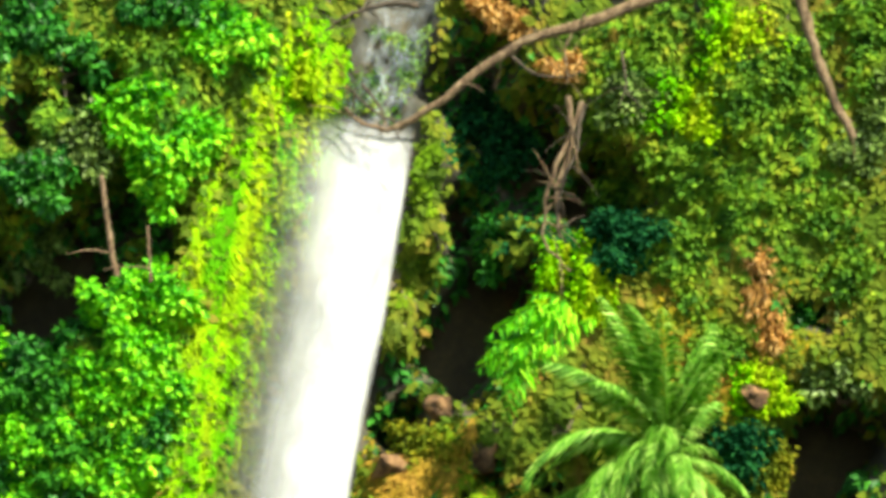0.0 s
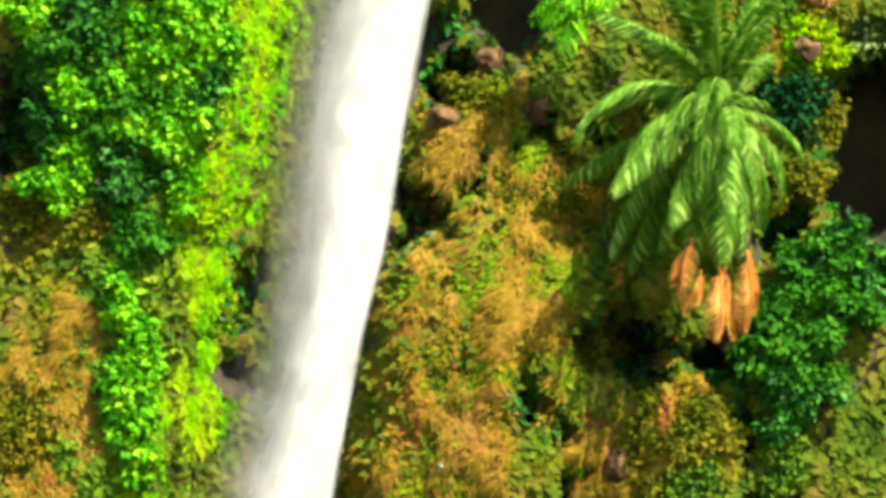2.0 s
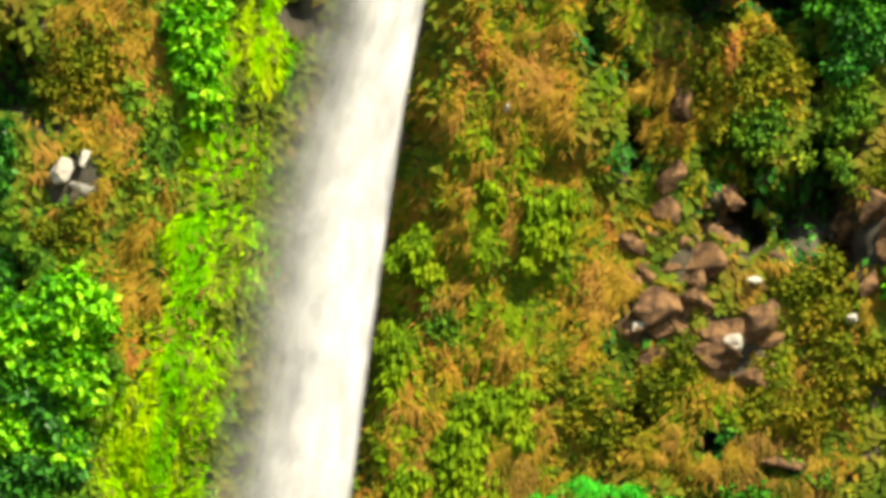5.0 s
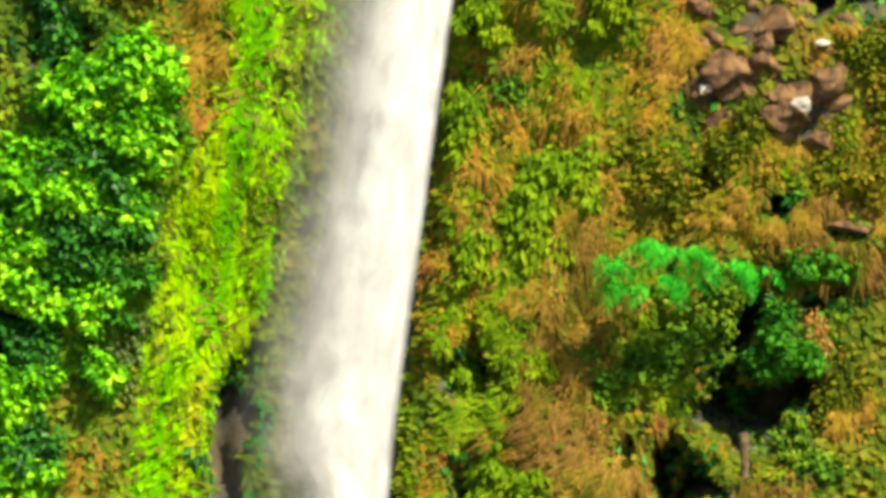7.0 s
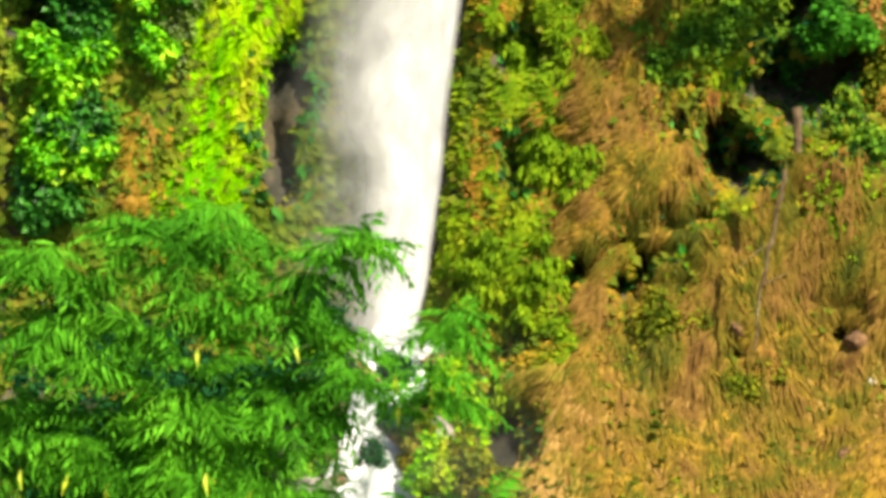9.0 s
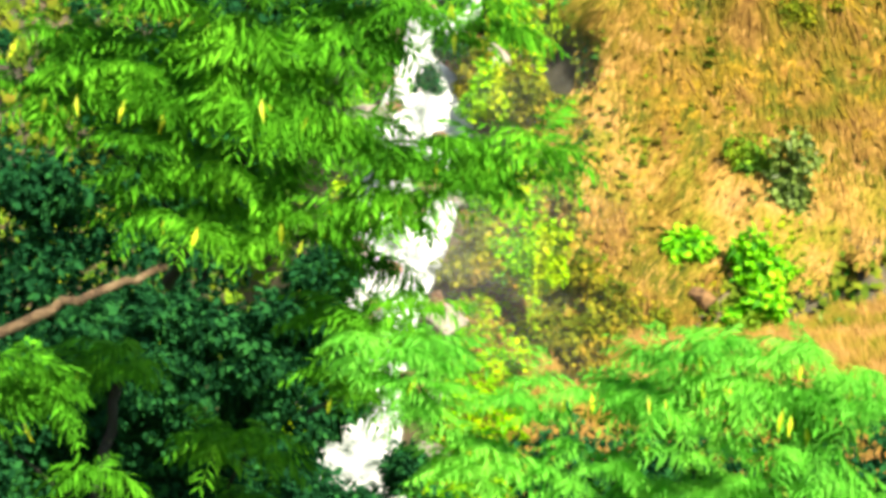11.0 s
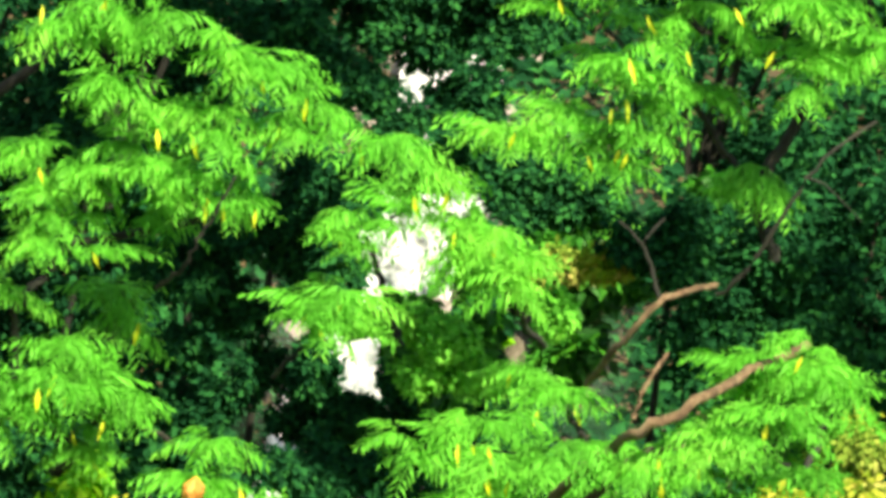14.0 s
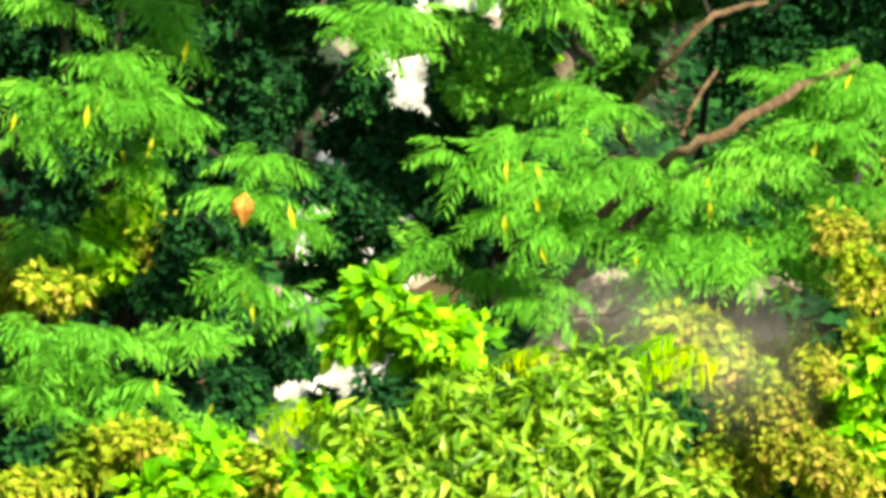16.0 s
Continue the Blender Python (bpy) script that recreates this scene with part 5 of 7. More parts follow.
shrub(0.02, 22.31, 0.40, 0.67, "mixed")
shrub(-0.73, 21.11, 0.54, 0.80, "trail")
shrub(3.40, 20.68, 0.94, 0.67, "olive")
shrub(4.85, 20.92, 0.67, 0.54, "mixed")
shrub(5.82, 21.61, 0.94, 0.67, "olive")
shrub(8.15, 21.44, 0.94, 0.80, "olive")
shrub(9.44, 22.73, 0.67, 0.80, "olive")
shrub(0.88, 19.47, 0.80, 0.80, "trail")
shrub(-0.12, 18.09, 0.54, 0.54, "trail")
shrub(5.66, 18.29, 0.80, 0.67, "mixed")
shrub(5.06, 16.98, 1.07, 0.80, "mixed")
shrub(4.11, 16.15, 0.94, 0.67, "mixed")
shrub(7.36, 16.94, 0.80, 0.80, "green")
shrub(7.82, 19.18, 0.94, 0.54, "green")
shrub(8.95, 19.76, 0.67, 0.54, "mixed")
shrub(3.28, 15.35, 0.67, 0.54, "mixed")
shrub(0.96, 18.90, 0.94, 0.94, "trail")
shrub(1.60, 15.75, 0.54, 0.54, "trail")
shrub(0.27, 14.73, 0.67, 0.80, "trail")
shrub(1.94, 20.41, 0.80, 0.67, "trail")
shrub(4.42, 20.13, 1.21, 0.80, "olive")
shrub(1.28, 12.86, 0.80, 0.80, "trail")
shrub(2.15, 12.47, 0.67, 0.80, "trail")
shrub(0.38, 10.00, 0.67, 0.67, "trail")
shrub(8.49, 14.27, 0.80, 0.80, "mixed")
shrub(9.00, 16.24, 0.54, 0.94, "olive")
shrub(0.21, 9.64, 0.80, 0.80, "trail")
shrub(1.55, 9.75, 0.67, 0.80, "trail")
shrub(6.40, 8.11, 0.80, 0.67, "olive")
shrub(4.48, 9.15, 0.80, 0.80, "olive")
shrub(1.14, 7.29, 0.54, 0.54, "trail")
shrub(5.85, 4.91, 0.80, 0.67, "mixed")
shrub(6.69, 4.57, 0.80, 0.80, "dull")
shrub(4.67, 3.19, 0.47, 0.54, "bright")
shrub(6.37, 3.09, 0.67, 0.67, "bright")
shrub(6.36, 2.21, 0.80, 0.67, "bright")
shrub(5.94, 1.51, 0.80, 0.54, "mixed")
shrub(2.14, 2.05, 0.94, 0.80, "olive")
shrub(0.63, 1.21, 0.80, 0.80, "olive")
shrub(3.23, 1.68, 0.94, 0.80, "olive")
shrub(7.74, 1.43, 1.07, 0.67, "dull")


# ---- the palm ----
def palm_frond(length, width, sweep, leaflets, r):
    """A long frond that leaves along x and arches down through the sweep: its rib, and the leaflets on either side of it."""
    q = np.linspace(0, 1, 12)
    turn = -radians(sweep) * q**1.3
    rib = np.cumsum(np.stack([np.cos(turn), 0 * q, np.sin(turn)], -1), 0) * length / 12
    rib -= rib[0]
    stalk, s = tube(Soup(), rib, np.linspace(0.035, 0.008, 12), 5), Soup()
    k = np.linspace(0.12, 0.99, leaflets)
    base = np.stack([np.interp(k, q, rib[:, i]) for i in range(3)], -1)
    along = unit(np.stack([np.interp(k, q, np.gradient(rib[:, i])) for i in range(3)], -1))
    size = width * np.sin(np.pi * np.clip(k * 0.85 + 0.12, 0, 1)) ** 0.6
    for side in (-1, 1):
        way = along * 0.7 + np.array((0, side * 0.8, -0.55)) + r.normal(size=base.shape) * 0.08
        sown(s, blade(0.105, 0.3, 0.03), base, way, np.tile((0, -side * 0.2, 1.0), (leaflets, 1)), size)
    return stalk, s


def frond_meshes(soups, name, material):
    made = [s.mesh(n) for s, n in zip(soups, (name, "leaf_fringe"))]
    for me in made:
        me.materials.append(material)
    return made


def hang_frond(meshes, name, root, place, label=""):
    ob = tagged(new(name, meshes[0]), label)
    ob.parent, ob.matrix_basis = root, place
    new("leaf_fringe", meshes[1]).parent = ob


def palm(base, crown):
    root = tagged(new("palm_tree"), "green palm with a skirt of dead orange fronds", "palm")
    root.location = base
    c = Vector(crown) - Vector(base)
    s = Soup()
    line = smooth_line([(0, 0.6, -0.6), (0, 0.2, 0.4 * c.z), c], 12, 0.04)
    tube(s, line, np.interp(np.linspace(0, 1, 12), (0, 0.7, 1), (0.22, 0.2, 0.28)), 10, 0.25)
    part("tree", s, BARK, root)
    r = np.random.default_rng(21)
    made = []
    for k in range(6):
        made.append(frond_meshes(palm_frond(r.uniform(4.2, 4.8), 0.85, (35, 60, 80, 100, 115, 50)[k], 72, r), "frond", FROND))
    for k in range(34):
        level = k / 33
        turn = 215 + 80 * (((k * 0.618) % 1) * 2 - 1) if k % 5 else r.uniform(-40, 60)
        lift = 84 - 142 * level
        size = (0.95 + 0.14 * r.uniform(-1, 1)) * (1 - 0.3 * max(0, math.cos(radians(turn))))
        arch = (0, 1)[k % 2] if level < 0.3 else int(r.integers(2, 5)) if level < 0.65 else (5, 0)[k % 2]
        hang_frond(made[arch], "frond", root, Matrix.Translation(c + Vector((0, 0, 0.25 - 0.4 * level))) @ pose(0, 0, 0, 0, 0, turn) @ pose(0, 0, 0, r.uniform(-25, 25), -lift, 0) @ Matrix.Scale(size, 4))
    dead = frond_meshes(palm_frond(1.8, 0.46, 25, 30, r), "dead_frond", STRAW)
    for k in range(13):
        spot = c + Vector((0.75 * math.cos(k * 2.4) + 0.4, 0.3 * math.sin(k * 2.4) - 1.6, -3.6 + 0.45 * math.sin(k * 1.7)))
        hang_frond(dead, "dead_frond", root, Matrix.Translation(spot) @ pose(0, 0, 0, 0, 0, k * 137.5 + 30) @ pose(0, 0, 0, r.uniform(-40, 40), 66 + r.uniform(-8, 20), 0) @ Matrix.Scale(r.uniform(0.5, 1.45), 4), "dry orange hanging frond")
    return root


palm((7.21, 119.90, 31.80), (5.99, 118.70, 36.60))


def fern_spray(tip_x, root, count, material, label, seed, reach=1.0):
    """Fern fronds fanned from one root out over the hollow."""
    ob = tagged(new("fern"), label, "fern")
    ob.location = root
    r = np.random.default_rng(seed)
    for k in range(count):
        way = np.array([(tip_x * (0.4 + 0.8 * k / count), -0.55, 0.15 - 0.7 * k / count)]) + r.normal(size=(1, 3)) * 0.15
        s = sown(Soup(), FEATHERS[k % 5], r.normal(size=(1, 3)) * (0.5 * reach, 0.15, 0.15 * reach), way, np.array([(0.1, -0.4, 1.0)]), [r.uniform(1.1, 1.9) * reach])
        part("frond", s, material, ob)
    return ob


fern_spray(-1.2, (3.23, 118.60, 39.67), 16, BRIGHT, "bright green fern fronds arching over a dark hollow", 3, 0.8)
fern_spray(-0.9, (2.54, 118.60, 38.87), 14, BRIGHT, "bright green fern fronds arching over a dark hollow", 4, 0.7)
fern_spray(-0.3, (2.34, 118.60, 38.43), 10, BRIGHT, "bright green fern fronds arching over a dark hollow", 5, 0.7)
for k, p in enumerate(((3.32, 118.20, 18.51), (4.12, 118.20, 18.96), (4.42, 118.20, 18.34), (4.84, 118.20, 19.01), (5.94, 118.20, 18.85), (3.61, 118.20, 17.95),)):
    fern_spray((-0.3, -0.4, 0.3, 0.5, 0.6, -0.5)[k], p, 16, EMERALD, "emerald green fern with drooping fronds on the slope", 10 + k, 0.45)

# ---- dead wood, vines and rocks ----
def limb(name, pts, r0, r1, material, label, category, twigs=0, seed=1):
    root = tagged(new(name), label, category)
    root.location = pts[0]
    line = smooth_line(np.array(pts) - np.array(pts[0]), 18, min(0.08, 0.02 * math.dist(pts[0], pts[-1])))
    part("stem", tube(Soup(), line, np.linspace(r0, r1, 18), 8, 0.3), material, root, smooth=True)
    r = np.random.default_rng(seed)
    for _ in range(twigs):
        i = r.integers(4, 17)
        d = unit(r.normal(size=3) * (1, 0.5, 1)) * r.uniform(0.5, 1.3)
        part("twig", tube(Soup(), smooth_line([line[i], line[i] + d * 0.5 + (0, 0, 0.1), line[i] + d], 7, 0.04), np.linspace(min(r1, 0.03), 0.006, 7), 5), material, root)
    return root


limb("dead_branch", ((4.35, 118.90, 47.79), (2.70, 118.90, 46.90), (1.55, 118.90, 46.36), (0.43, 118.90, 45.63), (-0.37, 118.90, 44.59), (-1.07, 119.30, 43.90), (-1.69, 119.35, 43.48), (-2.38, 119.35, 43.52), (-2.85, 119.30, 43.92),), 0.16, 0.04, PALE_BARK, "bare pale fallen branch lying across the top of the falls", "branch", 9, 4)
limb("dead_branch", ((-1.50, 118.90, 46.57), (-2.17, 118.90, 46.53), (-3.07, 118.90, 46.11), (-3.60, 118.90, 45.61),), 0.09, 0.02, BARK, "thin dark bare branch over the lip of the falls", "branch", 6, 9)
limb("vine", ((2.36, 117.80, 44.75), (2.65, 117.80, 43.70), (2.42, 117.80, 42.56), (2.67, 117.80, 41.37),), 0.085, 0.04, PALE_BARK, "twisted brown woody vine hanging in the shade", "vine", 6, 5)
limb("vine", ((2.71, 117.80, 44.67), (2.47, 117.80, 43.53), (2.18, 117.80, 42.39), (2.29, 117.80, 41.17), (3.05, 117.80, 40.61),), 0.07, 0.025, PALE_BARK, "thin brown vine hanging in the shade", "vine", 5, 6)
limb("vine", ((2.89, 117.70, 44.75), (2.64, 117.70, 44.16), (2.80, 117.70, 43.57), (2.62, 117.70, 42.99), (2.45, 117.70, 42.34), (2.56, 117.70, 41.61), (2.82, 117.70, 41.24)), 0.05, 0.02, BARK, "twisted brown vine strand hanging in the shade", "vine", 8, 31)
limb("dead_branch", ((0.90, 118.70, 45.66), (1.43, 118.70, 45.33), (2.25, 118.70, 45.32), (2.68, 118.70, 45.60)), 0.045, 0.012, BARK, "thin bare crooked branch above the falls", "branch", 4, 40)
limb("dead_branch", ((2.53, 118.70, 47.04), (2.12, 118.70, 46.14), (2.33, 118.70, 45.20)), 0.045, 0.012, PALE_BARK, "thin bare crooked branch above the falls", "branch", 4, 41)
limb("dead_branch", ((-1.59, 118.70, 43.66), (-2.15, 118.70, 43.78), (-2.78, 118.70, 44.31), (-3.17, 118.70, 44.17)), 0.045, 0.012, BARK, "thin bare crooked branch above the falls", "branch", 4, 42)
limb("dead_branch", ((3.48, 118.70, 46.21), (3.73, 118.70, 45.42), (3.62, 118.70, 44.85)), 0.045, 0.012, BARK, "thin bare crooked branch above the falls", "branch", 4, 43)
limb("dead_branch", ((-2.53, 118.70, 44.42), (-1.98, 118.70, 43.95), (-1.82, 118.70, 43.42)), 0.045, 0.012, BARK, "thin bare crooked branch above the falls", "branch", 4, 44)
limb("dead_tree", ((7.35, 117.90, 48.20), (7.95, 117.90, 46.91), (8.52, 117.90, 45.76), (9.20, 117.90, 44.83),), 0.14, 0.1, PALE_BARK, "slender pale leaning trunk among the shrubs", "tree", 2, 7)
limb("dead_tree", ((-8.27, 118.20, 41.20), (-7.91, 118.20, 40.02), (-7.50, 118.20, 38.86),), 0.06, 0.075, PALE_BARK, "slender pale bare trunk against the dark", "tree", 2, 8)
limb("dead_tree", ((-6.97, 118.20, 40.17), (-6.69, 118.20, 38.85),), 0.03, 0.04, PALE_BARK, "thin pale bare stem against the dark", "tree", 1, 8)
limb("dead_tree", ((6.67, 117.00, 15.04), (6.87, 117.00, 14.01),), 0.12, 0.08, PALE_BARK, "short pale broken stump on the slope", "tree", 1, 11)
limb("vine", ((6.62, 116.60, 13.60), (6.58, 116.60, 12.27), (6.51, 116.60, 10.67), (6.59, 116.60, 9.35),), 0.05, 0.025, PALE_BARK, "thin pale hanging stem on the dry slope", "vine", 3, 12)


def rock(x, z, out, size, seed, material, label):
    pt = (x, float(cliff_y(x, z)) - out, z)
    ob = new("rock", broken_rock(size, seed, 12))
    ob.data.materials.append(material)
    ob.location = pt
    return tagged(ob, label, "rock", "rocks in the cliff")


BROKEN = "broken brown-grey angular rock bulging from the cliff"
rock(5.02, 23.25, 0.08, (0.80, 0.72, 0.60), 3, BOULDER, BROKEN)
rock(4.50, 22.69, 0.08, (0.54, 0.48, 0.40), 4, BOULDER, BROKEN)
rock(6.04, 23.68, 0.08, (0.60, 0.54, 0.40), 5, BOULDER, BROKEN)
rock(5.70, 22.41, 0.05, (0.80, 0.72, 0.33), 6, BOULDER, BROKEN)
rock(6.89, 22.60, 0.08, (0.87, 0.78, 0.67), 7, BOULDER, BROKEN)
rock(7.60, 23.25, 0.05, (0.60, 0.72, 0.80), 8, BOULDER, BROKEN)
rock(6.40, 26.11, 0.05, (0.54, 0.48, 0.47), 9, BOULDER, BROKEN)
rock(5.79, 25.27, 0.01, (0.60, 0.54, 0.40), 10, BOULDER, BROKEN)
rock(7.65, 22.04, 0.05, (0.67, 0.60, 0.54), 11, BOULDER, BROKEN)
rock(8.49, 20.15, 0.05, (0.80, 0.72, 0.40), 12, BOULDER, BROKEN)
rock(9.66, 26.49, 0.16, (0.80, 0.72, 0.67), 13, BOULDER, BROKEN)
rock(10.44, 25.80, 0.12, (0.67, 0.72, 0.80), 14, BOULDER, BROKEN)
rock(9.44, 25.24, 0.05, (0.54, 0.84, 0.94), 15, BOULDER, BROKEN)
rock(5.88, 24.55, 0.01, (0.94, 0.84, 0.54), 16, BOULDER, BROKEN)
rock(0.46, 37.23, 0.21, (0.60, 0.54, 0.47), 17, BOULDER, BROKEN)
rock(-0.51, 35.55, 0.17, (0.67, 0.60, 0.54), 18, BOULDER, BROKEN)
rock(1.70, 36.32, 0.17, (0.54, 0.54, 0.60), 19, BOULDER, BROKEN)
rock(-0.66, 33.05, 0.17, (0.54, 0.48, 0.40), 20, BOULDER, BROKEN)
rock(7.86, 38.73, 0.24, (0.54, 0.48, 0.54), 21, BOULDER, BROKEN)
rock(4.73, 22.79, 0.32, (0.13, 0.14, 0.16), 22, PALE_STONE, "chalky white stone set in the dry slope")
rock(7.23, 24.28, 0.32, (0.19, 0.17, 0.11), 23, PALE_STONE, "chalky white stone set in the dry slope")
rock(6.93, 22.74, 0.32, (0.35, 0.31, 0.29), 24, PALE_STONE, "chalky white stone set in the dry slope")
rock(9.20, 7.19, 0.14, (0.46, 0.41, 0.40), 25, BOULDER, BROKEN)
rock(8.98, 9.72, 0.14, (0.48, 0.43, 0.35), 26, BOULDER, BROKEN)
rock(5.89, 7.38, 0.17, (0.29, 0.27, 0.16), 27, BOULDER, BROKEN)
rock(5.11, 2.37, 0.24, (0.40, 0.36, 0.35), 28, BOULDER, BROKEN)
rock(0.83, 27.42, 0.34, (0.13, 0.12, 0.13), 29, PALE_STONE, "chalky white stone set in the dry slope")
rock(-9.36, 24.29, 0.35, (0.34, 0.30, 0.42), 30, PALE_STONE, "chalky white stone set in the dry slope")
rock(-8.85, 24.66, 0.35, (0.22, 0.20, 0.30), 31, PALE_STONE, "chalky white stone set in the dry slope")
rock(-8.83, 23.97, 0.5, (0.40, 0.25, 0.16), 32, PALE_STONE, "chalky white stone set in the dry slope")

rock(4.90, 28.10, 0.14, (0.48, 0.34, 0.61), 400, BOULDER, BROKEN)
rock(9.90, 26.38, 0.14, (0.82, 0.51, 0.73), 401, BOULDER, BROKEN)
rock(9.17, 25.86, 0.14, (0.60, 0.42, 0.60), 402, BOULDER, BROKEN)
rock(10.43, 25.52, 0.14, (0.60, 0.42, 0.80), 403, BOULDER, BROKEN)
rock(9.83, 24.62, 0.14, (0.40, 0.28, 0.53), 404, BOULDER, BROKEN)
rock(6.32, 26.07, 0.14, (0.51, 0.24, 0.35), 405, BOULDER, BROKEN)
rock(5.04, 23.26, 0.14, (0.64, 0.37, 0.53), 406, BOULDER, BROKEN)
rock(5.80, 24.05, 0.14, (0.45, 0.32, 0.45), 407, BOULDER, BROKEN)
rock(7.03, 23.10, 0.14, (0.59, 0.34, 0.48), 408, BOULDER, BROKEN)
rock(4.89, 26.41, 0.14, (0.53, 0.37, 0.60), 409, BOULDER, BROKEN)
rock(6.47, 22.34, 0.14, (0.66, 0.30, 0.43), 410, BOULDER, BROKEN)
rock(4.58, 22.74, 0.32, (0.19, 0.19, 0.19), 430, PALE_STONE, "chalky white stone set in the dry slope")
rock(7.12, 24.26, 0.32, (0.23, 0.12, 0.12), 431, PALE_STONE, "chalky white stone set in the dry slope")
rock(9.63, 23.75, 0.32, (0.21, 0.16, 0.16), 432, PALE_STONE, "chalky white stone set in the dry slope")
rock(10.88, 23.50, 0.32, (0.29, 0.21, 0.21), 433, PALE_STONE, "chalky white stone set in the dry slope")
rock(6.97, 22.62, 0.32, (0.40, 0.27, 0.27), 434, PALE_STONE, "chalky white stone set in the dry slope")
rock(0.77, 27.28, 0.32, (0.09, 0.11, 0.11), 435, PALE_STONE, "chalky white stone set in the dry slope")

rock(6.22, 9.57, 0.3, (0.29, 0.17, 0.26), 453, BOULDER, BROKEN)

rock(8.85, 6.97, 0.2, (0.19, 0.14, 0.22), 470, PALE_STONE, "pale stone showing through the dry grass")
rock(9.18, 7.42, 0.2, (0.16, 0.11, 0.17), 471, PALE_STONE, "pale stone showing through the dry grass")
rock(9.48, 8.88, 0.2, (0.16, 0.11, 0.26), 472, PALE_STONE, "pale stone showing through the dry grass")
rock(8.94, 6.11, 0.2, (0.10, 0.07, 0.12), 473, PALE_STONE, "pale stone showing through the dry grass")
rock(7.83, 5.73, 0.2, (0.10, 0.07, 0.10), 474, PALE_STONE, "pale stone showing through the dry grass")
rock(5.83, 7.43, 0.2, (0.12, 0.08, 0.10), 475, PALE_STONE, "pale stone showing through the dry grass")

chips = np.random.default_rng(5)
cxz = 6.02, 23.81
for k in range(60):
    a, d, s = chips.uniform(0, 6.28), chips.random() ** 0.5, chips.uniform(0.14, 0.46)
    rock(cxz[0] + 1.9 * d * math.cos(a), cxz[1] + 2.2 * d * math.sin(a), -0.04, (s * 1.4, s * 0.8, s * 1.1), 90 + k, BOULDER, "small broken brown rock in the outcrop")

# ---- stream ----
ys = np.concatenate([np.arange(48, 119.8, 0.35)])
xs = np.linspace(-1, 1, 17)
gx2, gy2 = np.meshgrid(xs, ys)
half = 0.95 + 0.35 * fbm(gy2 / 5, gy2 * 0, 3)
wx = -1.5 + 0.35 * np.sin(gy2 / 6) + gx2 * half
wz = stream_z(gy2) + 0.18 * fbm(wx * 1.3, gy2 * 1.1, 4) + 0.1
st = sheet(xs, ys, lambda a, b: np.stack([wx, gy2, wz], -1))
st.uv = np.stack([wx.ravel(), gy2.ravel()], -1)
tagged(part("stream", st, FOAM, smooth=True), "white rushing stream below the falls", "water", kind="structure")


def river_rock(x, y, size, seed, label="grey river boulder beside the stream"):
    ob = new("boulder", broken_rock(size, seed, 22))
    ob.data.materials.append(RIVER_STONE)
    ob.location = (x, y, float(ground_z(x, y)) + 0.25 * size[2])
    return tagged(ob, label, "boulder", "boulders by the stream")


rr = np.random.default_rng(77)
for k in range(44):
    y = 50 + 66 * k / 43
    s = rr.uniform(0.25, 0.7)
    x = -1.5 + 0.35 * math.sin(y / 6) + (1 if k % 2 else -1) * rr.uniform(0.7, 1.5)
    river_rock(x, y, (s * 1.2, s, s * 0.8), 200 + k)


for k in range(22):
    y = 103 + 11 * k / 21
    s = rr.uniform(0.18, 0.42)
    ob = new("boulder", broken_rock((s * 1.3, s, s), 260 + k, 16))
    ob.data.materials.append(BOULDER)
    x = -1.5 + 0.35 * math.sin(y / 6) + rr.uniform(-1.1, 1.1)
    ob.location = (x, y, float(stream_z(y)) + 0.1)
    tagged(ob, "dark wet rock breaking the white cascade", "boulder", "boulders by the stream")


# ---- feathery trees in front of the falls ----
def pad(soup, c, w, r, amount=1.0, size=0.62, wild=1.0):
    """One layer of a crown: small fans of feathery leaves set over a shallow uneven dome."""
    w *= 0.72
    fans = int(amount * (2 + 14 * w * w)) + 1
    a, d = r.uniform(0, 2 * np.pi, fans), np.sqrt(r.random(fans))
    hub = np.stack([np.cos(a) * d * w * 0.85, np.sin(a) * d * w * 0.7, -0.3 * w * d**2 + r.normal(size=fans) * 0.07 * wild], -1)
    lean = r.normal(size=2) * 0.14 * wild
    hub[:, 2] += lean[0] * hub[:, 0] + lean[1] * hub[:, 1]
    n = 6
    base = np.repeat(hub, n, 0)
    turn = np.repeat(a, n) + np.tile(np.linspace(-1.9, 1.9, n), fans) + r.normal(size=fans * n) * 0.3
    rise = np.repeat(r.normal(size=fans) * 0.22, n) + 0.12
    way = np.stack([np.cos(turn), 0.8 * np.sin(turn) - 0.3, rise + r.normal(size=fans * n) * 0.12 * wild], -1)
    up = np.stack([0.15 * np.cos(turn), 0.15 * np.sin(turn) - 0.4, np.ones(fans * n)], -1) + r.normal(size=(fans * n, 3)) * 0.14 * wild
    for k in range(5):
        q = slice(k, None, 5)
        sown(soup, FEATHERS[k], (np.array(c) + base - unit(way) * 0.06)[q], way[q], up[q], size * r.uniform(0.5, 0.95, len(way[q])))


pod_mesh = sown(Soup(), blade(0.22, 0.02, 0.06), np.zeros((1, 3)), np.array([(0.1, -0.1, -1.0)]), np.array([(0, -1.0, 0.2)]), [1.0]).mesh("seed_pod")
pod_mesh.materials.append(POD)


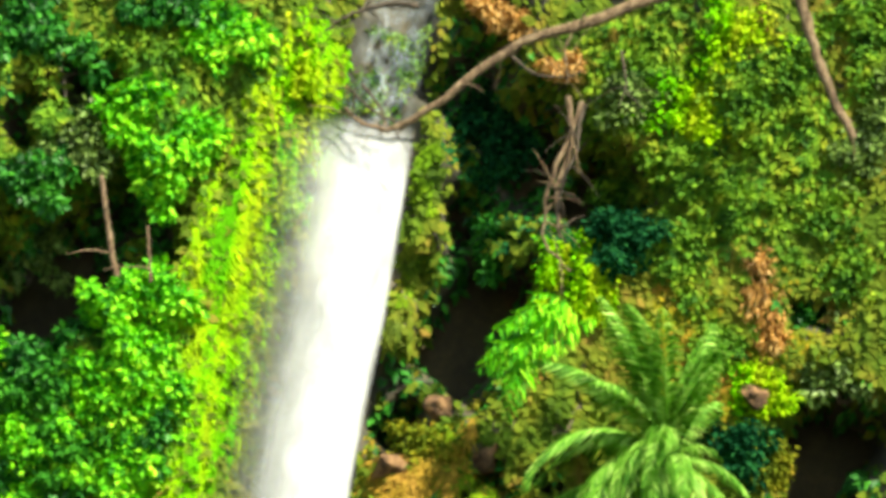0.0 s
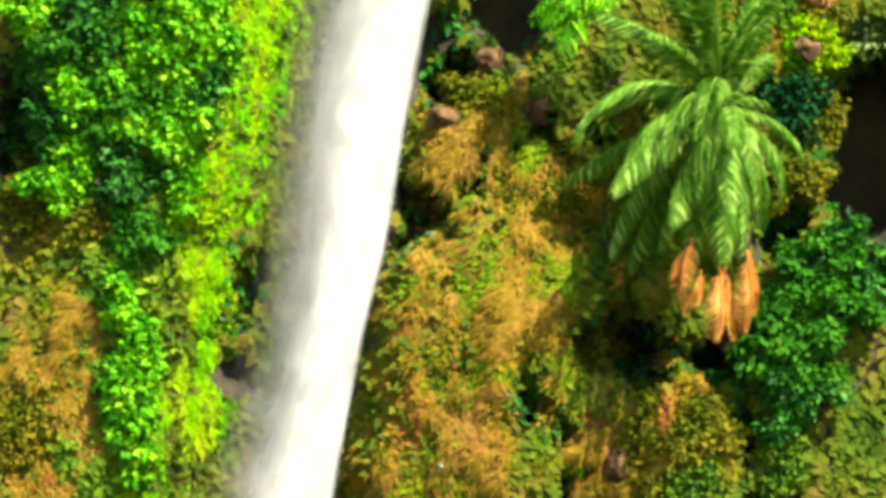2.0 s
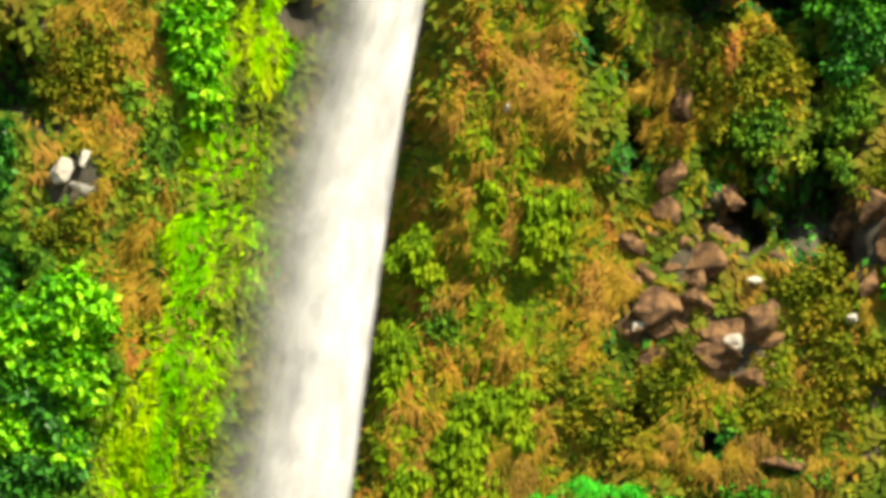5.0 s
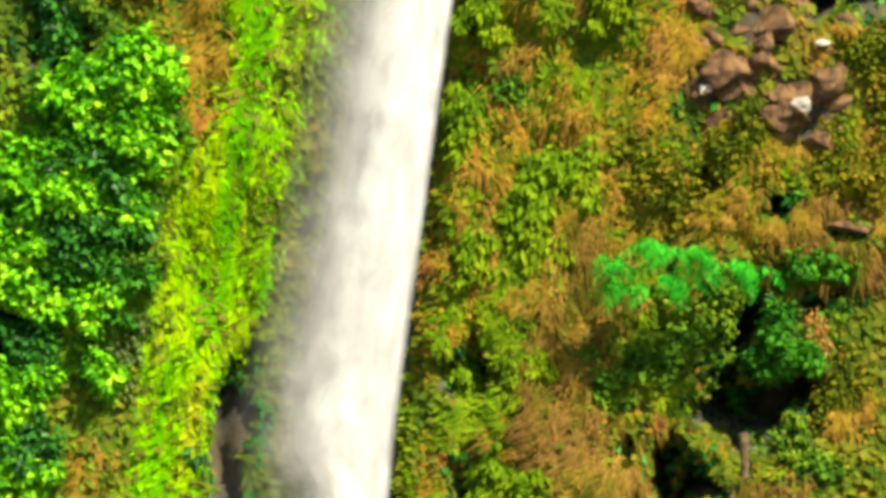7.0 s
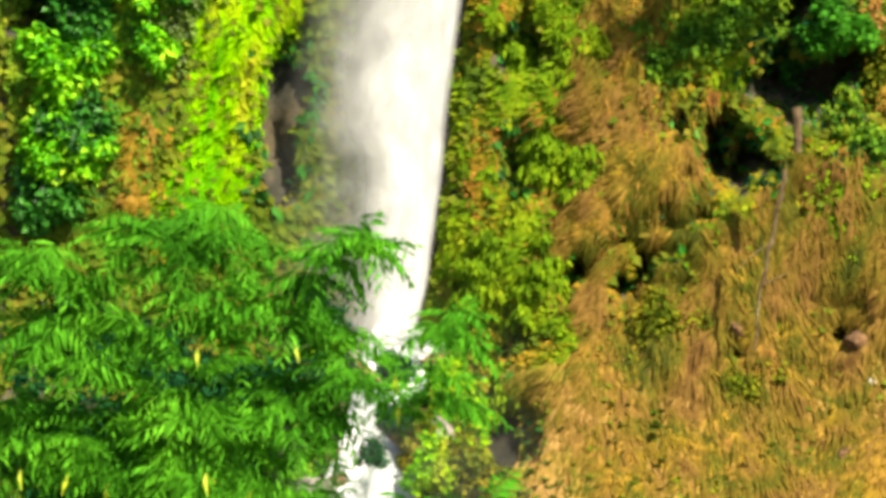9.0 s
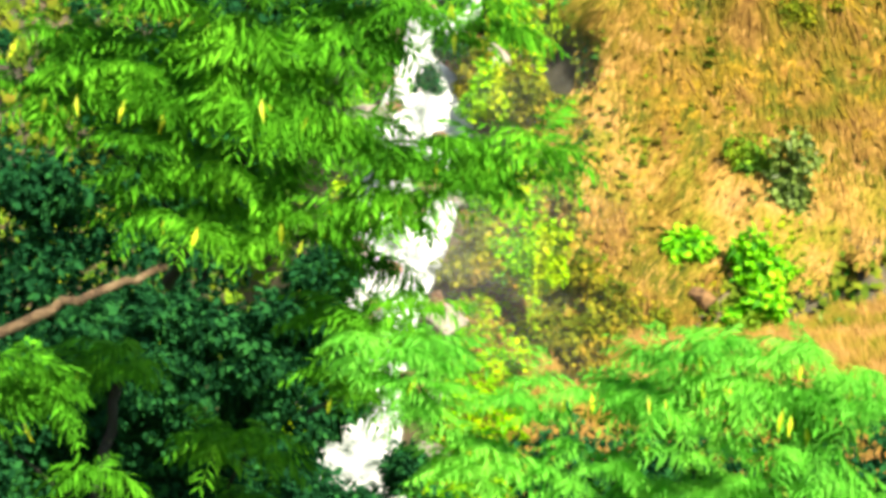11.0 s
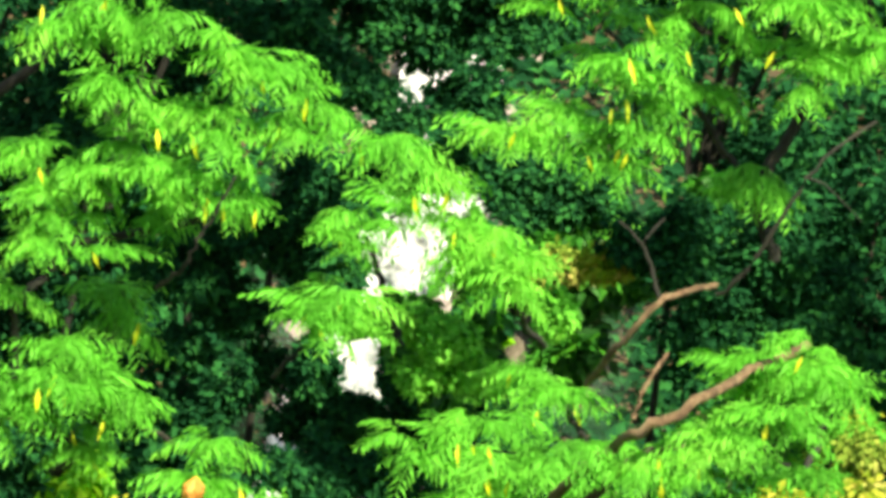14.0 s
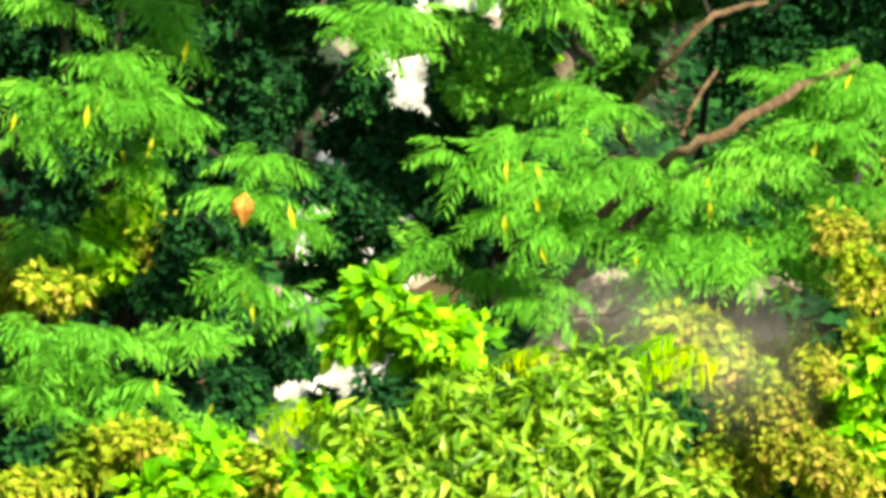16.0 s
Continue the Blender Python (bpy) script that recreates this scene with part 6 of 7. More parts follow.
def feathery_tree(base, fork, pads, label, seed, amount=1.0, material=None, wild=1.0, leaf=0.62):
    """A tree whose limbs run from layer to layer, each layer to the nearest one that is closer to the fork."""
    root = tagged(new("tree"), label, "tree", "trees below the falls")
    root.location = base
    off = -np.array(base)
    r = np.random.default_rng(seed)
    f = np.array(fork) + off
    part("trunk", tube(Soup(), smooth_line([(0, 0, -0.5), f * 0.5 + (0.2, 0.1, 0), f], 12, 0.08), np.linspace(0.3, 0.18, 12), 10, 0.2), SHADE_BARK, root, smooth=True)
    crown = Soup()
    nodes = [(f, 0.0)] + sorted([(np.array(q[:3]) + off, q[3]) for q in pads], key=lambda q: np.linalg.norm(q[0] - f))
    parent = [0] * len(nodes)
    load = [1] * len(nodes)
    for k in range(1, len(nodes)):
        parent[k] = min(range(k), key=lambda i: np.linalg.norm(nodes[i][0] - nodes[k][0]) + 0.3 * np.linalg.norm(nodes[i][0] - f))
    for k in range(len(nodes) - 1, 0, -1):
        load[parent[k]] += load[k]
    for k in range(1, len(nodes)):
        c, w = nodes[k]
        pad(crown, c, w, r, amount, leaf, wild)
        low = np.array((0, 0.15, -0.25))
        a = nodes[parent[k]][0] + (low if parent[k] else 0)
        e = c + low
        q = (a + e) / 2 + (0, 0.15, -0.06 * np.linalg.norm(e - a))
        r1, r2 = min(0.07, 0.009 * load[k] ** 0.6 + 0.008), min(0.06, 0.007 * load[k] ** 0.6 + 0.004)
        if np.linalg.norm(e - a) > 1.7 and parent[k]:
            a = e + unit(a - e) * 0.9 + (0, 0.5, 0)
            q = (a + e) / 2
        branch = part("limb", tube(Soup(), smooth_line([a, q, e], 9, 0.07), np.linspace(r1, r2, 9), 6, 0.2), SHADE_BARK, root, smooth=True)
        for _ in range(r.integers(0, 3)):
            ob = tagged(new("seed_pod", pod_mesh), "hanging yellow seed pod")
            ob.parent = branch
            pos = c + r.normal(size=3) * (w * 0.55, w * 0.2, 0.08) - (0, w * 0.6, 0.1)
            ob.matrix_basis = Matrix.Translation(pos) @ pose(0, 0, 0, *r.uniform(-25, 25, 3)) @ Matrix.Scale(r.uniform(0.16, 0.3), 4)
    part("crown", crown, material or FEATHERY, root)
    return root


def spray(crown, x, y, z, w):
    crown.append((x, y, z, w))


LEFT_PADS = []
spray(LEFT_PADS, -0.03, 50.00, 14.25, 0.33)
spray(LEFT_PADS, -0.87, 50.00, 14.15, 0.31)
spray(LEFT_PADS, -0.42, 50.00, 14.16, 0.33)
spray(LEFT_PADS, -0.87, 50.00, 12.28, 0.31)
spray(LEFT_PADS, -0.44, 50.00, 12.47, 0.31)
spray(LEFT_PADS, -1.09, 50.00, 11.84, 0.22)
spray(LEFT_PADS, 0.46, 50.00, 14.42, 0.28)
spray(LEFT_PADS, -1.16, 51.00, 12.34, 0.34)
spray(LEFT_PADS, -0.92, 51.00, 13.04, 0.17)
spray(LEFT_PADS, -4.21, 50.00, 16.31, 0.78)
spray(LEFT_PADS, -3.19, 50.00, 16.70, 0.67)
spray(LEFT_PADS, -2.42, 50.00, 16.88, 0.61)
spray(LEFT_PADS, -1.85, 50.00, 16.17, 0.67)
spray(LEFT_PADS, -1.50, 50.00, 16.85, 0.18)
spray(LEFT_PADS, -1.24, 50.00, 17.16, 0.09)
spray(LEFT_PADS, -1.03, 50.00, 15.96, 0.45)
spray(LEFT_PADS, -0.31, 50.00, 15.73, 0.39)
spray(LEFT_PADS, -0.30, 49.00, 16.53, 0.27)
spray(LEFT_PADS, -2.80, 50.00, 16.02, 0.84)
spray(LEFT_PADS, -3.88, 50.00, 15.62, 0.84)
spray(LEFT_PADS, -2.57, 50.00, 15.26, 0.84)
spray(LEFT_PADS, -1.60, 50.00, 15.24, 0.73)
spray(LEFT_PADS, -3.32, 50.00, 14.56, 0.84)
spray(LEFT_PADS, -2.18, 50.00, 14.57, 0.84)
spray(LEFT_PADS, -4.16, 50.00, 14.83, 0.67)
spray(LEFT_PADS, -2.56, 50.00, 14.68, 0.95)
spray(LEFT_PADS, -3.65, 50.00, 14.39, 0.84)
spray(LEFT_PADS, -1.56, 50.00, 14.50, 0.73)
spray(LEFT_PADS, -0.50, 50.00, 14.32, 0.50)
spray(LEFT_PADS, -2.44, 50.00, 13.89, 0.89)
spray(LEFT_PADS, -3.52, 50.00, 13.83, 0.56)
spray(LEFT_PADS, -2.86, 50.00, 13.24, 0.73)
spray(LEFT_PADS, -1.74, 50.00, 13.43, 0.67)
spray(LEFT_PADS, -0.76, 50.00, 13.82, 0.39)
spray(LEFT_PADS, -4.73, 50.00, 14.33, 0.56)
spray(LEFT_PADS, -4.30, 50.00, 11.25, 0.50)
spray(LEFT_PADS, -3.46, 51.30, 11.37, 0.46)
spray(LEFT_PADS, -3.49, 50.50, 10.15, 0.56)
spray(LEFT_PADS, -2.38, 51.80, 9.86, 0.52)
spray(LEFT_PADS, -4.81, 50.00, 11.05, 0.50)
spray(LEFT_PADS, -4.51, 50.00, 11.34, 0.39)
spray(LEFT_PADS, -2.06, 51.80, 10.71, 0.52)
LOW_PADS = []
spray(LOW_PADS, -3.96, 47.00, 9.96, 0.63)
spray(LOW_PADS, -4.29, 47.00, 9.56, 0.47)
spray(LOW_PADS, -3.43, 47.00, 9.70, 0.58)
spray(LOW_PADS, -2.70, 47.00, 9.60, 0.58)
spray(LOW_PADS, -2.24, 47.00, 9.45, 0.52)
spray(LOW_PADS, -3.68, 47.00, 9.09, 0.63)
spray(LOW_PADS, -2.87, 47.00, 8.89, 0.68)
spray(LOW_PADS, -1.90, 47.00, 9.05, 0.47)
spray(LOW_PADS, -1.23, 47.00, 8.99, 0.34)
spray(LOW_PADS, -3.88, 47.00, 8.15, 0.73)
spray(LOW_PADS, -2.89, 47.00, 8.20, 0.73)
spray(LOW_PADS, -4.06, 47.00, 7.57, 0.68)
spray(LOW_PADS, -3.29, 47.00, 8.39, 0.68)
spray(LOW_PADS, -2.87, 47.50, 7.86, 0.58)
spray(LOW_PADS, -4.38, 47.00, 8.27, 0.52)
spray(LOW_PADS, -1.67, 47.00, 7.16, 0.47)
spray(LOW_PADS, -1.24, 47.00, 7.29, 0.37)
spray(LOW_PADS, -3.81, 47.00, 6.04, 0.58)
spray(LOW_PADS, -3.51, 48.30, 6.45, 0.54)
spray(LOW_PADS, -4.05, 47.00, 6.09, 0.68)
spray(LOW_PADS, -4.51, 47.00, 5.72, 0.58)
spray(LOW_PADS, -3.49, 47.30, 5.85, 0.48)
spray(LOW_PADS, -2.40, 47.00, 5.55, 0.47)
spray(LOW_PADS, -2.13, 47.00, 5.18, 0.42)
spray(LOW_PADS, -3.73, 47.50, 5.33, 0.25)
spray(LOW_PADS, -2.30, 47.00, 4.37, 0.47)
spray(LOW_PADS, -1.82, 47.00, 4.21, 0.37)
spray(LOW_PADS, -4.49, 48.80, 3.58, 0.30)
spray(LOW_PADS, -3.94, 47.00, 6.18, 0.58)
spray(LOW_PADS, -4.53, 47.00, 6.79, 0.37)
spray(LOW_PADS, -4.41, 47.00, 5.87, 0.52)
spray(LOW_PADS, -1.47, 47.50, 7.01, 0.32)
spray(LOW_PADS, -0.70, 48.80, 4.23, 0.33)
spray(LOW_PADS, -4.10, 45.00, 4.17, 0.60)
spray(LOW_PADS, -3.45, 45.00, 4.23, 0.65)
spray(LOW_PADS, -2.78, 45.00, 4.17, 0.55)
spray(LOW_PADS, -3.70, 45.00, 3.65, 0.65)
spray(LOW_PADS, -2.93, 45.00, 3.67, 0.60)
spray(LOW_PADS, -4.14, 45.00, 3.63, 0.45)
RIGHT_PADS = []
spray(RIGHT_PADS, 0.65, 50.00, 5.80, 0.31)
spray(RIGHT_PADS, 1.07, 49.50, 5.85, 0.33)
spray(RIGHT_PADS, 3.12, 50.00, 9.77, 0.45)
spray(RIGHT_PADS, 2.58, 50.00, 8.35, 0.39)
spray(RIGHT_PADS, -0.38, 49.00, 12.33, 0.49)
spray(RIGHT_PADS, -0.09, 49.00, 11.91, 0.60)
spray(RIGHT_PADS, 0.52, 49.00, 11.67, 0.66)
spray(RIGHT_PADS, 0.77, 49.00, 12.17, 0.55)
spray(RIGHT_PADS, 1.42, 49.00, 12.39, 0.60)
spray(RIGHT_PADS, 2.04, 49.00, 12.72, 0.60)
spray(RIGHT_PADS, 2.71, 49.00, 13.06, 0.60)
spray(RIGHT_PADS, 3.39, 49.00, 13.06, 0.55)
spray(RIGHT_PADS, 3.96, 49.00, 12.69, 0.55)
spray(RIGHT_PADS, 1.42, 49.00, 11.70, 0.71)
spray(RIGHT_PADS, 2.31, 49.00, 12.08, 0.71)
spray(RIGHT_PADS, 3.10, 49.00, 12.44, 0.71)
spray(RIGHT_PADS, 3.85, 49.00, 11.98, 0.71)
spray(RIGHT_PADS, 0.07, 49.50, 10.78, 0.61)
spray(RIGHT_PADS, 1.07, 49.00, 11.06, 0.71)
spray(RIGHT_PADS, 2.04, 49.00, 11.34, 0.77)
spray(RIGHT_PADS, 2.96, 49.00, 11.60, 0.77)
spray(RIGHT_PADS, -0.75, 49.00, 12.38, 0.44)
spray(RIGHT_PADS, 2.33, 49.00, 12.51, 0.38)
spray(RIGHT_PADS, 1.81, 49.00, 12.43, 0.33)
spray(RIGHT_PADS, 2.81, 49.00, 12.67, 0.38)
spray(RIGHT_PADS, 1.97, 49.00, 12.45, 0.44)
spray(RIGHT_PADS, 3.65, 49.00, 12.18, 0.44)
spray(RIGHT_PADS, 3.82, 49.00, 12.84, 0.33)
spray(RIGHT_PADS, 3.31, 49.00, 12.52, 0.38)
# The next eight layers lie out of view, added to shade the foliage behind.
spray(RIGHT_PADS, 4.41, 51.00, 10.85, 0.74)
spray(RIGHT_PADS, 5.25, 51.00, 10.75, 0.80)
spray(RIGHT_PADS, 4.65, 51.00, 9.80, 0.74)
spray(RIGHT_PADS, 5.50, 51.00, 9.70, 0.80)
spray(RIGHT_PADS, 4.88, 51.00, 8.86, 0.74)
spray(RIGHT_PADS, 5.73, 51.00, 8.75, 0.80)
spray(RIGHT_PADS, 4.89, 51.00, 7.90, 0.68)
spray(RIGHT_PADS, 5.69, 51.00, 7.78, 0.74)
spray(RIGHT_PADS, 2.81, 49.00, 12.62, 0.49)
spray(RIGHT_PADS, 3.42, 49.00, 12.69, 0.49)
spray(RIGHT_PADS, 2.24, 49.00, 12.33, 0.44)
spray(RIGHT_PADS, -0.30, 49.00, 12.40, 0.44)
spray(RIGHT_PADS, 0.30, 49.00, 11.46, 0.60)
spray(RIGHT_PADS, -0.30, 49.00, 10.60, 0.60)
spray(RIGHT_PADS, 0.48, 49.00, 10.32, 0.71)
spray(RIGHT_PADS, 1.16, 49.00, 10.67, 0.71)
spray(RIGHT_PADS, 1.88, 49.00, 11.14, 0.71)
spray(RIGHT_PADS, 2.73, 49.00, 11.51, 0.71)
spray(RIGHT_PADS, 3.46, 49.00, 11.51, 0.60)
spray(RIGHT_PADS, 1.07, 49.00, 9.83, 0.66)
spray(RIGHT_PADS, 1.76, 49.00, 10.18, 0.71)
spray(RIGHT_PADS, 2.56, 49.00, 10.49, 0.71)
spray(RIGHT_PADS, 3.31, 49.00, 10.73, 0.66)
spray(RIGHT_PADS, 1.22, 49.00, 9.27, 0.41)
spray(RIGHT_PADS, 1.78, 49.50, 9.35, 0.44)
spray(RIGHT_PADS, 2.59, 49.00, 9.97, 0.55)
spray(RIGHT_PADS, 3.59, 49.00, 10.13, 0.60)
spray(RIGHT_PADS, -0.07, 49.00, 8.76, 0.44)
spray(RIGHT_PADS, 0.36, 49.00, 8.89, 0.41)
spray(RIGHT_PADS, 1.41, 49.00, 8.82, 0.44)
spray(RIGHT_PADS, 1.05, 49.00, 8.68, 0.41)
spray(RIGHT_PADS, -0.80, 49.00, 8.01, 0.38)
spray(RIGHT_PADS, -0.11, 49.00, 7.65, 0.44)
spray(RIGHT_PADS, 0.11, 49.00, 7.32, 0.38)
spray(RIGHT_PADS, 3.32, 49.00, 6.77, 0.60)
spray(RIGHT_PADS, 2.78, 49.00, 6.56, 0.49)
spray(RIGHT_PADS, -0.41, 49.00, 5.33, 0.49)
spray(RIGHT_PADS, 0.15, 49.00, 5.49, 0.49)
spray(RIGHT_PADS, 0.77, 49.00, 5.29, 0.55)
spray(RIGHT_PADS, 0.01, 49.00, 4.91, 0.44)
spray(RIGHT_PADS, 0.62, 49.00, 4.76, 0.49)
spray(RIGHT_PADS, 1.45, 49.00, 5.40, 0.55)
spray(RIGHT_PADS, 1.53, 49.00, 4.92, 0.55)
spray(RIGHT_PADS, 2.81, 49.00, 6.38, 0.49)
spray(RIGHT_PADS, 3.33, 49.00, 6.71, 0.49)
spray(RIGHT_PADS, 3.76, 49.00, 6.23, 0.44)
spray(RIGHT_PADS, 2.59, 49.00, 5.60, 0.55)
spray(RIGHT_PADS, 3.18, 49.00, 5.58, 0.49)
spray(RIGHT_PADS, 2.22, 49.00, 5.04, 0.49)
spray(RIGHT_PADS, 2.93, 49.00, 4.98, 0.49)
spray(RIGHT_PADS, 1.99, 49.00, 4.25, 0.44)
spray(RIGHT_PADS, 0.18, 50.00, 3.82, 0.45)
spray(RIGHT_PADS, 3.78, 49.00, 4.81, 0.33)
spray(RIGHT_PADS, 0.59, 49.00, 3.82, 0.38)
spray(RIGHT_PADS, 0.32, 46.50, 6.31, 0.44)
spray(RIGHT_PADS, 0.99, 46.50, 6.31, 0.47)
spray(RIGHT_PADS, 1.71, 46.50, 6.32, 0.47)
spray(RIGHT_PADS, 2.39, 46.50, 6.55, 0.42)
spray(RIGHT_PADS, 3.00, 46.50, 6.83, 0.42)
spray(RIGHT_PADS, 1.48, 46.50, 5.69, 0.42)
spray(RIGHT_PADS, 0.72, 46.50, 5.56, 0.36)
spray(RIGHT_PADS, 2.32, 46.50, 5.66, 0.42)
spray(RIGHT_PADS, 3.27, 48.50, 7.05, 0.49)
spray(RIGHT_PADS, 3.66, 48.50, 6.76, 0.43)
spray(RIGHT_PADS, 3.39, 47.00, 6.26, 0.37)
spray(RIGHT_PADS, -0.28, 49.00, 7.56, 0.33)
spray(RIGHT_PADS, -0.11, 49.00, 7.23, 0.27)
spray(RIGHT_PADS, -1.40, 49.00, 7.37, 0.13)
spray(RIGHT_PADS, -1.03, 49.00, 7.76, 0.19)
spray(RIGHT_PADS, -0.21, 49.00, 7.51, 0.25)
spray(RIGHT_PADS, 0.09, 49.00, 7.41, 0.25)
spray(RIGHT_PADS, -0.19, 49.00, 7.75, 0.21)
spray(RIGHT_PADS, 3.20, 46.50, 5.99, 0.23)
spray(RIGHT_PADS, 2.89, 46.50, 5.58, 0.23)
spray(RIGHT_PADS, 3.59, 46.50, 5.70, 0.21)
spray(RIGHT_PADS, 0.33, 48.50, 7.15, 0.12)
feathery_tree((-8.5, 53.5, -1.5), (-6.8, 52.5, 6.0), LEFT_PADS, "tall dark feathery-leaved tree with yellow pods in front of the falls", 5, 1.4, FEATHERY_DARK, 2.0, 0.74)
feathery_tree((-7.5, 50.0, -1.5), (-5.6, 49.5, 3.0), LOW_PADS, "spreading feathery-leaved tree with bright drooping sprays", 6, 1.0, FEATHERY, 1.4)
feathery_tree((8.6, 52.5, -1.2), (6.4, 51.8, 4.0), RIGHT_PADS, "broad feathery-leaved tree with bright layered sprays and pods", 8, 1.0, FEATHERY, 1.4)
# Limb light is in the bark: pale where lit, dark where shaded.
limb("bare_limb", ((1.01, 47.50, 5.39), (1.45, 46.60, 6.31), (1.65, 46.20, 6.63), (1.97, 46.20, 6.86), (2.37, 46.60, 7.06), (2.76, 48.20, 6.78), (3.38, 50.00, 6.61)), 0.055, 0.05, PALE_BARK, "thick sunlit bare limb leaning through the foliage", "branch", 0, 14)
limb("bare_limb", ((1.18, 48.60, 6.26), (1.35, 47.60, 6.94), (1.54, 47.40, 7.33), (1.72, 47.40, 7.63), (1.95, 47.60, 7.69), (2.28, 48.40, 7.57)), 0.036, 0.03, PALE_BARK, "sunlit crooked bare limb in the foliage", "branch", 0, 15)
limb("bare_limb", ((2.31, 48.60, 7.41), (2.52, 48.40, 7.69), (2.74, 48.30, 8.23), (2.93, 48.30, 8.74), (3.15, 48.40, 9.11), (3.59, 48.80, 9.39)), 0.026, 0.016, SHADE_BARK, "long dark branch rising through the foliage", "branch", 1, 19)
limb("bare_limb", ((1.71, 47.50, 7.62), (1.58, 47.60, 7.89), (1.45, 47.60, 8.13), (1.21, 47.80, 8.24)), 0.024, 0.012, SHADE_BARK, "dark forked branch in the foliage", "branch", 0, 20)
limb("bare_limb", ((1.46, 47.60, 8.11), (1.55, 47.60, 8.27), (1.64, 47.70, 8.37)), 0.018, 0.01, SHADE_BARK, "thin dark branch in the foliage", "branch", 0, 21)
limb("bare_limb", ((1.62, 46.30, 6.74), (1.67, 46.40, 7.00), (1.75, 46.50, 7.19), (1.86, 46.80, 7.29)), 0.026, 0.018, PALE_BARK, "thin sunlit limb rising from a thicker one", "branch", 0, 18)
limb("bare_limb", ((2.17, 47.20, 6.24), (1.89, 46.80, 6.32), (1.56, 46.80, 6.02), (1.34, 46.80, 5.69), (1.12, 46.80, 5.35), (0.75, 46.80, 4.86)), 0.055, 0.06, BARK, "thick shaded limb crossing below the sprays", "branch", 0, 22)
limb("bare_limb", ((-2.51, 46.40, 8.48), (-2.67, 46.40, 8.05), (-2.79, 46.40, 7.74), (-2.90, 46.60, 7.38), (-3.16, 47.20, 6.98)), 0.012, 0.024, SHADE_BARK, "dark branch under the drooping sprays", "branch", 0, 23)
limb("bare_limb", ((-1.27, 50.00, 6.97), (-1.06, 50.00, 6.58), (-0.93, 50.00, 6.29), (-0.75, 50.00, 5.89)), 0.03, 0.045, SHADE_BARK, "dark leaning stem in front of the white stream", "branch", 0, 26)
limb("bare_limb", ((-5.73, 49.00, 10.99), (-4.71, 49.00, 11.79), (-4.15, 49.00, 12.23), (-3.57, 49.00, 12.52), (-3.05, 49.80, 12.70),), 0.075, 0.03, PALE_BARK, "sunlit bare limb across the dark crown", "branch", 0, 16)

# ---- darker backing trees along the stream, shade put into their leaf colour ----
def grove_tree(x, y, crown_z, rx, rz, seed):
    root = tagged(new("grove_tree"), "backing tree beside the stream with shade put into its dark leaves", "tree", "trees along the stream")
    g = float(ground_z(x, y))
    root.location = (x, y, g)
    r = np.random.default_rng(seed)
    h = crown_z - g
    line = smooth_line([(0, 0, -0.4), (0.3 * r.normal(), 0.2, h * 0.5), (0, 0, h)], 12, 0.1)
    part("trunk", tube(Soup(), line, np.linspace(0.06, 0.04, 12), 8, 0.2), SHADE_BARK, root, smooth=True)
    d = unit(r.normal(size=(90, 3)))
    p = d * np.array((rx, rx * 0.8, rz)) * r.uniform(0.35, 1.0, (90, 1)) + (0, 0, h)
    part("crown", leaves(Soup(), p, d, 120, 0.42, FLAT_LEAF, 0.15, r), SHADE_LEAF, root)
    for k in range(7):
        part("limb", tube(Soup(), smooth_line([(0, 0, h * 0.6), p[k] * (0.5, 0.5, 0) + (0, 0, h * 0.85), p[k]], 7, 0.06), np.linspace(0.06, 0.015, 7), 5), SHADE_BARK, root)
    return root


for k, (x, y, z, rx, rz) in enumerate((
    (-4.6, 58, 9.5, 1.9, 2.6), (-6.6, 57, 8.5, 2.0, 3.0), (-8.4, 59, 10.5, 2.0, 3.2), (-4.4, 59, 5.0, 1.5, 2.4),
    (-6.4, 60, 3.0, 2.0, 3.0), (-3.6, 62, 12.0, 1.2, 1.8), (-4.2, 56, 1.8, 1.3, 1.8), 
    (-2.5, 61, 8.1, 1.1, 0.75), (3.6, 62, 4.4, 1.2, 1.6), (4.3, 54.5, 5.6, 1.9, 2.4), (6.4, 54.5, 6.0, 1.9, 3.0),
    (5.4, 62, 8.0, 2.2, 2.2), (2.6, 63, 7.8, 1.6, 1.8), (7.8, 54.5, 8.4, 1.8, 2.7), (0.15, 57, 2.75, 0.6, 0.8),
)):
    grove_tree(x, y, z, rx, rz, 40 + k)

# ---- undergrowth by the stream and on the near bank ----
shrub(-0.58, 4.37, 0.53, 0.38, "longleaf", 0.2, 43.0)
shrub(0.19, 4.84, 0.53, 0.43, "longleaf", 0.2, 43.0)
shrub(0.88, 5.00, 0.48, 0.39, "longleaf", 0.2, 43.2)
shrub(1.53, 4.97, 0.48, 0.43, "longleaf", 0.2, 43.0)
shrub(0.71, 4.65, 0.67, 0.33, "longleaf", 0.2, 42.6)
shrub(-0.13, 4.33, 0.57, 0.29, "longleaf", 0.2, 42.6)
shrub(1.73, 4.72, 0.52, 0.29, "longleaf", 0.2, 42.6)
shrub(-1.06, 5.11, 0.30, 0.25, "near", 0.2, 45.0)
shrub(-1.11, 4.75, 0.25, 0.23, "near", 0.2, 45.0)
shrub(-0.26, 4.90, 0.35, 0.25, "near", 0.2, 45.0)
shrub(-0.42, 4.52, 0.30, 0.20, "near", 0.2, 45.0)
shrub(-2.90, 3.93, 0.39, 0.19, "yellow", 0.2, 43.5)
shrub(-2.25, 3.87, 0.44, 0.19, "near", 0.2, 43.5)
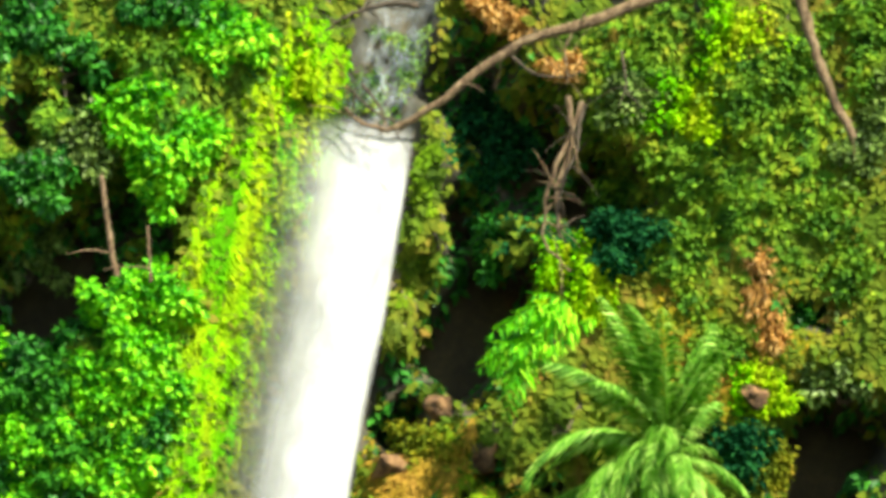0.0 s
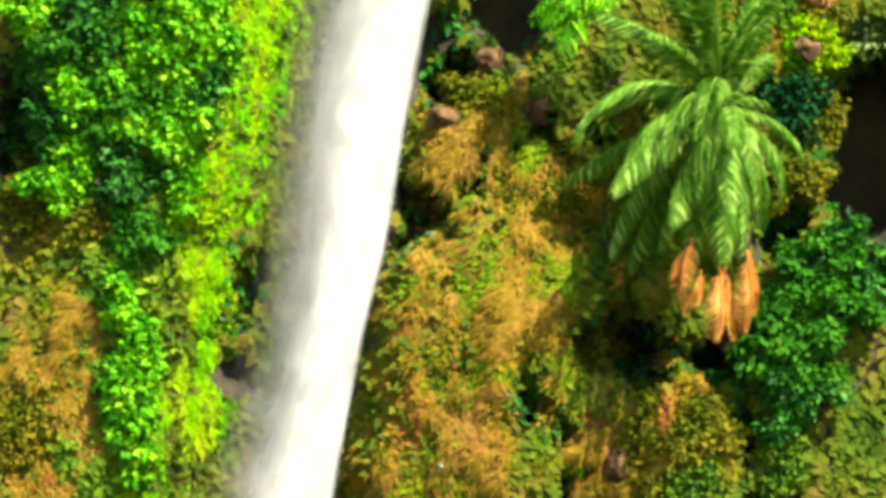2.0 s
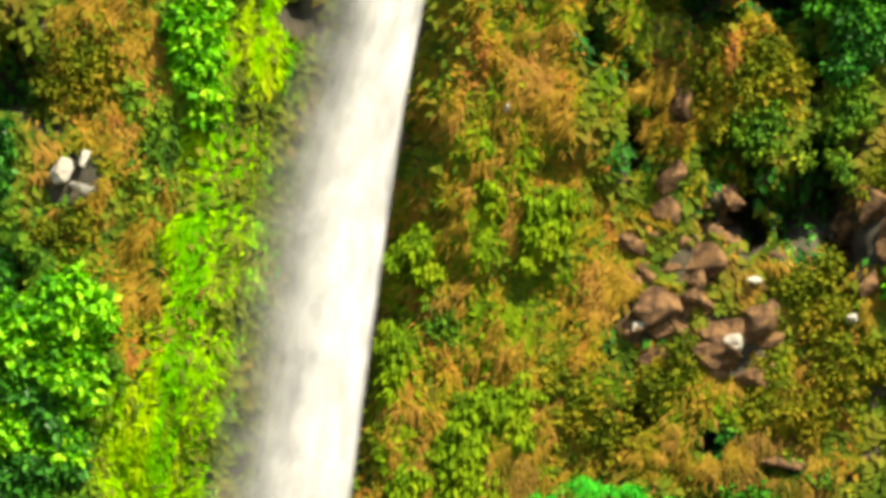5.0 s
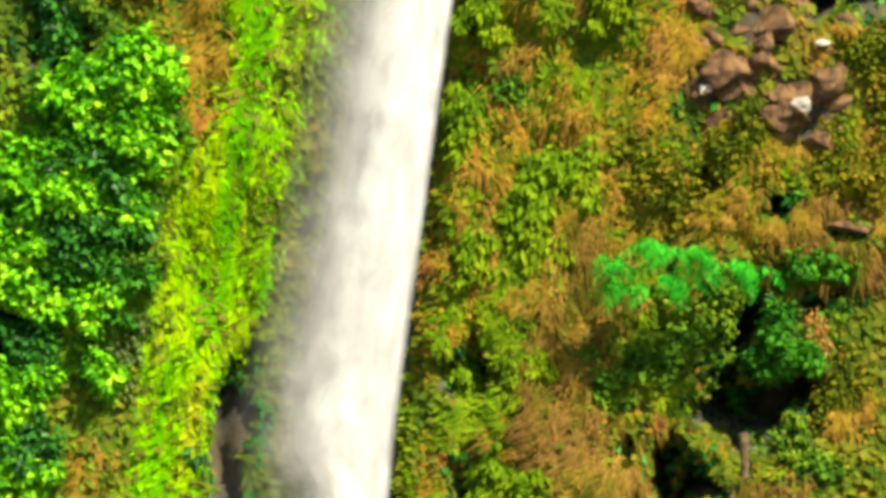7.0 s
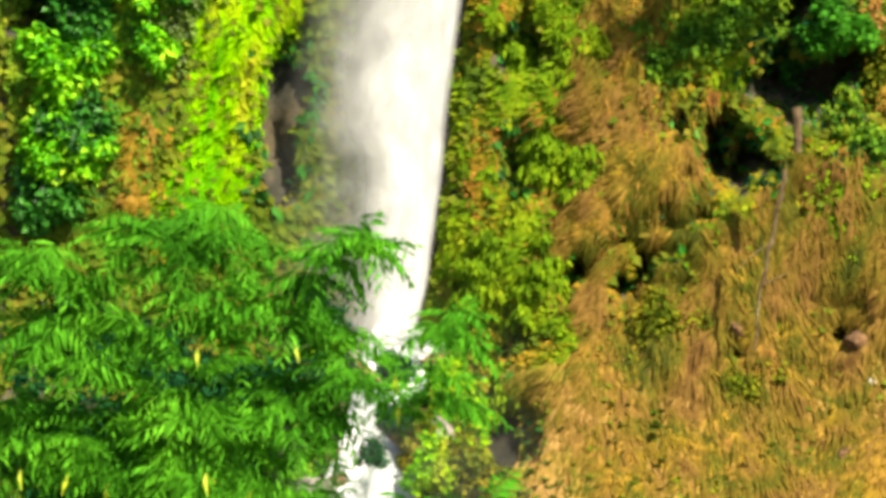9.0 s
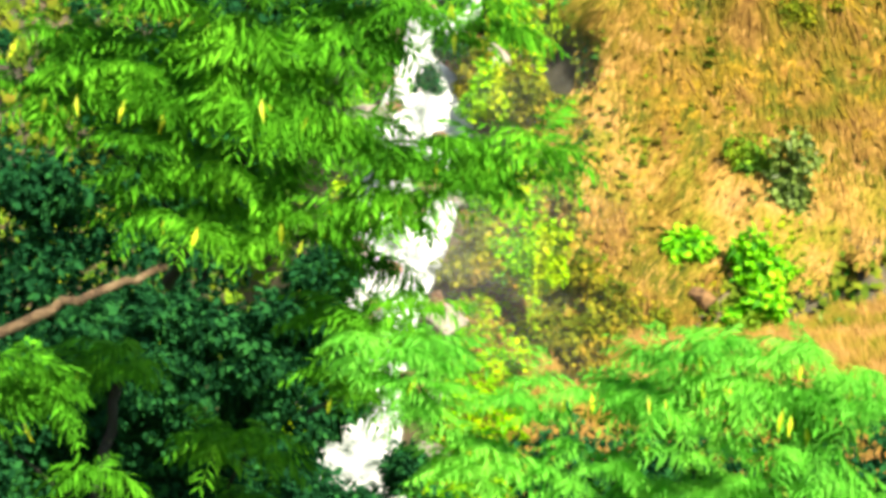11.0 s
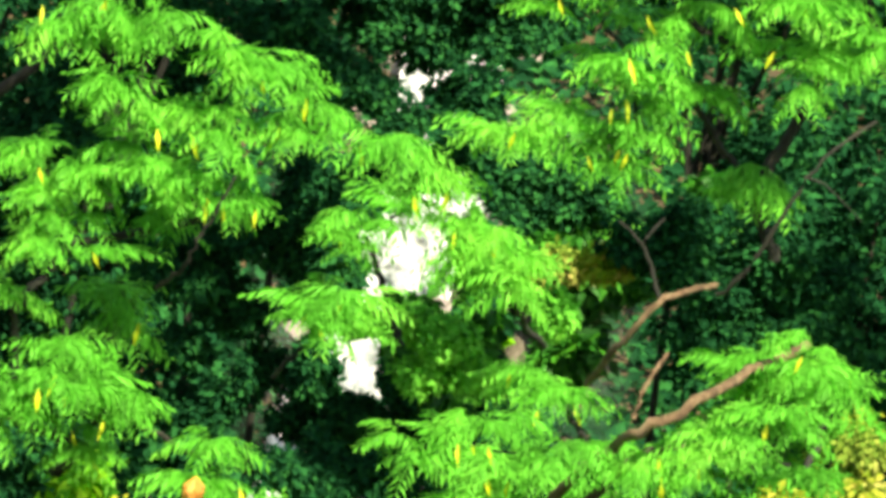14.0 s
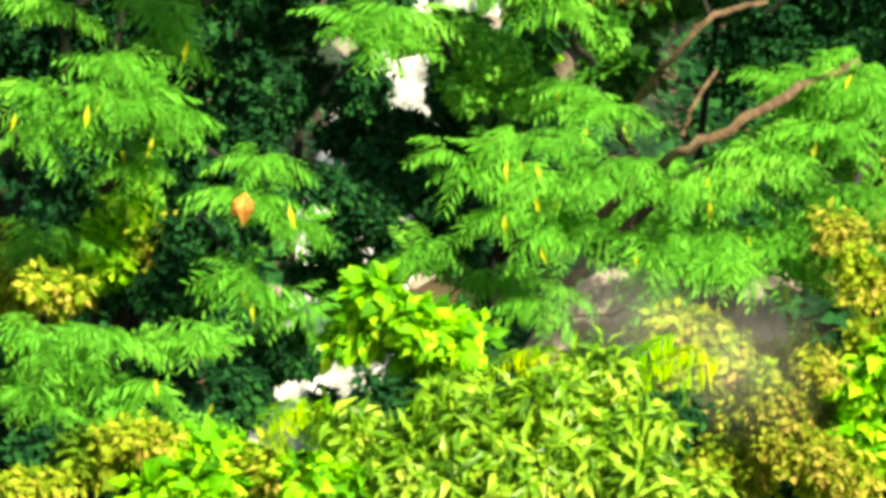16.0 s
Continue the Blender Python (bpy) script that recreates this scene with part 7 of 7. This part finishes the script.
shrub(-3.34, 3.67, 0.29, 0.19, "mixed", 0.2, 43.5)
shrub(-1.69, 4.06, 0.43, 0.24, "yellow", 0.2, 43.0)
shrub(-2.37, 3.79, 0.53, 0.19, "near", 0.2, 42.8)
shrub(-1.11, 4.05, 0.38, 0.29, "near", 0.2, 43.0)
shrub(-3.84, 3.50, 0.43, 0.19, "yellow", 0.2, 43.0)
shrub(2.82, 4.35, 0.46, 0.36, "yellow", 0.2, 46.0)
shrub(3.32, 4.32, 0.46, 0.46, "yellow", 0.2, 46.0)
shrub(2.62, 3.92, 0.46, 0.36, "yellow", 0.2, 45.5)
shrub(3.56, 4.17, 0.45, 0.35, "yellow", 0.2, 45.0)
shrub(2.00, 4.11, 0.42, 0.31, "yellow", 0.2, 47.0)
shrub(3.90, 4.37, 0.32, 0.43, "yellow", 0.2, 48.0)
shrub(3.34, 3.64, 0.44, 0.27, "yellow", 0.2, 49.0)
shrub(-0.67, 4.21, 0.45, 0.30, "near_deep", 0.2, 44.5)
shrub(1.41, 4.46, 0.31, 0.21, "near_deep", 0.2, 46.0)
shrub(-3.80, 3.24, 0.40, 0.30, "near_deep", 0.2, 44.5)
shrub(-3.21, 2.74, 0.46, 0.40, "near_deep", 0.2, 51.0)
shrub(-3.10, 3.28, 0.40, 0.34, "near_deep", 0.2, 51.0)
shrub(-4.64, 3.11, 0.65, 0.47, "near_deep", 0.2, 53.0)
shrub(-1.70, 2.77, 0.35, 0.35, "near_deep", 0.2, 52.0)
shrub(-3.78, 2.81, 0.35, 0.41, "yellow", 0.2, 52.0)
shrub(-4.65, 2.36, 0.46, 0.34, "yellow", 0.2, 51.0)
shrub(-0.29, 4.67, 0.54, 0.42, "deep", 0.2, 54.0)
shrub(-0.77, 4.93, 0.36, 0.30, "deep", 0.2, 54.0)
shrub(1.13, 1.56, 0.44, 0.29, "deep", 0.2, 65.0)
shrub(1.95, 6.68, 0.65, 0.53, "near_deep", 0.2, 53.0)
shrub(2.70, 5.96, 0.65, 0.47, "near_deep", 0.2, 53.0)
shrub(3.57, 6.31, 0.53, 0.47, "near_deep", 0.2, 53.0)
shrub(2.50, 5.27, 0.47, 0.30, "near_deep", 0.2, 53.0)
shrub(2.74, 5.70, 0.45, 0.39, "deep", 0.2, 58.0)
shrub(1.00, 2.68, 0.44, 0.29, "deep", 0.2, 66.0)
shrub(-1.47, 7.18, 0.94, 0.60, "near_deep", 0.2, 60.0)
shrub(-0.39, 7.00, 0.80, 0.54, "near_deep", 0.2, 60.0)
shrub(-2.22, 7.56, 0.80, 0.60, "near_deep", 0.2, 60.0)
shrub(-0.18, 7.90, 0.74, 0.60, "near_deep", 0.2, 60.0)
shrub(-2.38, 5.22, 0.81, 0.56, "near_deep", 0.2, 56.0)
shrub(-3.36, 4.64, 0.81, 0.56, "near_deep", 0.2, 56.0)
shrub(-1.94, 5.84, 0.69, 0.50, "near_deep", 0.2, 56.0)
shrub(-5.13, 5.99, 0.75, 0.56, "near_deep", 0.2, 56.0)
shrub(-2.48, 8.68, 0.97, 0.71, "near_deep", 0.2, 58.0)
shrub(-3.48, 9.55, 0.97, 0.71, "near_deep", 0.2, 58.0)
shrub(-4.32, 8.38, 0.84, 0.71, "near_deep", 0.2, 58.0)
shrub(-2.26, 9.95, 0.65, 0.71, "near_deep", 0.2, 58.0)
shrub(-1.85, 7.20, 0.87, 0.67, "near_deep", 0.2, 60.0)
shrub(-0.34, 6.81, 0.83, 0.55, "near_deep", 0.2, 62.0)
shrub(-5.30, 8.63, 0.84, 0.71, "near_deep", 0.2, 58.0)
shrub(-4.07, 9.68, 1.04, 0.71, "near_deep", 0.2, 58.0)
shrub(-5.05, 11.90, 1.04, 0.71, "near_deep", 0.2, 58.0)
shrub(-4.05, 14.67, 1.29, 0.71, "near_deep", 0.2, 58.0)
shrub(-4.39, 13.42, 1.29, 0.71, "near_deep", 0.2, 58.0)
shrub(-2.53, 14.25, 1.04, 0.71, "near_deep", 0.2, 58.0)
shrub(-2.38, 7.70, 0.36, 0.36, "deep", 0.2, 64.0)
shrub(-2.46, 6.98, 0.44, 0.37, "deep", 0.2, 66.0)
shrub(-1.34, 5.82, 0.47, 0.31, "near_deep", 0.2, 70.0)
shrub(-1.82, 7.01, 0.40, 0.40, "near_deep", 0.2, 60.0)
shrub(-1.05, 6.57, 0.47, 0.27, "near_deep", 0.2, 60.0)
shrub(-1.00, 7.15, 0.54, 0.40, "near_deep", 0.2, 60.0)
shrub(-2.20, 7.67, 0.60, 0.40, "near_deep", 0.2, 60.0)
shrub(-0.83, 6.02, 0.20, 0.40, "near_deep", 0.2, 60.0)
shrub(-0.42, 6.47, 0.37, 0.31, "near_deep", 0.2, 56.0)
shrub(-1.42, 6.16, 0.37, 0.31, "near_deep", 0.2, 56.0)
shrub(-2.14, 7.03, 0.42, 0.59, "near_deep", 0.2, 75.0)
shrub(-0.63, 6.06, 0.32, 0.39, "near_deep", 0.2, 58.0)
shrub(-1.17, 5.55, 0.32, 0.32, "near_deep", 0.2, 58.0)
shrub(0.10, 5.69, 0.58, 0.39, "near_deep", 0.2, 58.0)
shrub(-1.37, 3.66, 0.19, 0.19, "near_deep", 0.2, 58.0)
shrub(-1.51, 2.85, 0.62, 0.37, "near_deep", 0.2, 56.0)
shrub(-0.69, 2.71, 0.44, 0.37, "near_deep", 0.2, 56.0)
shrub(-2.08, 3.82, 0.39, 0.39, "near_deep", 0.2, 58.0)
shrub(-1.22, 3.78, 0.46, 0.29, "near_deep", 0.2, 52.0)
shrub(-0.62, 3.88, 0.35, 0.29, "near_deep", 0.2, 52.0)
shrub(-0.28, 7.58, 0.51, 1.27, "lime", 0.2, 113.5)
shrub(-0.29, 6.36, 0.50, 0.74, "lime", 0.2, 111.0)
shrub(-0.78, 6.91, 0.37, 0.75, "olive", 0.2, 112.0)
shrub(0.11, 8.24, 0.51, 0.77, "olive", 0.2, 115.0)
shrub(0.74, 6.27, 0.74, 0.74, "olive", 0.2, 111.0)
shrub(0.28, 4.32, 0.74, 0.86, "lime", 0.2, 110.0)
shrub(-0.09, 3.07, 0.72, 0.72, "olive", 0.2, 108.0)
shrub(1.23, 3.29, 0.84, 0.84, "lime", 0.2, 108.0)
shrub(2.43, 2.10, 0.95, 0.71, "olive", 0.2, 106.0)
shrub(-3.41, 9.06, 0.62, 0.75, "near_deep", 0.2, 112.0)
shrub(-2.62, 8.39, 0.48, 0.48, "near_deep", 0.2, 108.0)
shrub(-1.44, 8.71, 0.48, 0.36, "near_deep", 0.2, 108.0)
shrub(-1.39, 7.60, 0.36, 0.24, "near_deep", 0.2, 108.0)
shrub(-1.87, 7.56, 0.42, 0.36, "near_deep", 0.2, 54.0)
shrub(-2.65, 8.09, 0.48, 0.36, "near_deep", 0.2, 54.0)
shrub(-2.28, 7.76, 0.42, 0.36, "near_deep", 0.2, 54.0)
shrub(-1.49, 7.50, 0.30, 0.24, "near_deep", 0.2, 54.0)
shrub(-4.15, 8.20, 0.54, 0.42, "near_deep", 0.2, 54.0)
shrub(-2.08, 7.30, 0.43, 0.31, "near_deep", 0.2, 55.0)
shrub(-0.88, 3.18, 0.41, 0.29, "near_deep", 0.2, 52.0)
shrub(-0.42, 3.39, 0.35, 0.29, "near_deep", 0.2, 52.0)
shrub(0.76, 3.06, 0.46, 0.29, "near_deep", 0.2, 52.0)
shrub(1.62, 2.98, 0.53, 0.30, "near_deep", 0.2, 53.0)
shrub(2.61, 2.75, 0.53, 0.35, "near_deep", 0.2, 53.0)
shrub(3.01, 6.67, 0.47, 0.53, "near_deep", 0.2, 53.0)
shrub(1.14, 1.81, 0.44, 0.29, "deep", 0.2, 66.0)
shrub(-0.65, 3.35, 0.37, 0.28, "near_deep", 0.2, 56.0)
shrub(-1.85, 3.36, 0.31, 0.31, "near_deep", 0.2, 56.0)
shrub(3.84, 5.43, 0.38, 0.48, "dullnear", 0.2, 48.2)
shrub(4.04, 6.08, 0.22, 0.43, "dullnear", 0.2, 48.2)
shrub(3.37, 5.12, 0.32, 0.27, "dullnear", 0.2, 48.0)
shrub(-2.12, 3.19, 0.27, 0.32, "near_deep", 0.2, 48.0)
shrub(-2.24, 3.12, 0.31, 0.26, "near_deep", 0.2, 47.0)
shrub(1.14, 5.28, 0.29, 0.24, "longleaf", 0.2, 43.6)
shrub(-0.06, 4.84, 0.29, 0.24, "longleaf", 0.2, 43.6)
shrub(-0.59, 5.11, 0.15, 0.20, "near", 0.2, 44.6)
shrub(-0.93, 4.37, 0.24, 0.24, "longleaf", 0.2, 43.4)
shrub(0.36, 4.68, 0.20, 0.15, "near_deep", 0.2, 44.2)
shrub(1.89, 4.90, 0.19, 0.19, "near_deep", 0.2, 43.6)
shrub(1.70, 2.25, 0.44, 0.29, "deep", 0.2, 66.0)
shrub(-1.61, 7.10, 0.24, 0.17, "near_deep", 0.2, 106.0)
shrub(1.00, 4.32, 0.47, 0.30, "deep", 0.2, 60.0)
shrub(0.87, 3.82, 0.23, 0.17, "deep", 0.2, 60.0)
shrub(-1.80, 3.50, 0.21, 0.19, "near_deep", 0.2, 47.5)
shrub(-1.31, 3.70, 0.15, 0.15, "near_deep", 0.2, 45.5)
shrub(3.17, 4.57, 0.31, 0.36, "weed", 0.2, 46.5)
shrub(3.67, 4.56, 0.26, 0.41, "weed", 0.2, 46.0)
shrub(3.35, 4.47, 0.25, 0.20, "weed", 0.2, 44.6)
shrub(-0.06, 4.56, 0.28, 0.21, "bright", 0.2, 55.0)
shrub(1.14, 3.00, 0.33, 0.27, "deep", 0.2, 60.0)
shrub(0.56, 3.03, 0.35, 0.28, "deep", 0.2, 62.0)
shrub(3.88, 5.05, 0.45, 0.33, "weed", 0.2, 50.0)
shrub(3.49, 4.54, 0.39, 0.28, "weed", 0.2, 50.0)
shrub(4.06, 5.71, 0.28, 0.33, "weed", 0.2, 50.0)
shrub(-4.95, 3.08, 0.22, 0.28, "yellow", 0.2, 49.5)
shrub(-4.68, 2.81, 0.28, 0.17, "yellow", 0.2, 49.5)
shrub(3.73, 5.47, 0.22, 0.33, "yellow", 0.2, 49.5)
shrub(2.58, 3.57, 0.28, 0.28, "yellow", 0.2, 49.5)
shrub(3.82, 6.53, 0.18, 0.35, "weed", 0.2, 45.5)
shrub(3.55, 5.96, 0.30, 0.25, "yellow", 0.2, 45.5)
shrub(3.23, 6.25, 0.20, 0.20, "weed", 0.2, 46.0)
shrub(-1.66, 5.29, 0.26, 0.37, "near_deep", 0.2, 55.0)
shrub(-1.61, 5.84, 0.24, 0.18, "near_deep", 0.2, 55.0)
shrub(-1.65, 4.75, 0.24, 0.18, "near_deep", 0.2, 55.0)
shrub(0.01, 4.96, 0.24, 0.31, "near_deep", 0.2, 55.0)
shrub(-1.16, 6.92, 0.24, 0.21, "near_deep", 0.2, 55.0)
shrub(-0.29, 7.34, 0.24, 0.24, "near_deep", 0.2, 55.0)
shrub(-1.76, 3.98, 0.18, 0.37, "near_deep", 0.2, 55.0)
shrub(-0.81, 4.14, 0.18, 0.28, "near_deep", 0.2, 55.0)
shrub(-1.26, 3.44, 0.37, 0.18, "near_deep", 0.2, 55.0)
shrub(-0.23, 5.67, 0.24, 0.31, "near_deep", 0.2, 55.0)
shrub(-0.34, 5.76, 0.34, 0.26, "shade_bush", 0.2, 51.0)
shrub(-0.52, 5.35, 0.28, 0.23, "shade_bush", 0.2, 51.0)
shrub(0.01, 5.44, 0.28, 0.23, "shade_bush", 0.2, 51.0)
shrub(0.80, 6.21, 0.23, 0.28, "shade_bush", 0.2, 51.0)
shrub(-0.73, 5.89, 0.23, 0.14, "shade_bush", 0.2, 51.0)
shrub(-3.94, 3.80, 0.34, 0.22, "near", 0.2, 50.5)
shrub(-4.10, 3.13, 0.34, 0.28, "near", 0.2, 50.5)
shrub(-4.16, 4.26, 0.26, 0.15, "yellow", 0.2, 46.0)
shrub(-1.81, 4.26, 0.34, 0.22, "near_deep", 0.2, 50.4)
shrub(-1.31, 4.10, 0.34, 0.25, "near_deep", 0.2, 50.4)
shrub(-1.01, 3.70, 0.22, 0.17, "near_deep", 0.2, 50.4)
shrub(-1.67, 3.71, 0.22, 0.17, "near_deep", 0.2, 50.4)
shrub(1.86, 4.38, 0.31, 0.21, "yellow", 0.2, 46.4)
shrub(2.24, 4.09, 0.31, 0.26, "yellow", 0.2, 46.4)
shrub(2.44, 4.60, 0.26, 0.26, "yellow", 0.2, 46.4)
shrub(1.89, 4.87, 0.26, 0.21, "yellow", 0.2, 46.4)
shrub(2.96, 4.83, 0.25, 0.30, "weed", 0.2, 45.0)
shrub(3.17, 5.16, 0.20, 0.20, "weed", 0.2, 45.0)
shrub(2.88, 4.34, 0.25, 0.20, "weed", 0.2, 45.0)
shrub(3.75, 4.98, 0.20, 0.35, "near", 0.2, 45.4)
shrub(3.77, 4.28, 0.25, 0.30, "near", 0.2, 45.4)
shrub(-2.69, 10.97, 0.69, 0.37, "near_deep", 0.2, 56.0)
shrub(-1.83, 11.24, 0.44, 0.31, "near_deep", 0.2, 56.0)
shrub(-3.21, 10.49, 0.56, 0.37, "near_deep", 0.2, 56.0)
shrub(-2.13, 10.67, 0.50, 0.37, "near_deep", 0.2, 56.0)
shrub(-1.36, 10.66, 0.31, 0.37, "near_deep", 0.2, 56.0)
shrub(-3.49, 11.10, 0.50, 0.31, "near_deep", 0.2, 56.0)
shrub(-1.67, 11.86, 0.37, 0.25, "near_deep", 0.2, 56.0)
shrub(0.67, 4.89, 0.40, 0.23, "near_deep", 0.2, 60.0)
shrub(1.28, 5.03, 0.40, 0.23, "near_deep", 0.2, 60.0)
shrub(0.82, 5.28, 0.47, 0.23, "near_deep", 0.2, 60.0)
shrub(0.43, 4.63, 0.27, 0.20, "near_deep", 0.2, 60.0)
shrub(1.37, 6.33, 0.27, 0.17, "yellow", 0.2, 53.0)
shrub(1.90, 6.52, 0.18, 0.12, "yellow", 0.2, 53.0)
shrub(1.46, 6.49, 0.18, 0.12, "shade_bush", 0.2, 53.5)
shrub(0.86, 5.61, 0.31, 0.21, "dullnear", 0.2, 55.0)
shrub(0.65, 5.30, 0.21, 0.24, "dullnear", 0.2, 55.0)
shrub(-2.79, 4.14, 0.37, 0.31, "near_deep", 0.2, 56.0)
shrub(-2.44, 3.50, 0.31, 0.31, "near_deep", 0.2, 56.0)
shrub(-3.32, 3.63, 0.31, 0.37, "near_deep", 0.2, 56.0)
shrub(-2.88, 2.86, 0.31, 0.25, "near_deep", 0.2, 56.0)
shrub(-1.51, 9.80, 0.19, 0.32, "near_deep", 0.2, 57.5)
shrub(-0.91, 8.91, 0.45, 0.18, "near_deep", 0.2, 57.5)
shrub(-0.44, 9.36, 0.16, 0.26, "near_deep", 0.2, 57.5)
shrub(-1.22, 10.11, 0.26, 0.13, "near_deep", 0.2, 57.5)

fern_spray(-0.6, (0.61, 44.30, 5.09), 7, LIME, "arching yellow-green fern fronds on the near bank", 21, 0.3)
fern_spray(-0.6, (2.05, 44.20, 5.44), 8, LIME, "arching yellow-green fern fronds on the near bank", 23, 0.35)
fern_spray(0.5, (1.33, 43.80, 5.07), 8, LIME, "arching yellow-green fern fronds on the near bank", 24, 0.32)
fern_spray(0.4, (-0.14, 43.80, 4.58), 7, LIME, "arching yellow-green fern fronds on the near bank", 25, 0.3)
fern_spray(-0.5, (-1.39, 44.00, 4.22), 7, LIME, "arching yellow-green fern fronds on the near bank", 22, 0.3)


def bank_boulder(pt, size, seed, material=RIVER_STONE):
    ob = new("boulder", broken_rock(size, seed, 26))
    ob.data.materials.append(material)
    ob.location = pt
    return tagged(ob, "large smooth grey boulder behind the bank bushes", "boulder", "boulders by the stream")


bank_boulder((1.37, 51.00, 3.14), (0.6, 0.6, 0.45), 301)
bank_boulder((0.83, 50.00, 2.81), (0.5, 0.5, 0.4), 302)
bank_boulder((2.98, 51.00, 3.07), (0.42, 0.5, 0.7), 303)
bank_boulder((1.02, 51.00, 2.06), (0.9, 0.6, 0.6), 304)
bank_boulder((2.18, 51.50, 2.47), (0.8, 0.6, 0.6), 305)
dried = tagged(part("dried_leaf", sown(Soup(), blade(0.5, 0.3, 0.12), np.zeros((3, 3)), np.array([(0.1, -0.2, -1.0), (-0.3, -0.2, -0.9), (0.35, -0.1, -1.0)]), np.array([(0.1, -1.0, 0.1)] * 3), [0.36, 0.3, 0.28]), STRAW), "pale dried curled leaf hanging in the foliage", "leaf")
dried.location = (-2.47, 46.40, 5.41)
bank_boulder((0.08, 61.00, 3.12), (0.4, 0.4, 0.3), 306)
bank_boulder((0.64, 61.00, 2.61), (0.35, 0.4, 0.5), 308)
bank_boulder((0.88, 61.00, 3.10), (0.3, 0.4, 0.3), 307)
bank_boulder((2.99, 52.00, 3.55), (0.5, 0.4, 0.42), 325)
bank_boulder((1.32, 52.00, 2.66), (0.45, 0.4, 0.45), 326)
bank_boulder((-0.12, 57.00, 4.32), (0.29, 0.3, 0.19), 330, DIM_STONE)
bank_boulder((0.48, 57.00, 3.72), (0.18, 0.3, 0.30), 331, DIM_STONE)
bank_boulder((0.70, 57.00, 4.88), (0.20, 0.3, 0.20), 332, DIM_STONE)
bank_boulder((0.24, 57.00, 4.17), (0.19, 0.3, 0.16), 333, DIM_STONE)
